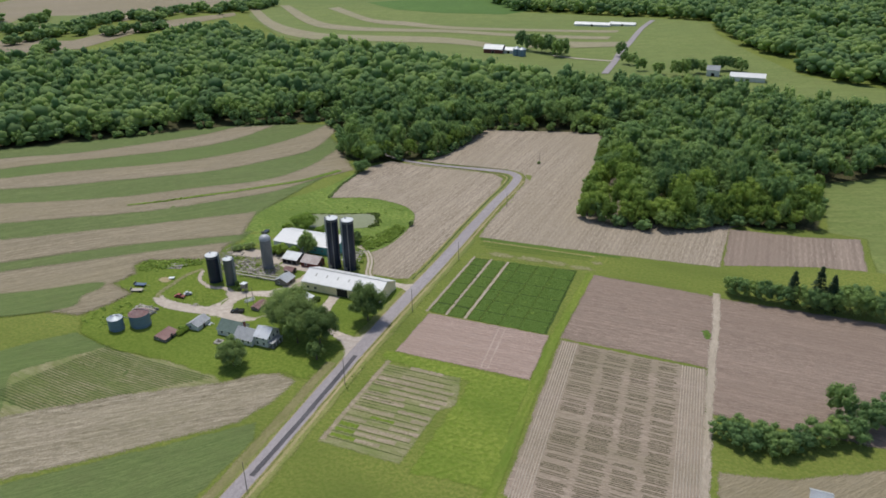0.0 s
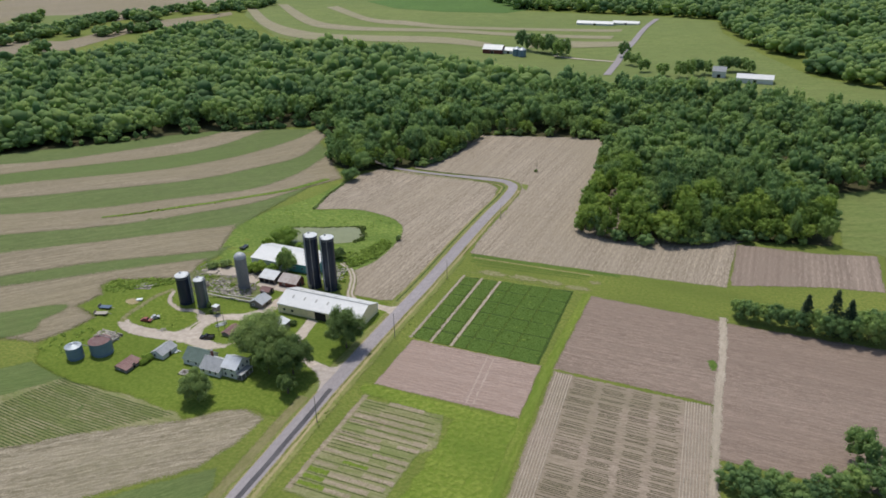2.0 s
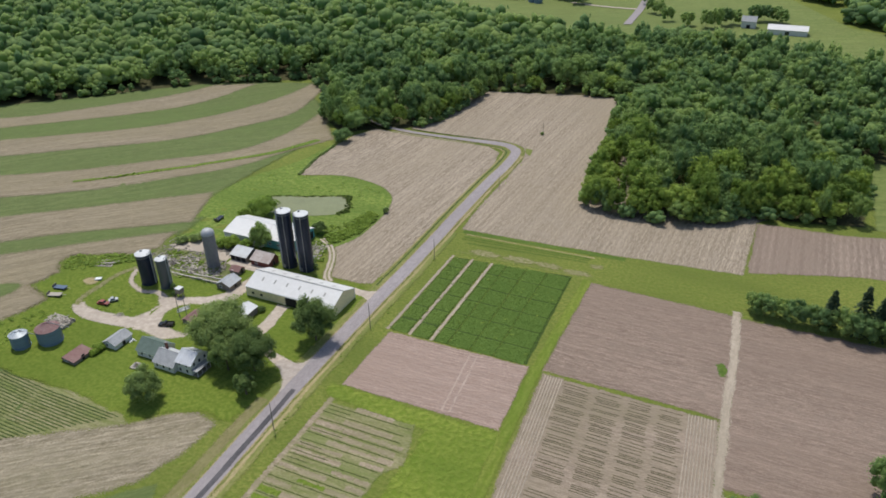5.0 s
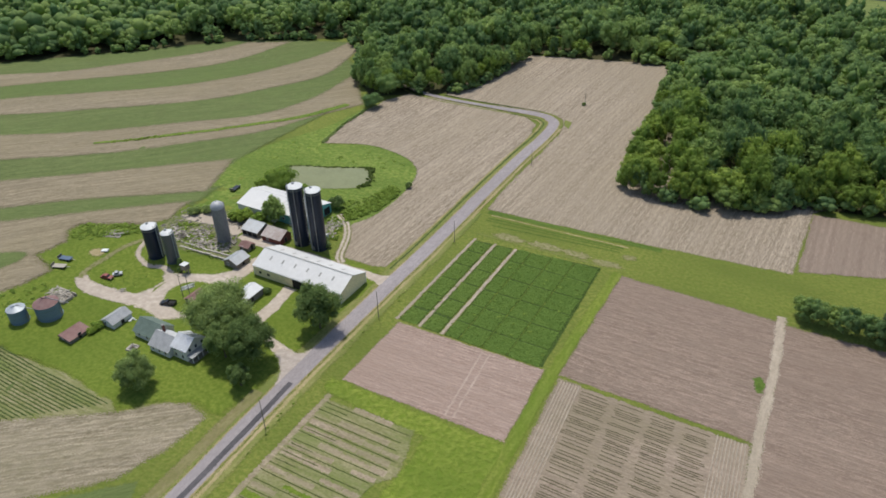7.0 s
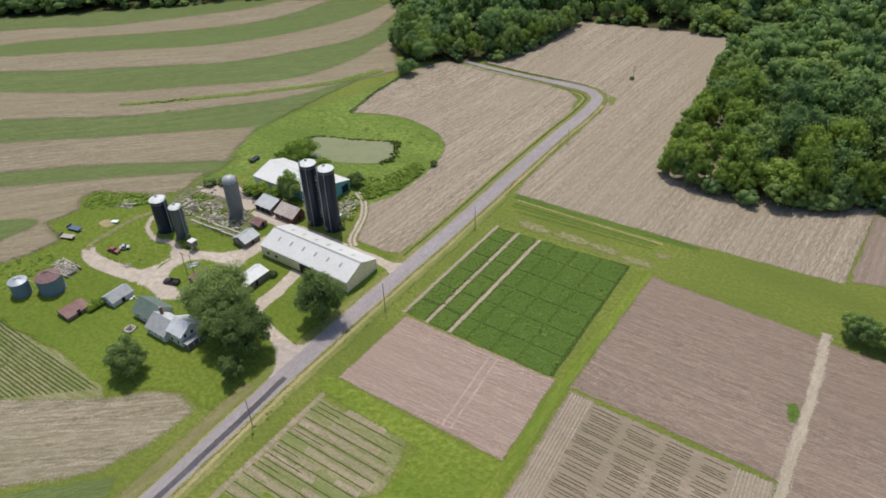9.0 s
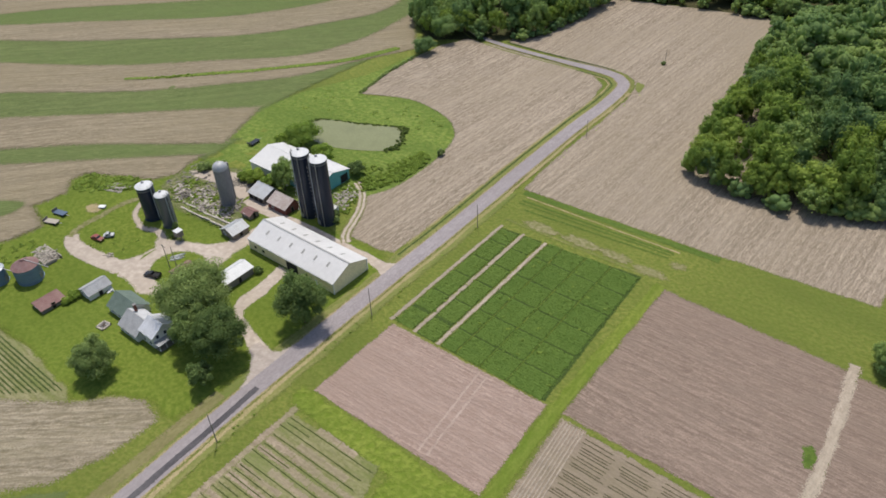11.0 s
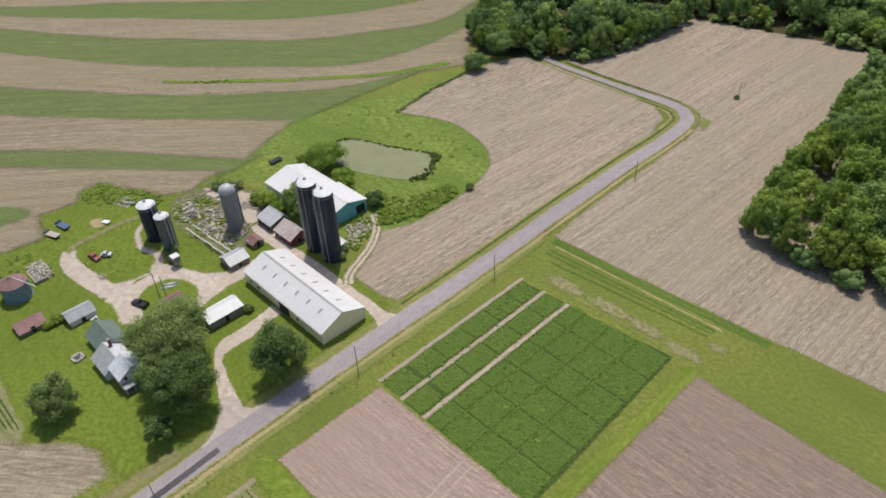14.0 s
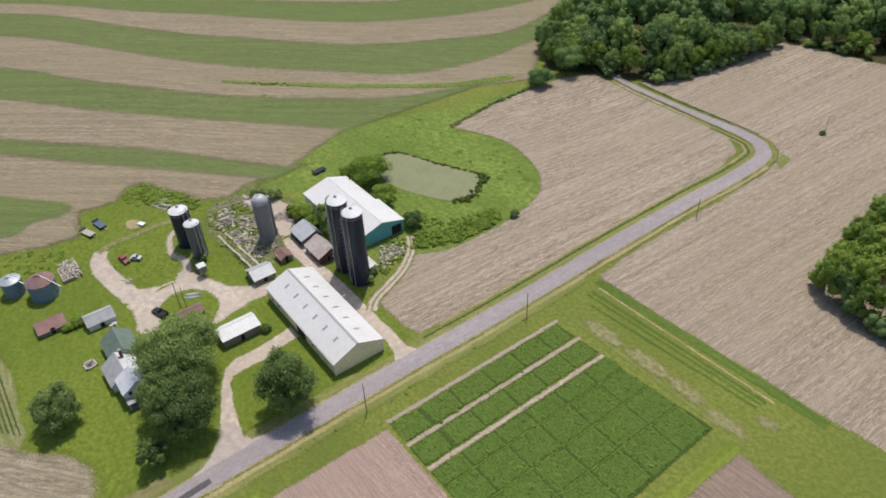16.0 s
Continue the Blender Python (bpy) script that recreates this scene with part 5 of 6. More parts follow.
def edge_tree(x, y, r, h, k, turn):
    """One tree of the wood's edge: the first of each kind is moved into place, later ones are copies."""
    m = Matrix.Translation((x, y, land(x, y))) @ Euler((0, 0, turn)).to_matrix().to_4x4() @ Matrix.Diagonal((r, r, h, 1))
    slot = WOOD_TREES[k % 10]
    if not slot[1]:
        slot[0].matrix_basis = m
        slot[1] = True
        return
    c = copy_thing(slot[0], Matrix.Identity(4))
    c.matrix_basis = m


def joined(name, items, protos, label, category, material, seed):
    rng = np.random.default_rng(seed)
    VV, FF, TT, count = [], [], [], 0
    for x, y, r, h in items:
        V, F = protos[rng.integers(0, len(protos))]
        a = rng.uniform(0, 6.28)
        R = np.array([[math.cos(a), -math.sin(a), 0], [math.sin(a), math.cos(a), 0], [0, 0, 1]])
        VV.append((V @ R.T) * np.array([r, r, h]) + np.array([x, y, land(x, y)]))
        FF.append(F + count)
        TT.append(np.full(len(V), rng.random(), dtype=np.float32))
        count += len(V)
    me = raw_mesh(name, np.concatenate(VV), np.concatenate(FF), material)
    me.attributes.new("tone", "FLOAT", "POINT").data.foreach_set("value", np.concatenate(TT))
    ob = new(name, me)
    return tagged(ob, label, category, kind="stuff")


rng = random.Random(77)
near, mid, far = [], [], []
for x, y in spots(WOOD_WEST, 11.6, 61) + spots(WOOD_EAST, 11.0, 62):
    r, h = 5.2 + 4.2 * rng.random(), rng.uniform(11, 24)
    east = x > 20 and y < 268
    gap = edge_gap(WOOD_EAST if east else WOOD_WEST, x, y)
    if gap < 9:
        h *= 0.78
        r = min(r, 3.2 + 0.45 * gap)
    d = math.hypot(x - 110, y + 120)
    if (east and y < 200) or (gap < 16 and -140 < x < 30 and y < 300):
        near.append((x, y, r, h))
    elif d < 520:
        mid.append((x, y, r * 1.06, h))
    elif rng.random() < 0.85:
        far.append((x, y, r * rng.uniform(1.1, 1.6), h * rng.uniform(0.85, 1.2)))
brush = []
for wood in (WOOD_WEST, WOOD_EAST):
    for (ax, ay), (bx, by) in zip(wood, wood[1:]):
        for k in range(int(math.hypot(bx - ax, by - ay) / 3.4)):
            u = (k + rng.random()) * 3.4 / max(math.hypot(bx - ax, by - ay), 1)
            x, y = ax + (bx - ax) * u + rng.gauss(0, 0.8), ay + (by - ay) * u + rng.gauss(0, 0.8)
            if -330 < x < 156 and rng.random() < 0.55 and 90 < y < 280 and math.hypot(x + 116, y - 188) > 20:
                brush.append((x, y, rng.uniform(2.2, 4.2), rng.uniform(3.0, 7.5)))
joined("edge_brush", brush, PROTO_FAR, "leafy undergrowth along the wood's edge", "undergrowth", LEAF, 74)
near.sort(key=lambda q: q[1])
for k, (x, y, r, h) in enumerate(near[:290]):
    rim = edge_gap(WOOD_EAST if x > 20 else WOOD_WEST, x, y) < (26 if x > 20 else 17)
    edge_tree(x, y, r, h, rng.randrange(6, 10) if rim and rng.random() < (0.65 if y < 180 else 0.25) else rng.randrange(6), rng.uniform(0, 6.28))
RIM = [(32, 252), (31, 222), (36, 190), (39, 150), (42, 121), (50, 115), (87, 117), (112, 135), (153, 143)]
for (ax, ay), (bx, by) in zip(RIM, RIM[1:]):
    span = math.hypot(bx - ax, by - ay)
    for k in range(max(1, int(span / 7.5))):
        u = (k + rng.uniform(0.2, 0.8)) / max(1, int(span / 7.5))
        x, y = ax + (bx - ax) * u - (by - ay) / span * 3.2, ay + (by - ay) * u + (bx - ax) / span * 3.2
        edge_tree(x, y, rng.uniform(3.8, 5.6), rng.uniform(8, 13.5), rng.randrange(6, 10) if rng.random() < 0.5 else rng.randrange(6), rng.uniform(0, 6.28))
SPUR = [(-134, 187), (-121, 178), (-99, 186), (-84, 195), (-73, 205), (-68, 226), (-64, 258)]
for (ax, ay), (bx, by) in zip(SPUR, SPUR[1:]):
    span = math.hypot(bx - ax, by - ay)
    for k in range(max(1, int(span / 6.4))):
        u = (k + rng.uniform(0.25, 0.75)) / max(1, int(span / 6.4))
        edge_tree(ax + (bx - ax) * u, ay + (by - ay) * u, rng.uniform(4.6, 6.2), rng.uniform(10.5, 14.5), rng.randrange(6, 10) if rng.random() < 0.5 else rng.randrange(6), rng.uniform(0, 6.28))
mid += near[290:]
joined("woodland", mid, PROTO_MID, "dense green broadleaf woodland", "woodland", LEAF, 71)
joined("far_woodland", far, PROTO_FAR, "dense green broadleaf woodland in the distance", "woodland", LEAF, 72)


# ---- distance ----
field("field_30", [(-760, 940), (-640, 760), (-470, 600), (-260, 505), (-100, 420), (30, 400), (176, 360), (240, 420), (215, 478), (152, 516), (106, 617), (61, 738), (47, 830), (-44, 888), (-237, 912),
      (-300, 1100), (-760, 1150)], FAR_GREEN, 0.3, "yellow-green pasture beyond the woods", rag=0, seed=50)
S1 = [(-691, 831), (-547, 677), (-440, 600), (-348, 599), (-243, 611), (-176, 598)]
S2 = [(-674, 835), (-549, 707), (-439, 641), (-353, 640), (-260, 652), (-186, 628)]
S3 = [(-672, 893), (-507, 718), (-423, 672), (-340, 679), (-263, 690), (-184, 683), (-60, 690)]
S4 = [(-655, 897), (-500, 742), (-421, 706), (-350, 704), (-271, 714), (-189, 705), (-60, 712)]
S5 = [(-565, 877), (-423, 753), (-349, 731), (-289, 719), (-213, 724), (-60, 745)]
S6 = [(-555, 896), (-430, 782), (-366, 768), (-299, 744), (-220, 744), (-60, 765)]
field("field_31", between(smooth_line(S1), smooth_line(S2)), FAR_STRIP, 0.6, "tan stubble strip in the distance", rag=0)
field("field_32", between(smooth_line(S3), smooth_line(S4)), FAR_STRIP, 0.6, "narrow tan strip in the distance", rag=0)
field("field_33", between(smooth_line(S5), smooth_line(S6)), FAR_STRIP, 0.6, "tan stubble strip in the distance", rag=0)
field("field_34", [(-539, 967), (-446, 891), (-353, 870), (-254, 880), (-230, 930), (-262, 1029), (-420, 1100)], FAR_CROP, 0.5, "dark green crop field on the far rise", rag=0)
field("field_35", [(-820, 462), (-719, 492), (-748, 642), (-723, 712), (-690, 790), (-664, 761), (-685, 565), (-658, 445), (-720, 386), (-1000, 290), (-1000, 390)], STRIP_TAN, 0.4,
      "tan stubble field in the distance", rag=0)
field("field_36", [(-1100, 520), (-860, 560), (-800, 660), (-780, 800), (-760, 940), (-900, 1100), (-1300, 900)], STRIP_TAN, 0.4, "pale fields in the distance", rag=0)
field("field_37", [(-870, 580), (-840, 640), (-900, 700), (-1010, 660), (-960, 590)], FAR_GREEN, 0.6, "green paddock in the distance", rag=0)
field("field_38", [(165, 735), (180, 800), (260, 805), (260, 728)], FAR_CROP, 0.4, "dark green crop field among the far woods", rag=0)
field("field_39", [(-138, 611), (-28, 641), (-31, 671), (-155, 661)], FAR_STRIP, 0.65, "pale tan strip beside the far farm", rag=0)
structure("far_road", ribbon(smooth_line([(-20, 480), (-23, 545), (-27, 590), (-29, 662), (-34, 775), (-32, 855)], 5), 7, 0.8), ASPHALT, "grey country road in the distance", "road")
structure("far_drive", ribbon(smooth_line([(-95, 570), (-83, 566), (-50, 554), (-22, 545)], 5), 4, 0.75), GRAVEL, "pale farm drive in the distance", "driveway")
structure("far_lane", ribbon(smooth_line([(-1000, 480), (-880, 540), (-830, 640), (-790, 760), (-700, 900)], 6), 6, 0.8), GRAVEL, "pale lane in the distance", "road")

FAR_WOOD = [(-245, 920), (-129, 915), (-44, 896), (50, 838), (66, 745), (112, 624), (142, 580), (156, 525), (178, 494), (215, 484), (330, 470), (400, 700), (400, 1230), (-330, 1300), (-420, 1150)]
FAR_CLEAR = [[(160, 728), (175, 808), (270, 812), (270, 720)], [(110, 960), (115, 1010), (180, 990), (175, 955)]]
farther = []
for x, y in spots(FAR_WOOD, 17, 81):
    if not any(inside(c, x, y) for c in FAR_CLEAR):
        farther.append((x, y, rng.uniform(8, 13.5), rng.uniform(13, 23)))
for x, y, n, w in ((-864, 524, 9, 20), (-770, 445, 3, 7), (-772, 476, 5, 10), (-784, 521, 10, 18), (-801, 586, 16, 26), (-817, 654, 14, 22), (-796, 692, 8, 15), (-683, 417, 5, 12), (-744, 533, 3, 7),
                   (-704, 544, 6, 14), (-684, 576, 4, 10), (-680, 604, 3, 8), (-754, 671, 8, 14), (-763, 771, 14, 28), (-711, 822, 22, 35), (-690, 870, 16, 30), (-930, 620, 8, 20), (-1000, 560, 8, 25)):
    for k in range(int(n * 1.5)):
        farther.append((x + rng.gauss(0, w * 0.5), y + rng.gauss(0, w * 0.7), rng.uniform(6, 11), rng.uniform(9, 17)))
joined("distant_woodland", farther, PROTO_FAR, "dark green woods and hedgerows in the distance", "woodland", LEAF, 73)

FAR_TREES = [(-127, 592), (-119, 590), (-112, 584), (-105, 588), (-101, 580), (-95, 585), (-89, 566), (-84, 572), (-140, 600), (-22, 572), (-10, 531), (-2, 525), (10, 497), (29, 482), (44, 480), (51, 482), (57, 494),
             (64, 500), (78, 516), (86, 520), (95, 522), (100, 516)]
for k, (x, y) in enumerate(FAR_TREES):
    edge_tree(x, y, rng.uniform(7, 9), rng.uniform(17, 23), k % 6, rng.uniform(0, 6.28)) if k < 9 else edge_tree(x, y, rng.uniform(5.4, 7.4), rng.uniform(11, 17), k % 6, rng.uniform(0, 6.28))


def far_building(name, x, y, dx, dy, eave, ridge, axis, wall, roof, label, category):
    t = thing(name, x, y, label, category)
    gable(t, -dx / 2, dx / 2, -dy / 2, dy / 2, eave, ridge, axis, wall, roof, over=0.4, rib=3)
    opening(t, "door", -1.5, -dy / 2, 0, 1.5, -dy / 2, 3, DARK, WHITE, "s")


far_building("barn", -163, 572, 22, 12, 5, 9, "x", RED_WALL, WHITE_STEEL, "distant red barn with a white roof", "barn")
far_building("shed", -146, 575, 16, 10, 4, 6.5, "x", WHITE_WALL, WHITE_STEEL, "distant white farm shed", "shed")
far_building("farmhouse", -99, 628, 10, 9, 5.5, 8.5, "x", WHITE_WALL, GREY_ROOF, "distant white farmhouse among trees", "house")
far_building("farmhouse", 76, 494, 11, 9, 5.8, 9, "x", WHITE_WALL, GREY_ROOF, "distant white farmhouse beside the wood", "house")
far_building("pole_barn", 106, 480, 29, 12, 4.2, 6.8, "x", WHITE_WALL, WHITE_STEEL, "distant white pole barn", "barn")
far_building("greenhouse", -103, 800, 48, 10, 2.6, 5.0, "x", WHITE_WALL, WHITE_STEEL, "long white sheet-covered greenhouse in the distance", "greenhouse")
far_building("greenhouse", -64, 808, 34, 9, 2.6, 4.8, "x", WHITE_WALL, WHITE_STEEL, "long white sheet-covered greenhouse in the distance", "greenhouse")
for k, (x, y) in enumerate(((-134, 563), (-127, 560))):
    grain_bin(x, y, 4.2, 7.5, 2.2, BIN_CAP, "distant grey-blue grain bin beside a barn")


# ---- crop rows ----
def row_strips(rows, width, height, seed, step=0.55, cards=0, card=0.2):
    """Bumpy leafy ridges along straight rows ((x0, y0), (x1, y1)), with loose leaves on them."""
    g = np.random.default_rng(seed)
    VV, FF, count = [], [], 0
    for (x0, y0), (x1, y1) in rows:
        n = max(3, int(math.hypot(x1 - x0, y1 - y0) / step) + 1)
        t = np.linspace(0, 1, n)
        d = np.array([x1 - x0, y1 - y0])
        d = d / np.linalg.norm(d)
        nx, ny = -d[1], d[0]
        cx, cy = x0 + (x1 - x0) * t + g.normal(0, width * 0.06, n) * nx, y0 + (y1 - y0) * t + g.normal(0, width * 0.06, n) * ny
        w = width / 2 * g.uniform(0.7, 1.2, n)
        hh = height * g.uniform(0.55, 1.2, n)
        z0 = np.array([rise(a, b, 0.19) for a, b in zip(cx, cy)])
        V = np.stack([np.stack([cx + nx * w, cy + ny * w, z0], 1), np.stack([cx + nx * w * 0.4, cy + ny * w * 0.4, z0 + hh], 1), np.stack([cx - nx * w * 0.4, cy - ny * w * 0.4, z0 + hh * 0.9], 1),
                      np.stack([cx - nx * w, cy - ny * w, z0], 1)], 1).reshape(-1, 3)
        i = np.arange(n - 1)[:, None] * 4 + count
        for k in range(3):
            FF.append(np.concatenate([i + np.array([k, k + 1, k + 5]), i + np.array([k, k + 5, k + 4])]))
        VV.append(V)
        count += len(V)
        m = int(cards * n * step)
        if m:
            j = g.integers(0, n, m)
            p = np.stack([cx[j] + g.normal(0, width * 0.3, m), cy[j] + g.normal(0, width * 0.3, m), z0[j] + hh[j] * g.uniform(0.7, 1.15, m)], 1)
            u = g.normal(size=(m, 3)) * np.array([1, 1, 0.3])
            v = np.cross(u, g.normal(size=(m, 3)) * 0.45 + np.array([0, 0, 1.0]))
            u *= card / np.linalg.norm(u, axis=1)[:, None]
            v *= card * 0.7 / np.linalg.norm(v, axis=1)[:, None]
            V = np.stack([p - u, p - v, p + u, p + v], 1).reshape(-1, 3)
            q = np.arange(m)[:, None] * 4 + count
            FF.append(np.concatenate([q + np.array([0, 1, 2]), q + np.array([0, 2, 3])]))
            VV.append(V)
            count += len(V)
    return np.concatenate(VV), np.concatenate(FF)


def crop(name, rows, width, height, material, label, seed, cards=0, card=0.2, step=0.55):
    V, F = row_strips(rows, width, height, seed, step, cards, card)
    return tagged(new(name, raw_mesh(name, V, F, material)), label, "crop", kind="stuff")


LEAF_HAY = leaf_mat("young_leaves", (0.095, 0.135, 0.038), (0.135, 0.175, 0.052), (0.165, 0.2, 0.062), 0.3)
cr = random.Random(9)
CROSS = (12.6, 21.6, 31.0, 40.4, 49.8)


def bean_rows(spans, y0, y1):
    """Rows along x with an empty row at each cross path."""
    out = []
    y = y0
    while y < y1:
        if all(abs(y - c) > 0.42 for c in CROSS):
            for a, b in spans:
                if y < y1 - 1 + (b - 26) * 0.06:
                    out.append(((a + cr.uniform(-.15, .15), y + cr.uniform(-.05, .05)), (b - (y - 5) * (0.03 if b > 56 else 0) + cr.uniform(-.15, .15), y + cr.uniform(-.05, .05))))
        y += 0.76
    return out


crop("bean_plants", bean_rows(((26.3, 30.3), (31.2, 38.1), (39.0, 46.0), (46.9, 56.4)), 5.2, 58.5), 1.05, 0.15, LEAF_BEAN, "deep green bean plants in close rows", 201, 12, 0.21)
for k, (x, y0, y1) in enumerate(((30.75, 5, 57.5), (38.55, 5, 58.2), (46.45, 5, 58.8))):
    structure("bean_gap_%d" % (k + 1), ribbon([(x, y0 + (y1 - y0) * i / 30) for i in range(31)], 0.36, 0.26, 0.06, 370 + k, 0.2), LANE, "thin grassy gap between bean sub-plots", "path", True)
crop("bean_plants", bean_rows(((10.2, 15.9), (18.2, 23.7)), 5.4, 57.8), 1.05, 0.16, LEAF_BEAN, "deep green bean plants in two narrow plots", 202, 12, 0.21)
STRAW_GREEN = leaf_mat("thin_seedlings", (0.12, 0.1, 0.06), (0.15, 0.125, 0.08), (0.11, 0.11, 0.05), 0.15)
STRAW = leaf_mat("pale_straw", (0.42, 0.345, 0.28), (0.5, 0.425, 0.35), (0.36, 0.3, 0.235), 0.2)
plots = []
y = 1.2
while y > -84:
    lean = (3.0 - y) * 0.075
    for a, b in ((70.0, 78.6), (80.2, 87.8), (89.4, 96.4), (98.0, 104.8)):
        if cr.random() < 0.86:
            o = cr.uniform(-0.12, 0.12)
            plots.append(((a + lean + cr.uniform(-.2, 1.0), y + o), (b + lean - cr.uniform(-.2, 1.2), y + o - 0.1)))
    y -= cr.choice((0.7, 0.7, 0.75, 1.25))
crop("seedling_rows", plots, 0.27, 0.1, STRAW_GREEN, "thin dark seedlings in short trial rows", 203, 3, 0.15)
long_rows = []
for x in [64.4 + 0.85 * k for k in range(7)] + [106.2 + 0.85 * k for k in range(9)]:
    long_rows.append(((x, 2.4), (x + (3.0 + 80) * 0.075, -80)))
crop("seedling_rows", long_rows, 0.34, 0.1, STRAW, "pale straw stubble in long border rows", 204, 2, 0.15)
west = []
y = -63.5
while y > -101:
    x1 = -40 - (abs(y + 63) * 1.15)
    x0 = -88 - 0.35 * abs(y + 64)
    if x1 - x0 > 3:
        west.append(((max(x0, -101), y), (x1, y)))
    y -= 1.05
crop("young_crop", west, 0.42, 0.12, LEAF_HAY, "young green crop in wide rows beside the lawn", 205, 3, 0.2)

# bare soil bands of the small garden plots
field("garden_grass", [(7.5, -26.6), (60.3, -26.3), (64.5, -78), (42, -80), (42, -33), (20, -32.2), (8.5, -31.5)], LIME, 0.18, "lush lime-green weedy grass", "grass", 0.8, 3, 60)
furrows, bands = [], []
BED = [(10.2, -31.5), (12.4, -34.0), (20, -33.6), (38, -32.6), (40.5, -40), (42, -47), (38.2, -52), (37.8, -60), (37.5, -78), (10.6, -78)]
field("garden_bed", BED, GARDEN, 0.22, "weedy garden bed of pale soil and thin grass", "soil", 0.3, 2.0, 61, 1.0)
for k in range(15):
    yy = -34.9 - 2.87 * k
    end = 38.3 + (1.2 if 2 < k < 6 else 0) - (0.8 if k > 6 else 0)
    furrows.append(((12.0 + cr.uniform(-.4, .8), yy), (end + cr.uniform(-1.5, 0.2), yy + cr.uniform(0, 0.6))))
    if k < 10 and cr.random() < 0.4:
        furrows.append(((12.6, yy + 1.4), (cr.uniform(18, 26), yy + 1.5)))
    a = 12.2 if k else 20
    while a < end - 3:
        b = min(a + cr.uniform(5, 9.5), end)
        pick = cr.random()
        m = max(3, int((b - a) / 0.8))
        if pick < 0.78:
            structure("soil_band_%d" % (len(bands) + 1) if pick < 0.72 else "grass_band_%d" % (len(bands) + 1),
                      ribbon([(a + (b - a) * i / m, yy + 1.35 + 0.015 * i) for i in range(m + 1)], cr.uniform(1.2, 2.0), 0.25, 0.2, 300 + len(bands), 0.7), SOIL_BAND if pick < 0.72 else LIME,
                      "pale bare soil of a garden plot" if pick < 0.72 else "weedy green garden plot", "soil" if pick < 0.72 else "grass", True)
            bands.append(a)
        a = b + 0.2
# Weed colour kept dark so the rows also draw the furrows' shadow lines.
FURROW = leaf_mat("furrow_weeds_and_shade", (0.07, 0.085, 0.028), (0.105, 0.13, 0.038), (0.16, 0.19, 0.05), 0.3)
crop("garden_rows", furrows, 0.28, 0.12, FURROW, "weeds in rows along bare soil bands, coloured dark for furrow shade", 206, 3, 0.18)
structure("soil_edge", ribbon([(10.9 + 0.01 * i, -32 - 1.5 * i) for i in range(31)], 1.7, 0.26, 0.2, 330, 0.8), SOIL_BAND, "pale bare soil edge of the garden plots", "soil", True)
# mown lines and worn spots on the grass strip
structure("lush_band", ribbon([(4.5 + 3 * i, 77.0 + 0.045 * 3 * i) for i in range(23)], 2.6, 0.19, 0.2, 339, 0.8), LUSH, "dark lush band of grass along the stubble", "grass", True)
for k, (x0, x1, y0, y1, w, m) in enumerate(((6.7, 59.7, 75.3, 76.5, 0.45, DRYGRASS), (6.5, 58.5, 72.9, 75.2, 0.9, LUSH), (6.4, 58.0, 71.0, 74.0, 0.5, LUSH), (10, 58, 68.6, 72.4, 0.5, LUSH),
                                            (8, 56, 61.0, 61.6, 0.9, VERGE))):
    structure("mown_line_%d" % (k + 1), ribbon([(x0 + (x1 - x0) * i / 26, y0 + (y1 - y0) * i / 26) for i in range(27)], w, 0.2, 0.15, 340 + k), m, "faint mown line in the grass strip", "grass", True)
for k, (x, y, w, hgt) in enumerate(((19.5, 63.4, 7.5, 2.4), (34, 64.2, 8, 2.5), (45, 64.4, 7, 2.2), (56, 63.4, 7, 2.0), (62, 70.6, 3.4, 1.6))):
    field("worn_spot_%d" % (k + 1), [(x + w * math.cos(a) * cr.uniform(.6, 1), y + hgt * math.sin(a) * cr.uniform(.6, 1)) for a in [i * math.pi / 8 for i in range(16)]], WORN, 0.22,
          "worn bare patch in the grass", "soil", 0.3, 1, 350 + k, 1.5)


# ---- eastern hedges ----
def conifer(x, y, h, r, seed):
    g = np.random.default_rng(seed)
    t = thing("spruce", x, y, "dark ragged spruce standing above a hedge", "tree", "spruces in the hedge")
    bm = bmesh.new()
    limb(bm, [Vector((0, 0, -0.3)), Vector((0, 0, h * 0.5)), Vector((0, 0, h * 0.97))], 0.22, 0.04, 6)
    part("trunk", bm, BARK, t)
    VV, FF, count = [], [], 0
    n = 700
    z = h * (0.1 + 0.88 * g.random(n) ** 0.85)
    rr = r * (1 - z / h) ** 0.8 * g.uniform(0.35, 1.1, n)
    a = g.uniform(0, 6.28, n)
    p = np.stack([rr * np.cos(a), rr * np.sin(a), z - 0.25 * rr], 1)
    out = np.stack([np.cos(a), np.sin(a), -0.35 + 0 * a], 1)
    side = np.stack([-np.sin(a), np.cos(a), g.normal(0, 0.3, n)], 1)
    s = g.uniform(0.35, 0.8, n)[:, None]
    V = np.stack([p - out * s * 1.2, p - side * s * 0.6, p + out * s, p + side * s * 0.6], 1).reshape(-1, 3)
    q = np.arange(n)[:, None] * 4
    ob = new("needles", raw_mesh("needles", V, np.concatenate([q + np.array([0, 1, 2]), q + np.array([0, 2, 3])]), LEAF_DARK))
    ob.parent = t


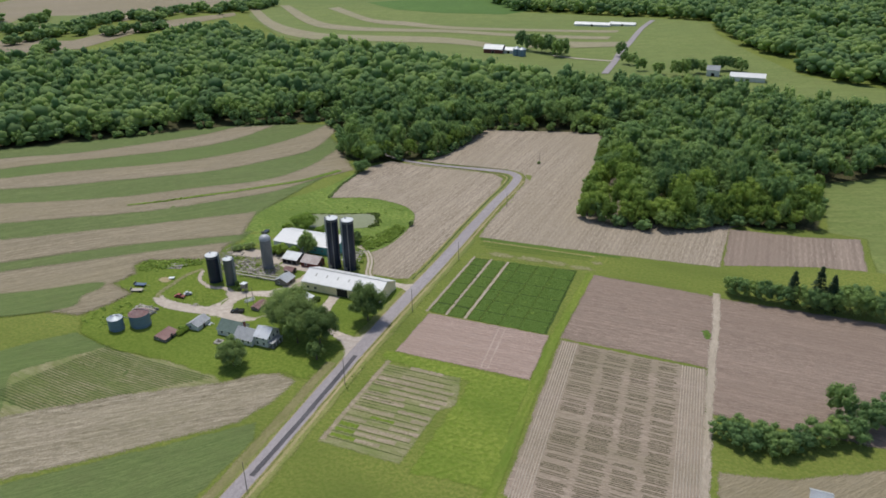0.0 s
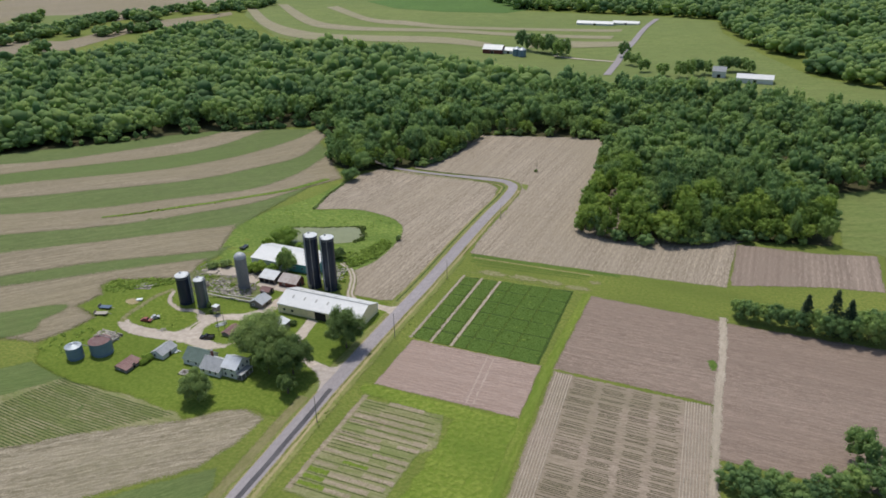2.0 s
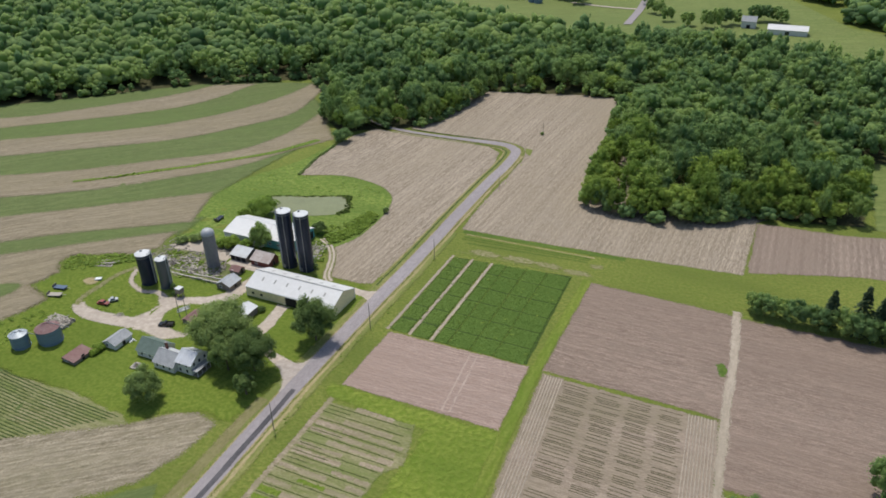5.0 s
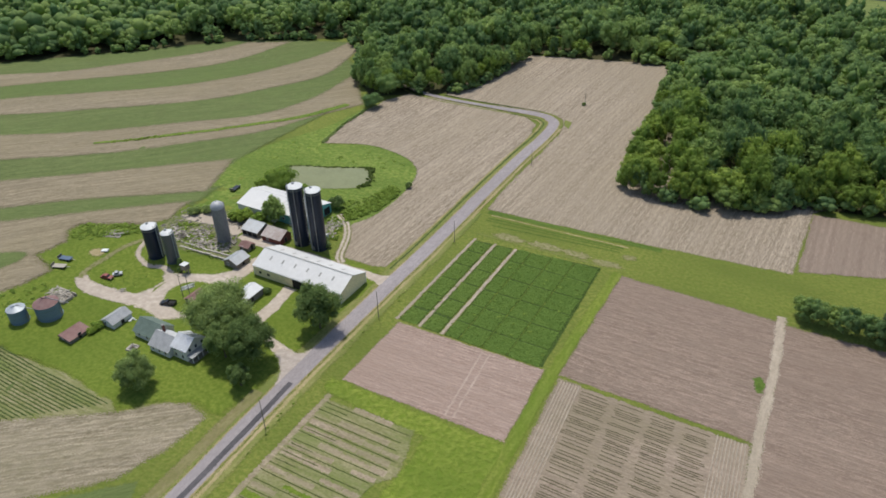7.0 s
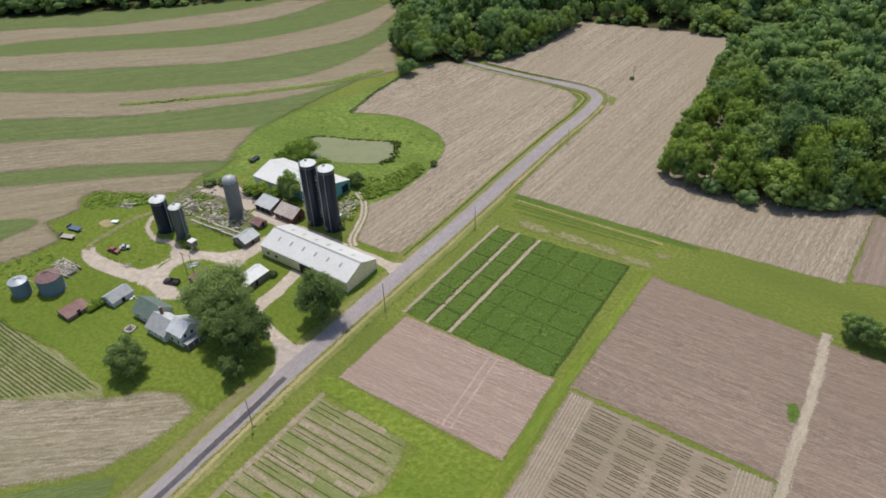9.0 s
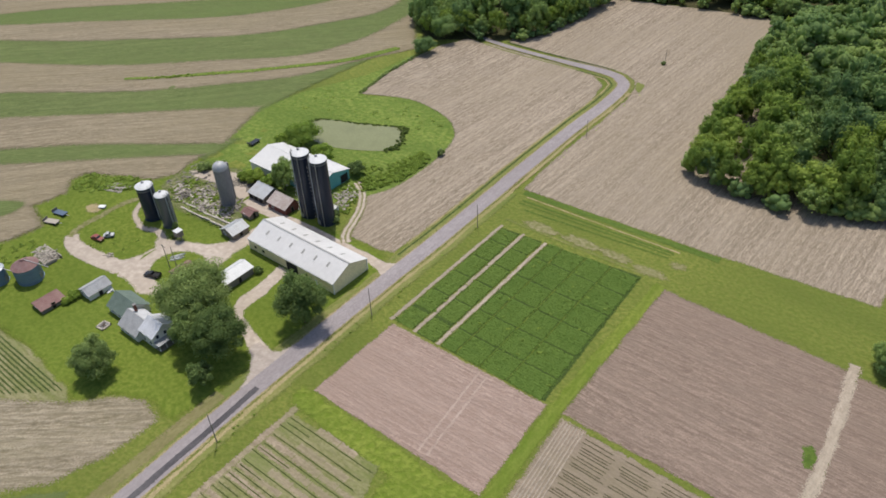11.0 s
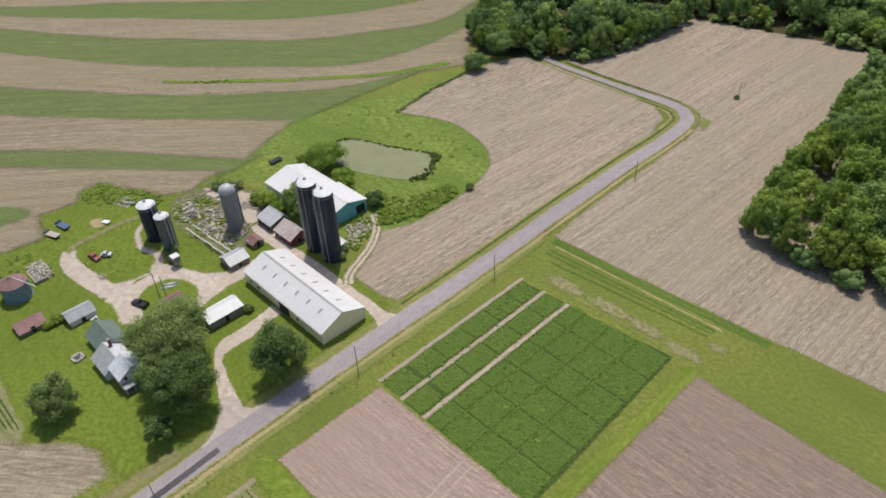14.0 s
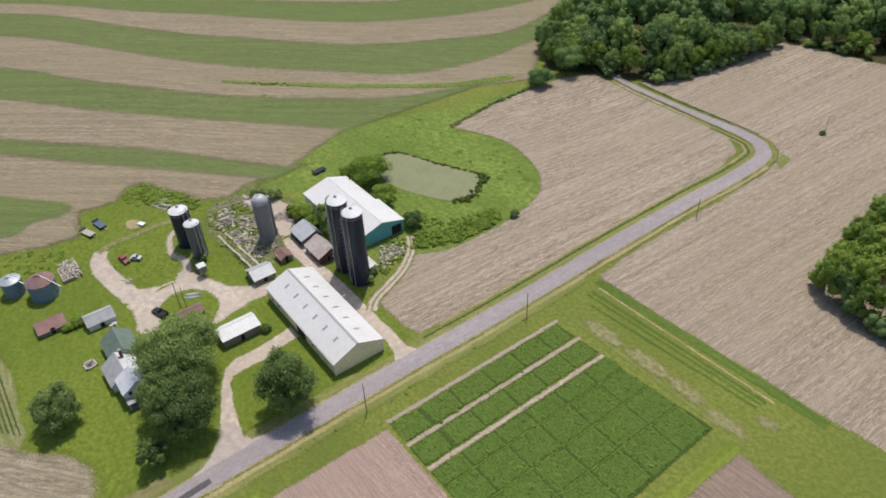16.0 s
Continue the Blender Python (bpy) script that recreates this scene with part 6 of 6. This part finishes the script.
for k, (x, y, h, r) in enumerate(((140, 62, 14.5, 3.8), (149, 63, 17.5, 5.0), (153.5, 61, 15.5, 4.4))):
    conifer(x, y, h, r, 700 + k)
for k, (x, y, h, r) in enumerate(((117.5, 62.5, 5.5, 3.2), (121, 61, 6, 3.6), (125.5, 61.5, 5.5, 3.4), (129.5, 60.5, 6.2, 3.8), (134, 61, 6, 3.8), (138.5, 59.5, 6.5, 3.8), (144, 60, 7, 4.2), (149, 58.5, 7, 4.2),
                                  (155, 59, 7.5, 4.5), (160.5, 59.5, 8, 4.6), (166, 60, 8, 4.6), (171.5, 60.5, 8, 4.8), (158, 64, 8, 4.4), (164, 65, 8, 4.6))):
    edge_tree(x, y, r * 1.15, h * 1.4, k % 6, k * 1.7)
for k, (x, y, h, r) in enumerate(((121.5, -32, 5, 3.6), (125.5, -29, 5.2, 3.6), (128, -34, 5.5, 4.2), (133, -30, 5.5, 4), (137, -33.5, 5.2, 3.8), (141.5, -29, 5.5, 4), (146, -25, 6, 4.2), (151, -22, 6, 4.2), (156, -20, 6.5, 4.4),
                                  (153, -10, 10.5, 4.4), (160, -14, 8, 4.6), (165, -8, 8, 4.8))):
    edge_tree(x, y, r * 1.15, h * 1.25, (k + 3) % 6, k * 2.1)
field("field_27", [(122, -48), (140, -44), (165, -30), (230, -20), (230, -120), (126, -120)], STRIP_TAN, 0.2, "pale dry field beyond the hedge", seed=70)
small_building("field_shed", 147, -50, 5, 4, 2.2, 3.4, "x", WHITE_WALL, TIN, "small pale shed beyond the hedge")


# ---- weeds ----
def weed_patch(name, poly, count, rmin, rmax, hmin, hmax, material, label, seed):
    r = random.Random(seed)
    x0, x1 = min(p[0] for p in poly), max(p[0] for p in poly)
    y0, y1 = min(p[1] for p in poly), max(p[1] for p in poly)
    items = []
    while len(items) < count:
        x, y = r.uniform(x0, x1), r.uniform(y0, y1)
        if inside(poly, x, y):
            items.append((x, y, r.uniform(rmin, rmax), r.uniform(hmin, hmax)))
    return joined(name, items, PROTO_WEED, label, "weeds", material, seed)


def weed_line(name, pts, count, spread, rmin, rmax, hmin, hmax, material, label, seed):
    r = random.Random(seed)
    items = []
    for _ in range(count):
        i = r.randrange(len(pts) - 1)
        k = r.random()
        x = pts[i][0] + (pts[i + 1][0] - pts[i][0]) * k + r.gauss(0, spread)
        y = pts[i][1] + (pts[i + 1][1] - pts[i][1]) * k + r.gauss(0, spread)
        items.append((x, y, r.uniform(rmin, rmax), r.uniform(hmin, hmax)))
    return joined(name, items, PROTO_WEED, label, "weeds", material, seed)


LEAF_REED = leaf_mat("reed_leaves", (0.1, 0.15, 0.035), (0.15, 0.205, 0.048), (0.2, 0.26, 0.06), 0.45)
PROTO_WEED = [crown_mesh(np.random.default_rng(900 + k), 1, 1, 0.45, 0.4, 3, 1, 24, 0.3, low=0, spread=0.5, lobe=(0.4, 0.6)) for k in range(4)]
structure("grass_ditch", ribbon(smooth_line([(-190, 50), (-169, 70), (-151, 88), (-137, 107), (-126, 124), (-117, 152)], 8), lambda t: 2.4 + 2.2 * t, 0.36, 0.4, 47, 0.8), WEEDS, "grassy ditch line through the stubble strip", "grass", True)
weed_line("ditch_weeds", smooth_line([(-184, 55), (-169, 70), (-151, 88), (-137, 107), (-126, 124), (-117, 152)], 6), 220, 0.7, 0.5, 1.1, 0.3, 0.6, LEAF_WEED, "weedy green ditch line through the stubble strip", 401)
weed_line("fence_weeds", [(-94, 101.7), (-97.5, 114), (-101, 127), (-103.5, 150)], 110, 0.35, 0.5, 1.1, 0.6, 1.3, LEAF_YARD, "dark weedy fence line at the field edge", 402)
weed_line("pond_reeds", POND_LINE[3:26], 170, 0.3, 0.3, 0.6, 0.4, 0.9, LEAF_REED, "dark reeds along the pond's far bank", 403)
weed_line("pond_reeds", POND_LINE[24:40], 90, 0.8, 0.4, 1.1, 0.5, 1.2, LEAF_REED, "tall rank reeds at the narrow end of the pond", 415)
weed_patch("bank_weeds", [(-60, 55), (-47, 62), (-40, 78), (-38, 70), (-40, 58), (-46, 50)], 70, 0.6, 1.6, 0.2, 0.5, LEAF_WEED, "tall tangled weeds below the pond", 416)
weed_patch("tall_weeds", [(-47, 51), (-41, 60), (-41, 70), (-41, 78), (-35.5, 76.5), (-34, 70), (-34.5, 58), (-38.5, 49), (-40, 46)], 300, 0.6, 1.5, 0.4, 1.1, LEAF_WEED, "lush weeds between the barn and the stubble", 404)
weed_patch("yard_weeds", [(-118, -14), (-124, -9), (-122, -5), (-112, 0), (-104, 5), (-98, 4), (-104, -4), (-110, -10)], 130, 0.8, 1.8, 0.3, 0.8, LEAF_WEED, "rank green weeds at the edge of the farmyard", 405)
weed_patch("barn_weeds", [(-49, 43), (-47, 48), (-41, 44.5), (-37, 38), (-35, 33), (-39, 33), (-43, 36)], 90, 0.4, 1.0, 0.3, 0.7, LEAF_WEED, "weeds growing through rubble beside the barn", 417)
weed_patch("island_weeds", [(-90, -29), (-94, -23), (-89, -13), (-80, -13), (-76, -18), (-77, -24), (-81, -28)], 60, 0.5, 1.3, 0.14, 0.3, LEAF_WEED, "rough green weeds on the gravel island", 406)
weed_patch("scrap_weeds", [(-93, 3), (-95, 14), (-84, 20), (-74, 11), (-60, 9), (-62, 4), (-75, 2)], 260, 0.4, 1.1, 0.3, 0.8, LEAF_WEED, "rough weeds among the scrap", 407)
weed_patch("meadow_weeds", [(-100, 70), (-108, 90), (-104, 118), (-96, 100), (-74, 106), (-55, 103), (-44, 97), (-40, 86), (-48, 88), (-58, 93), (-78, 87), (-93, 80)], 30, 0.6, 1.5, 0.12, 0.25, LEAF_WEED, "coarse grass tussocks round the pond", 408)
weed_line("roadside_weeds", [(4.2, -60), (3.6, 0), (3, 50), (2.2, 122), (1.0, 170)], 36, 0.9, 0.25, 0.5, 0.15, 0.4, LEAF_WEED, "weeds along the road verge", 409)
weed_patch("bin_weeds", [(-108, -55), (-110, -45), (-103, -36), (-97, -38), (-98, -50), (-100, -58)], 80, 0.5, 1.2, 0.2, 0.5, LEAF_WEED, "rough weeds behind the grain bins", 410)


weed_patch("bean_weeds", [(27, 6), (27, 57), (55, 59), (56, 6)], 34, 0.4, 1.1, 0.3, 0.5, LEAF_LIME, "pale weeds standing above the beans", 411)
weed_patch("strip_weeds", [(10, 6), (10, 56), (23, 56), (23, 6)], 22, 0.35, 0.8, 0.3, 0.5, LEAF_LIME, "pale weeds standing above the narrow bean plots", 412)


# ---- poles ----
def utility_pole(x, y, h, label, arm=True):
    t = thing("utility_pole", x, y, label, "utility pole", "utility poles")
    smoothed(part("post", lathe([(0.13, -0.5), (0.11, h * 0.5), (0.085, h)], 10), WOOD, t))
    if arm:
        a = part("crossarm", boxed(-1.1, -0.06, h - 0.7, 1.1, 0.06, h - 0.55), WOOD, t)
        for q in (-1.0, -0.4, 0.4, 1.0):
            part("insulator", lathe([(0.05, h - 0.55), (0.07, h - 0.45), (0.03, h - 0.35)], 8, q, 0), STEEL, a)


for x, y, h in ((3.4, -103, 10), (3.6, -50, 10), (3.7, 2.5, 10), (3.4, 52, 9), (2.6, 122, 7.5)):
    utility_pole(x, y, h, "slim bare wooden utility pole beside the road", False)
utility_pole(-2.0, 199.5, 7.0, "thin post standing in the stubble", False)
utility_pole(-59.6, -18.1, 9.0, "wooden utility pole in the farmyard")
utility_pole(-57.4, -17.0, 8.5, "leaning wooden service pole in the farmyard", False)


# ---- vehicles and loose things ----
def wheel(parent, x, y, r, w):
    ob = part("tyre", lathe([(r * 0.55, -w / 2), (r * 0.95, -w / 2), (r, -w / 4), (r, w / 4), (r * 0.95, w / 2), (r * 0.55, w / 2)], 16), RUBBER, parent)
    ob.matrix_basis = pose(x, y, r, 90, 0, 0)
    rim = part("rim", lathe([(r * 0.55, -w * 0.35), (r * 0.5, w * 0.35)], 12), STEEL, ob)
    return rim


def vehicle(name, x, y, turn, length, width, paint, label, category, pickup=False, boxy=1.0):
    t = thing(name, x, y, label, category, turn=turn)
    L, W = length / 2, width / 2
    prof = [(-L, 0.35), (L, 0.35), (L, 0.75), (L * 0.92, 0.9), (L * 0.4, 1.0), (-L, 1.0)]
    bm = prism(prof, -W, W, "y")
    bmesh.ops.bevel(bm, geom=bm.edges[:], offset=0.06, segments=1, affect="EDGES")
    part("body", bm, paint, t)
    c0, c1 = (-0.1 * L, 0.42 * L) if pickup else (-0.7 * L, 0.4 * L)
    cab = prism([(c0, 1.0), (c1, 1.0), (c1 - 0.45, 1.62), (c0 + (0.1 if pickup else 0.5), 1.62)], -W * 0.88, W * 0.88, "y")
    bmesh.ops.bevel(cab, geom=cab.edges[:], offset=0.05, segments=1, affect="EDGES")
    cb = part("cabin", cab, paint, t)
    part("windscreen", boxed(-0.02, -W * 0.75, -0.28, 0.02, W * 0.75, 0.25, m=pose(c1 - 0.2, 0, 1.32, 0, -36, 0)), GLASS, cb)
    for sgn in (-1, 1):
        part("side_window", boxed(c0 + 0.5, sgn * W * 0.88 - 0.02, 1.12, c1 - 0.5, sgn * W * 0.88 + 0.02, 1.5), GLASS, cb)
        part("headlight", boxed(L - 0.04, sgn * W * 0.7 - 0.15, 0.62, L + 0.02, sgn * W * 0.7 + 0.15, 0.78), WHITE, t)
    if pickup:
        part("bed", boxed(-L + 0.15, -W * 0.82, 1.0, c0 - 0.15, W * 0.82, 1.02), DARK, t)
        for sgn in (-1, 1):
            part("bed_side", boxed(-L, sgn * W * 0.93 - 0.05, 1.0, c0, sgn * W * 0.93 + 0.05, 1.3), paint, t)
        part("tailgate", boxed(-L, -W * 0.9, 1.0, -L + 0.08, W * 0.9, 1.3), paint, t)
    for q in (-0.62, 0.62):
        for sgn in (-1, 1):
            wheel(t, q * L, sgn * (W - 0.1), 0.36, 0.24)


vehicle("pickup_truck", -60.6, -23.4, 200, 5.3, 1.95, BLACK_PAINT, "black pickup truck parked on the gravel yard", "truck", True)
vehicle("car", -88.8, -23.9, 12, 4.3, 1.75, RED_PAINT, "faded red car standing in the weeds", "car")
vehicle("car", -87.4, -20.8, 50, 3.2, 1.7, TIN, "derelict pale car body standing in the weeds", "car")


def boat(x, y, turn):
    t = thing("canoe", x, y, "upturned white boat lying on the lawn island", "boat", "boats on the lawn island", turn)
    bm = bmesh.new()
    n, m = 12, 7
    rows = []
    for i in range(n):
        u = -1 + 2 * i / (n - 1)
        w = 0.55 * (1 - abs(u) ** 2.4) + 0.02
        rows.append([bm.verts.new((2.4 * u, w * math.cos(math.pi * k / (m - 1)), 0.05 + 0.5 * (1 - 0.4 * abs(u) ** 2) * math.sin(math.pi * k / (m - 1)))) for k in range(m)])
    for a, b in zip(rows, rows[1:]):
        for k in range(m - 1):
            bm.faces.new((a[k], b[k], b[k + 1], a[k + 1]))
    bmesh.ops.solidify(bm, geom=bm.faces[:], thickness=0.04)
    smoothed(part("hull", bm, WHITE, t))
    part("keel", boxed(-2.0, -0.03, 0.5, 2.0, 0.03, 0.6), WHITE, t)


boat(-62.6, -13.2, 62)
boat(-61.6, -14.2, 60)


def wagon(x, y, turn, deck, label):
    t = thing("farm_wagon", x, y, label, "wagon", turn=turn)
    part("deck", boxed(-2.4, -1.1, 0.75, 2.4, 1.1, 0.9, bevel=0.02), deck, t)
    part("frame_beam", boxed(-2.2, -0.12, 0.5, 2.2, 0.12, 0.75), STEEL, t)
    part("drawbar", boxed(2.2, -0.06, 0.5, 4.0, 0.06, 0.62), STEEL, t)
    part("end_rack", boxed(-2.4, -1.1, 0.9, -2.3, 1.1, 1.7), WOOD, t)
    for q in (-1.5, 1.5):
        for sgn in (-1, 1):
            wheel(t, q, sgn * 1.0, 0.38, 0.22)


wagon(-106.5, -28.7, 22, PALE_WOOD, "flat hay wagon with a pale deck on the grass")
wagon(-108.6, -24.6, 14, BLUE_PAINT, "faded blue farm implement on the grass")
wagon(-96.5, 45.8, 98, BLACK_PAINT, "dark farm implement in the weeds behind the barn")


def plank_heap(x, y, w, d, n, label, seed, turn=0, material=None, layers=0.1):
    r = random.Random(seed)
    t = thing("timber_heap", x, y, label, "scrap heap", "scrap heaps", turn)
    for i in range(n):
        l, ww = r.choice((r.uniform(0.7, 2.2), r.uniform(1.5, 3.8))), r.uniform(0.1, 0.45)
        m = pose(r.uniform(-w, w) / 2, r.uniform(-d, d) / 2, 0.05 + layers * (i % 5), r.uniform(-6, 6), r.uniform(-6, 6), r.gauss(0, 28) + (90 if r.random() < 0.35 else 0))
        part("plank", boxed(-l / 2, -ww / 2, 0, l / 2, ww / 2, r.uniform(0.05, 0.22), m=m), material or r.choice((PALE_WOOD, PALE_WOOD, WOOD, WOOD, RUBBLE)), t)


plank_heap(-94.0, -38.2, 8.0, 3.8, 60, "heap of pale timber and scrap on a bare slab", 801)
plank_heap(-89.5, 8.3, 6, 4.5, 60, "heap of grey scrap among weeds", 802, material=WOOD)
plank_heap(-78.5, 7.5, 7, 4, 60, "scattered pale timber among weeds", 803)
plank_heap(-84.0, 13.5, 8, 5, 50, "scattered broken timber beside the stave silo", 804)
plank_heap(-68.5, 8.5, 6, 3, 40, "scattered pale timber beside the outbuilding", 805)
plank_heap(-81.0, 24.4, 4, 3, 16, "dark scrap heap beside the lane", 806, material=WOOD)
plank_heap(-43.6, 41.5, 6.4, 8, 38, "pale rubble and timber beside the barn", 807)
plank_heap(-107.6, -5.4, 4.5, 3, 16, "grey scrap heap in the weeds", 808, material=RUBBLE)
plank_heap(-98.5, 21.5, 5, 5, 18, "old farm scrap at the yard's edge", 809, material=WOOD)
plank_heap(-65.0, -35.0, 2.0, 1.5, 7, "white odds and ends beside the garage", 810, material=WHITE)
plank_heap(-79.5, -25.8, 7, 1.2, 12, "pale rubble along the island's edge", 811, 20, RUBBLE)
plank_heap(-67.5, 12.2, 3, 3, 10, "broken boards at the silo foot", 812, material=WOOD)


def foundation():
    t = thing("foundation", -94.0, -38.3, "broken pale concrete foundation full of scrap", "foundation")
    for k, q in enumerate(((-5, -2.7, 5, -2.4), (-5, 2.4, 1.5, 2.7), (2.6, 2.4, 5, 2.7), (-5, -2.4, -4.7, 2.4), (4.7, -2.4, 5, 0.9))):
        part("wall_stub", boxed(q[0], q[1], -0.3, q[2], q[3], 0.45 + 0.12 * (k % 3)), RUBBLE, t)


foundation()


def fire_pit(x, y):
    t = thing("fire_pit", x, y, "square timber-edged fire pit on the lawn", "fire pit", turn=8)
    for k in range(4):
        part("edge_timber", boxed(-1.5, -1.5, 0, 1.5, -1.1, 0.3, m=pose(0, 0, 0.15, 0, 0, 90 * k)), PALE_WOOD, t)
    part("ash_bed", boxed(-1.1, -1.1, 0.02, 1.1, 1.1, 0.24), CONCRETE, t)
    for k in range(3):
        part("log", lathe([(0.13, -0.8), (0.13, 0.8)], 8), BARK, t).matrix_basis = pose(0.25 * k - 0.25, 0.1 * k, 0.4, 90, 0, 40 * k)


fire_pit(-53.2, -44.2)


def feed_bunk():
    t = thing("feed_bunk", -76, 4.6, "long pale concrete feed bunk broken into sections", "feed bunk", turn=4.0)
    for k in range(11):
        for y in (-1.15, 1.15):
            j = cr.uniform(-0.25, 0.25)
            part("bunk_wall", boxed(-16 + 2.9 * k, y + j - 0.3, -0.2, -16 + 2.9 * k + 2.75, y + j + 0.3, 0.8 - 0.3 * cr.random()), BUNK, t)
    part("bunk_floor", boxed(-16, -0.9, -0.1, 15.5, 0.9, 0.3), SCRAP_GROUND, t, "weedy dirt filling the bunk")


feed_bunk()
field("dirt_mound", [(-103.3 + 2.6 * math.cos(a), -16.2 + 2.0 * math.sin(a)) for a in [i * math.pi / 6 for i in range(12)]], DRYGRASS, 0.3, "low bare earth mound in the grass", "soil", 0.3, 1, 71)
part("tank_shell", boxed(-1.2, -0.8, 0.3, 1.2, 0.8, 0.75, bevel=0.1), WHITE, thing("white_tank", -101.6, -14.0, "white plastic tank lying in the grass", "tank", turn=30), "")
field("bend_wedge", [(-3.6, 176.3), (0.4, 175.0), (2.3, 166.0), (-1.2, 169.5)], VERGE, 0.22, "rough grass wedge at the road bend", "grass", 0.3, 1.5, 72, 0.6)


def rubble_scatter(name, poly, count, material, label, seed, smin=0.12, smax=0.55):
    """Small broken chunks strewn on the ground, one joined heap."""
    r = random.Random(seed)
    x0, x1 = min(p[0] for p in poly), max(p[0] for p in poly)
    y0, y1 = min(p[1] for p in poly), max(p[1] for p in poly)
    VV, FF, n = [], [], 0
    cube = np.array([(x, y, z) for x in (-1, 1) for y in (-1, 1) for z in (-1, 1)], float)
    tri = np.array([(0, 1, 3), (0, 3, 2), (4, 6, 7), (4, 7, 5), (0, 4, 5), (0, 5, 1), (2, 3, 7), (2, 7, 6), (0, 2, 6), (0, 6, 4), (1, 5, 7), (1, 7, 3)])
    while n < count:
        x, y = r.uniform(x0, x1), r.uniform(y0, y1)
        if not inside(poly, x, y):
            continue
        m = np.array(Euler((r.uniform(-.3, .3), r.uniform(-.3, .3), r.uniform(0, 3.1))).to_matrix())
        v = cube * np.array([r.uniform(smin, smax), r.uniform(smin, smax) * 0.6, r.uniform(0.06, 0.22)]) * (1 + np.array([[r.uniform(-.25, .25)] for _ in range(8)]))
        VV.append(v @ m.T + np.array([x, y, land(x, y) + 0.22]))
        FF.append(tri + 8 * n)
        n += 1
    me = raw_mesh(name, np.concatenate(VV), np.concatenate(FF), material)
    me.polygons.foreach_set("use_smooth", [False] * len(me.polygons))
    return tagged(new(name, me), label, "rubble", kind="stuff")


rubble_scatter("rubble", [(-93, 4), (-95, 12), (-86, 14), (-76, 12), (-66, 9), (-63, 5), (-75, 6.5), (-88, 3.5)], 110, RUBBLE, "pale broken rubble strewn among weeds", 901, 0.2, 0.95)
rubble_scatter("rubble", [(-98, 8), (-99, 17), (-93, 22), (-84, 18), (-76, 17), (-77, 9), (-88, 5)], 90, WOOD, "dark broken boards strewn among weeds", 906, 0.15, 0.9)
rubble_scatter("rubble", [(-76, 10), (-78, 18), (-70, 19), (-66, 13), (-68, 9)], 110, WOOD, "dark scrap strewn round the stave silo", 907, 0.15, 0.8)
rubble_scatter("rubble", [(-78, 26), (-76, 30), (-70, 27), (-71, 22), (-75, 23)], 70, WOOD, "rusty scrap strewn beside the open shed", 908, 0.2, 0.9)
rubble_scatter("rubble", [(-47, 36), (-46, 44), (-40, 42), (-37.5, 34)], 80, RUBBLE, "pale rubble strewn beside the barn", 902)
rubble_scatter("rubble", [(-86, 19), (-78, 26), (-76, 24), (-83, 17)], 120, WOOD, "dark scrap strewn beside the lane", 903)
rubble_scatter("rubble", [(-98.5, -40.5), (-98.5, -36), (-89.5, -36), (-89.5, -40.5)], 160, RUBBLE, "pale rubble inside the broken foundation", 904)
rubble_scatter("rubble", [(-112, -9), (-110, -3), (-104, -1), (-104, -6)], 90, RUBBLE, "grey rubble in the weeds", 905)
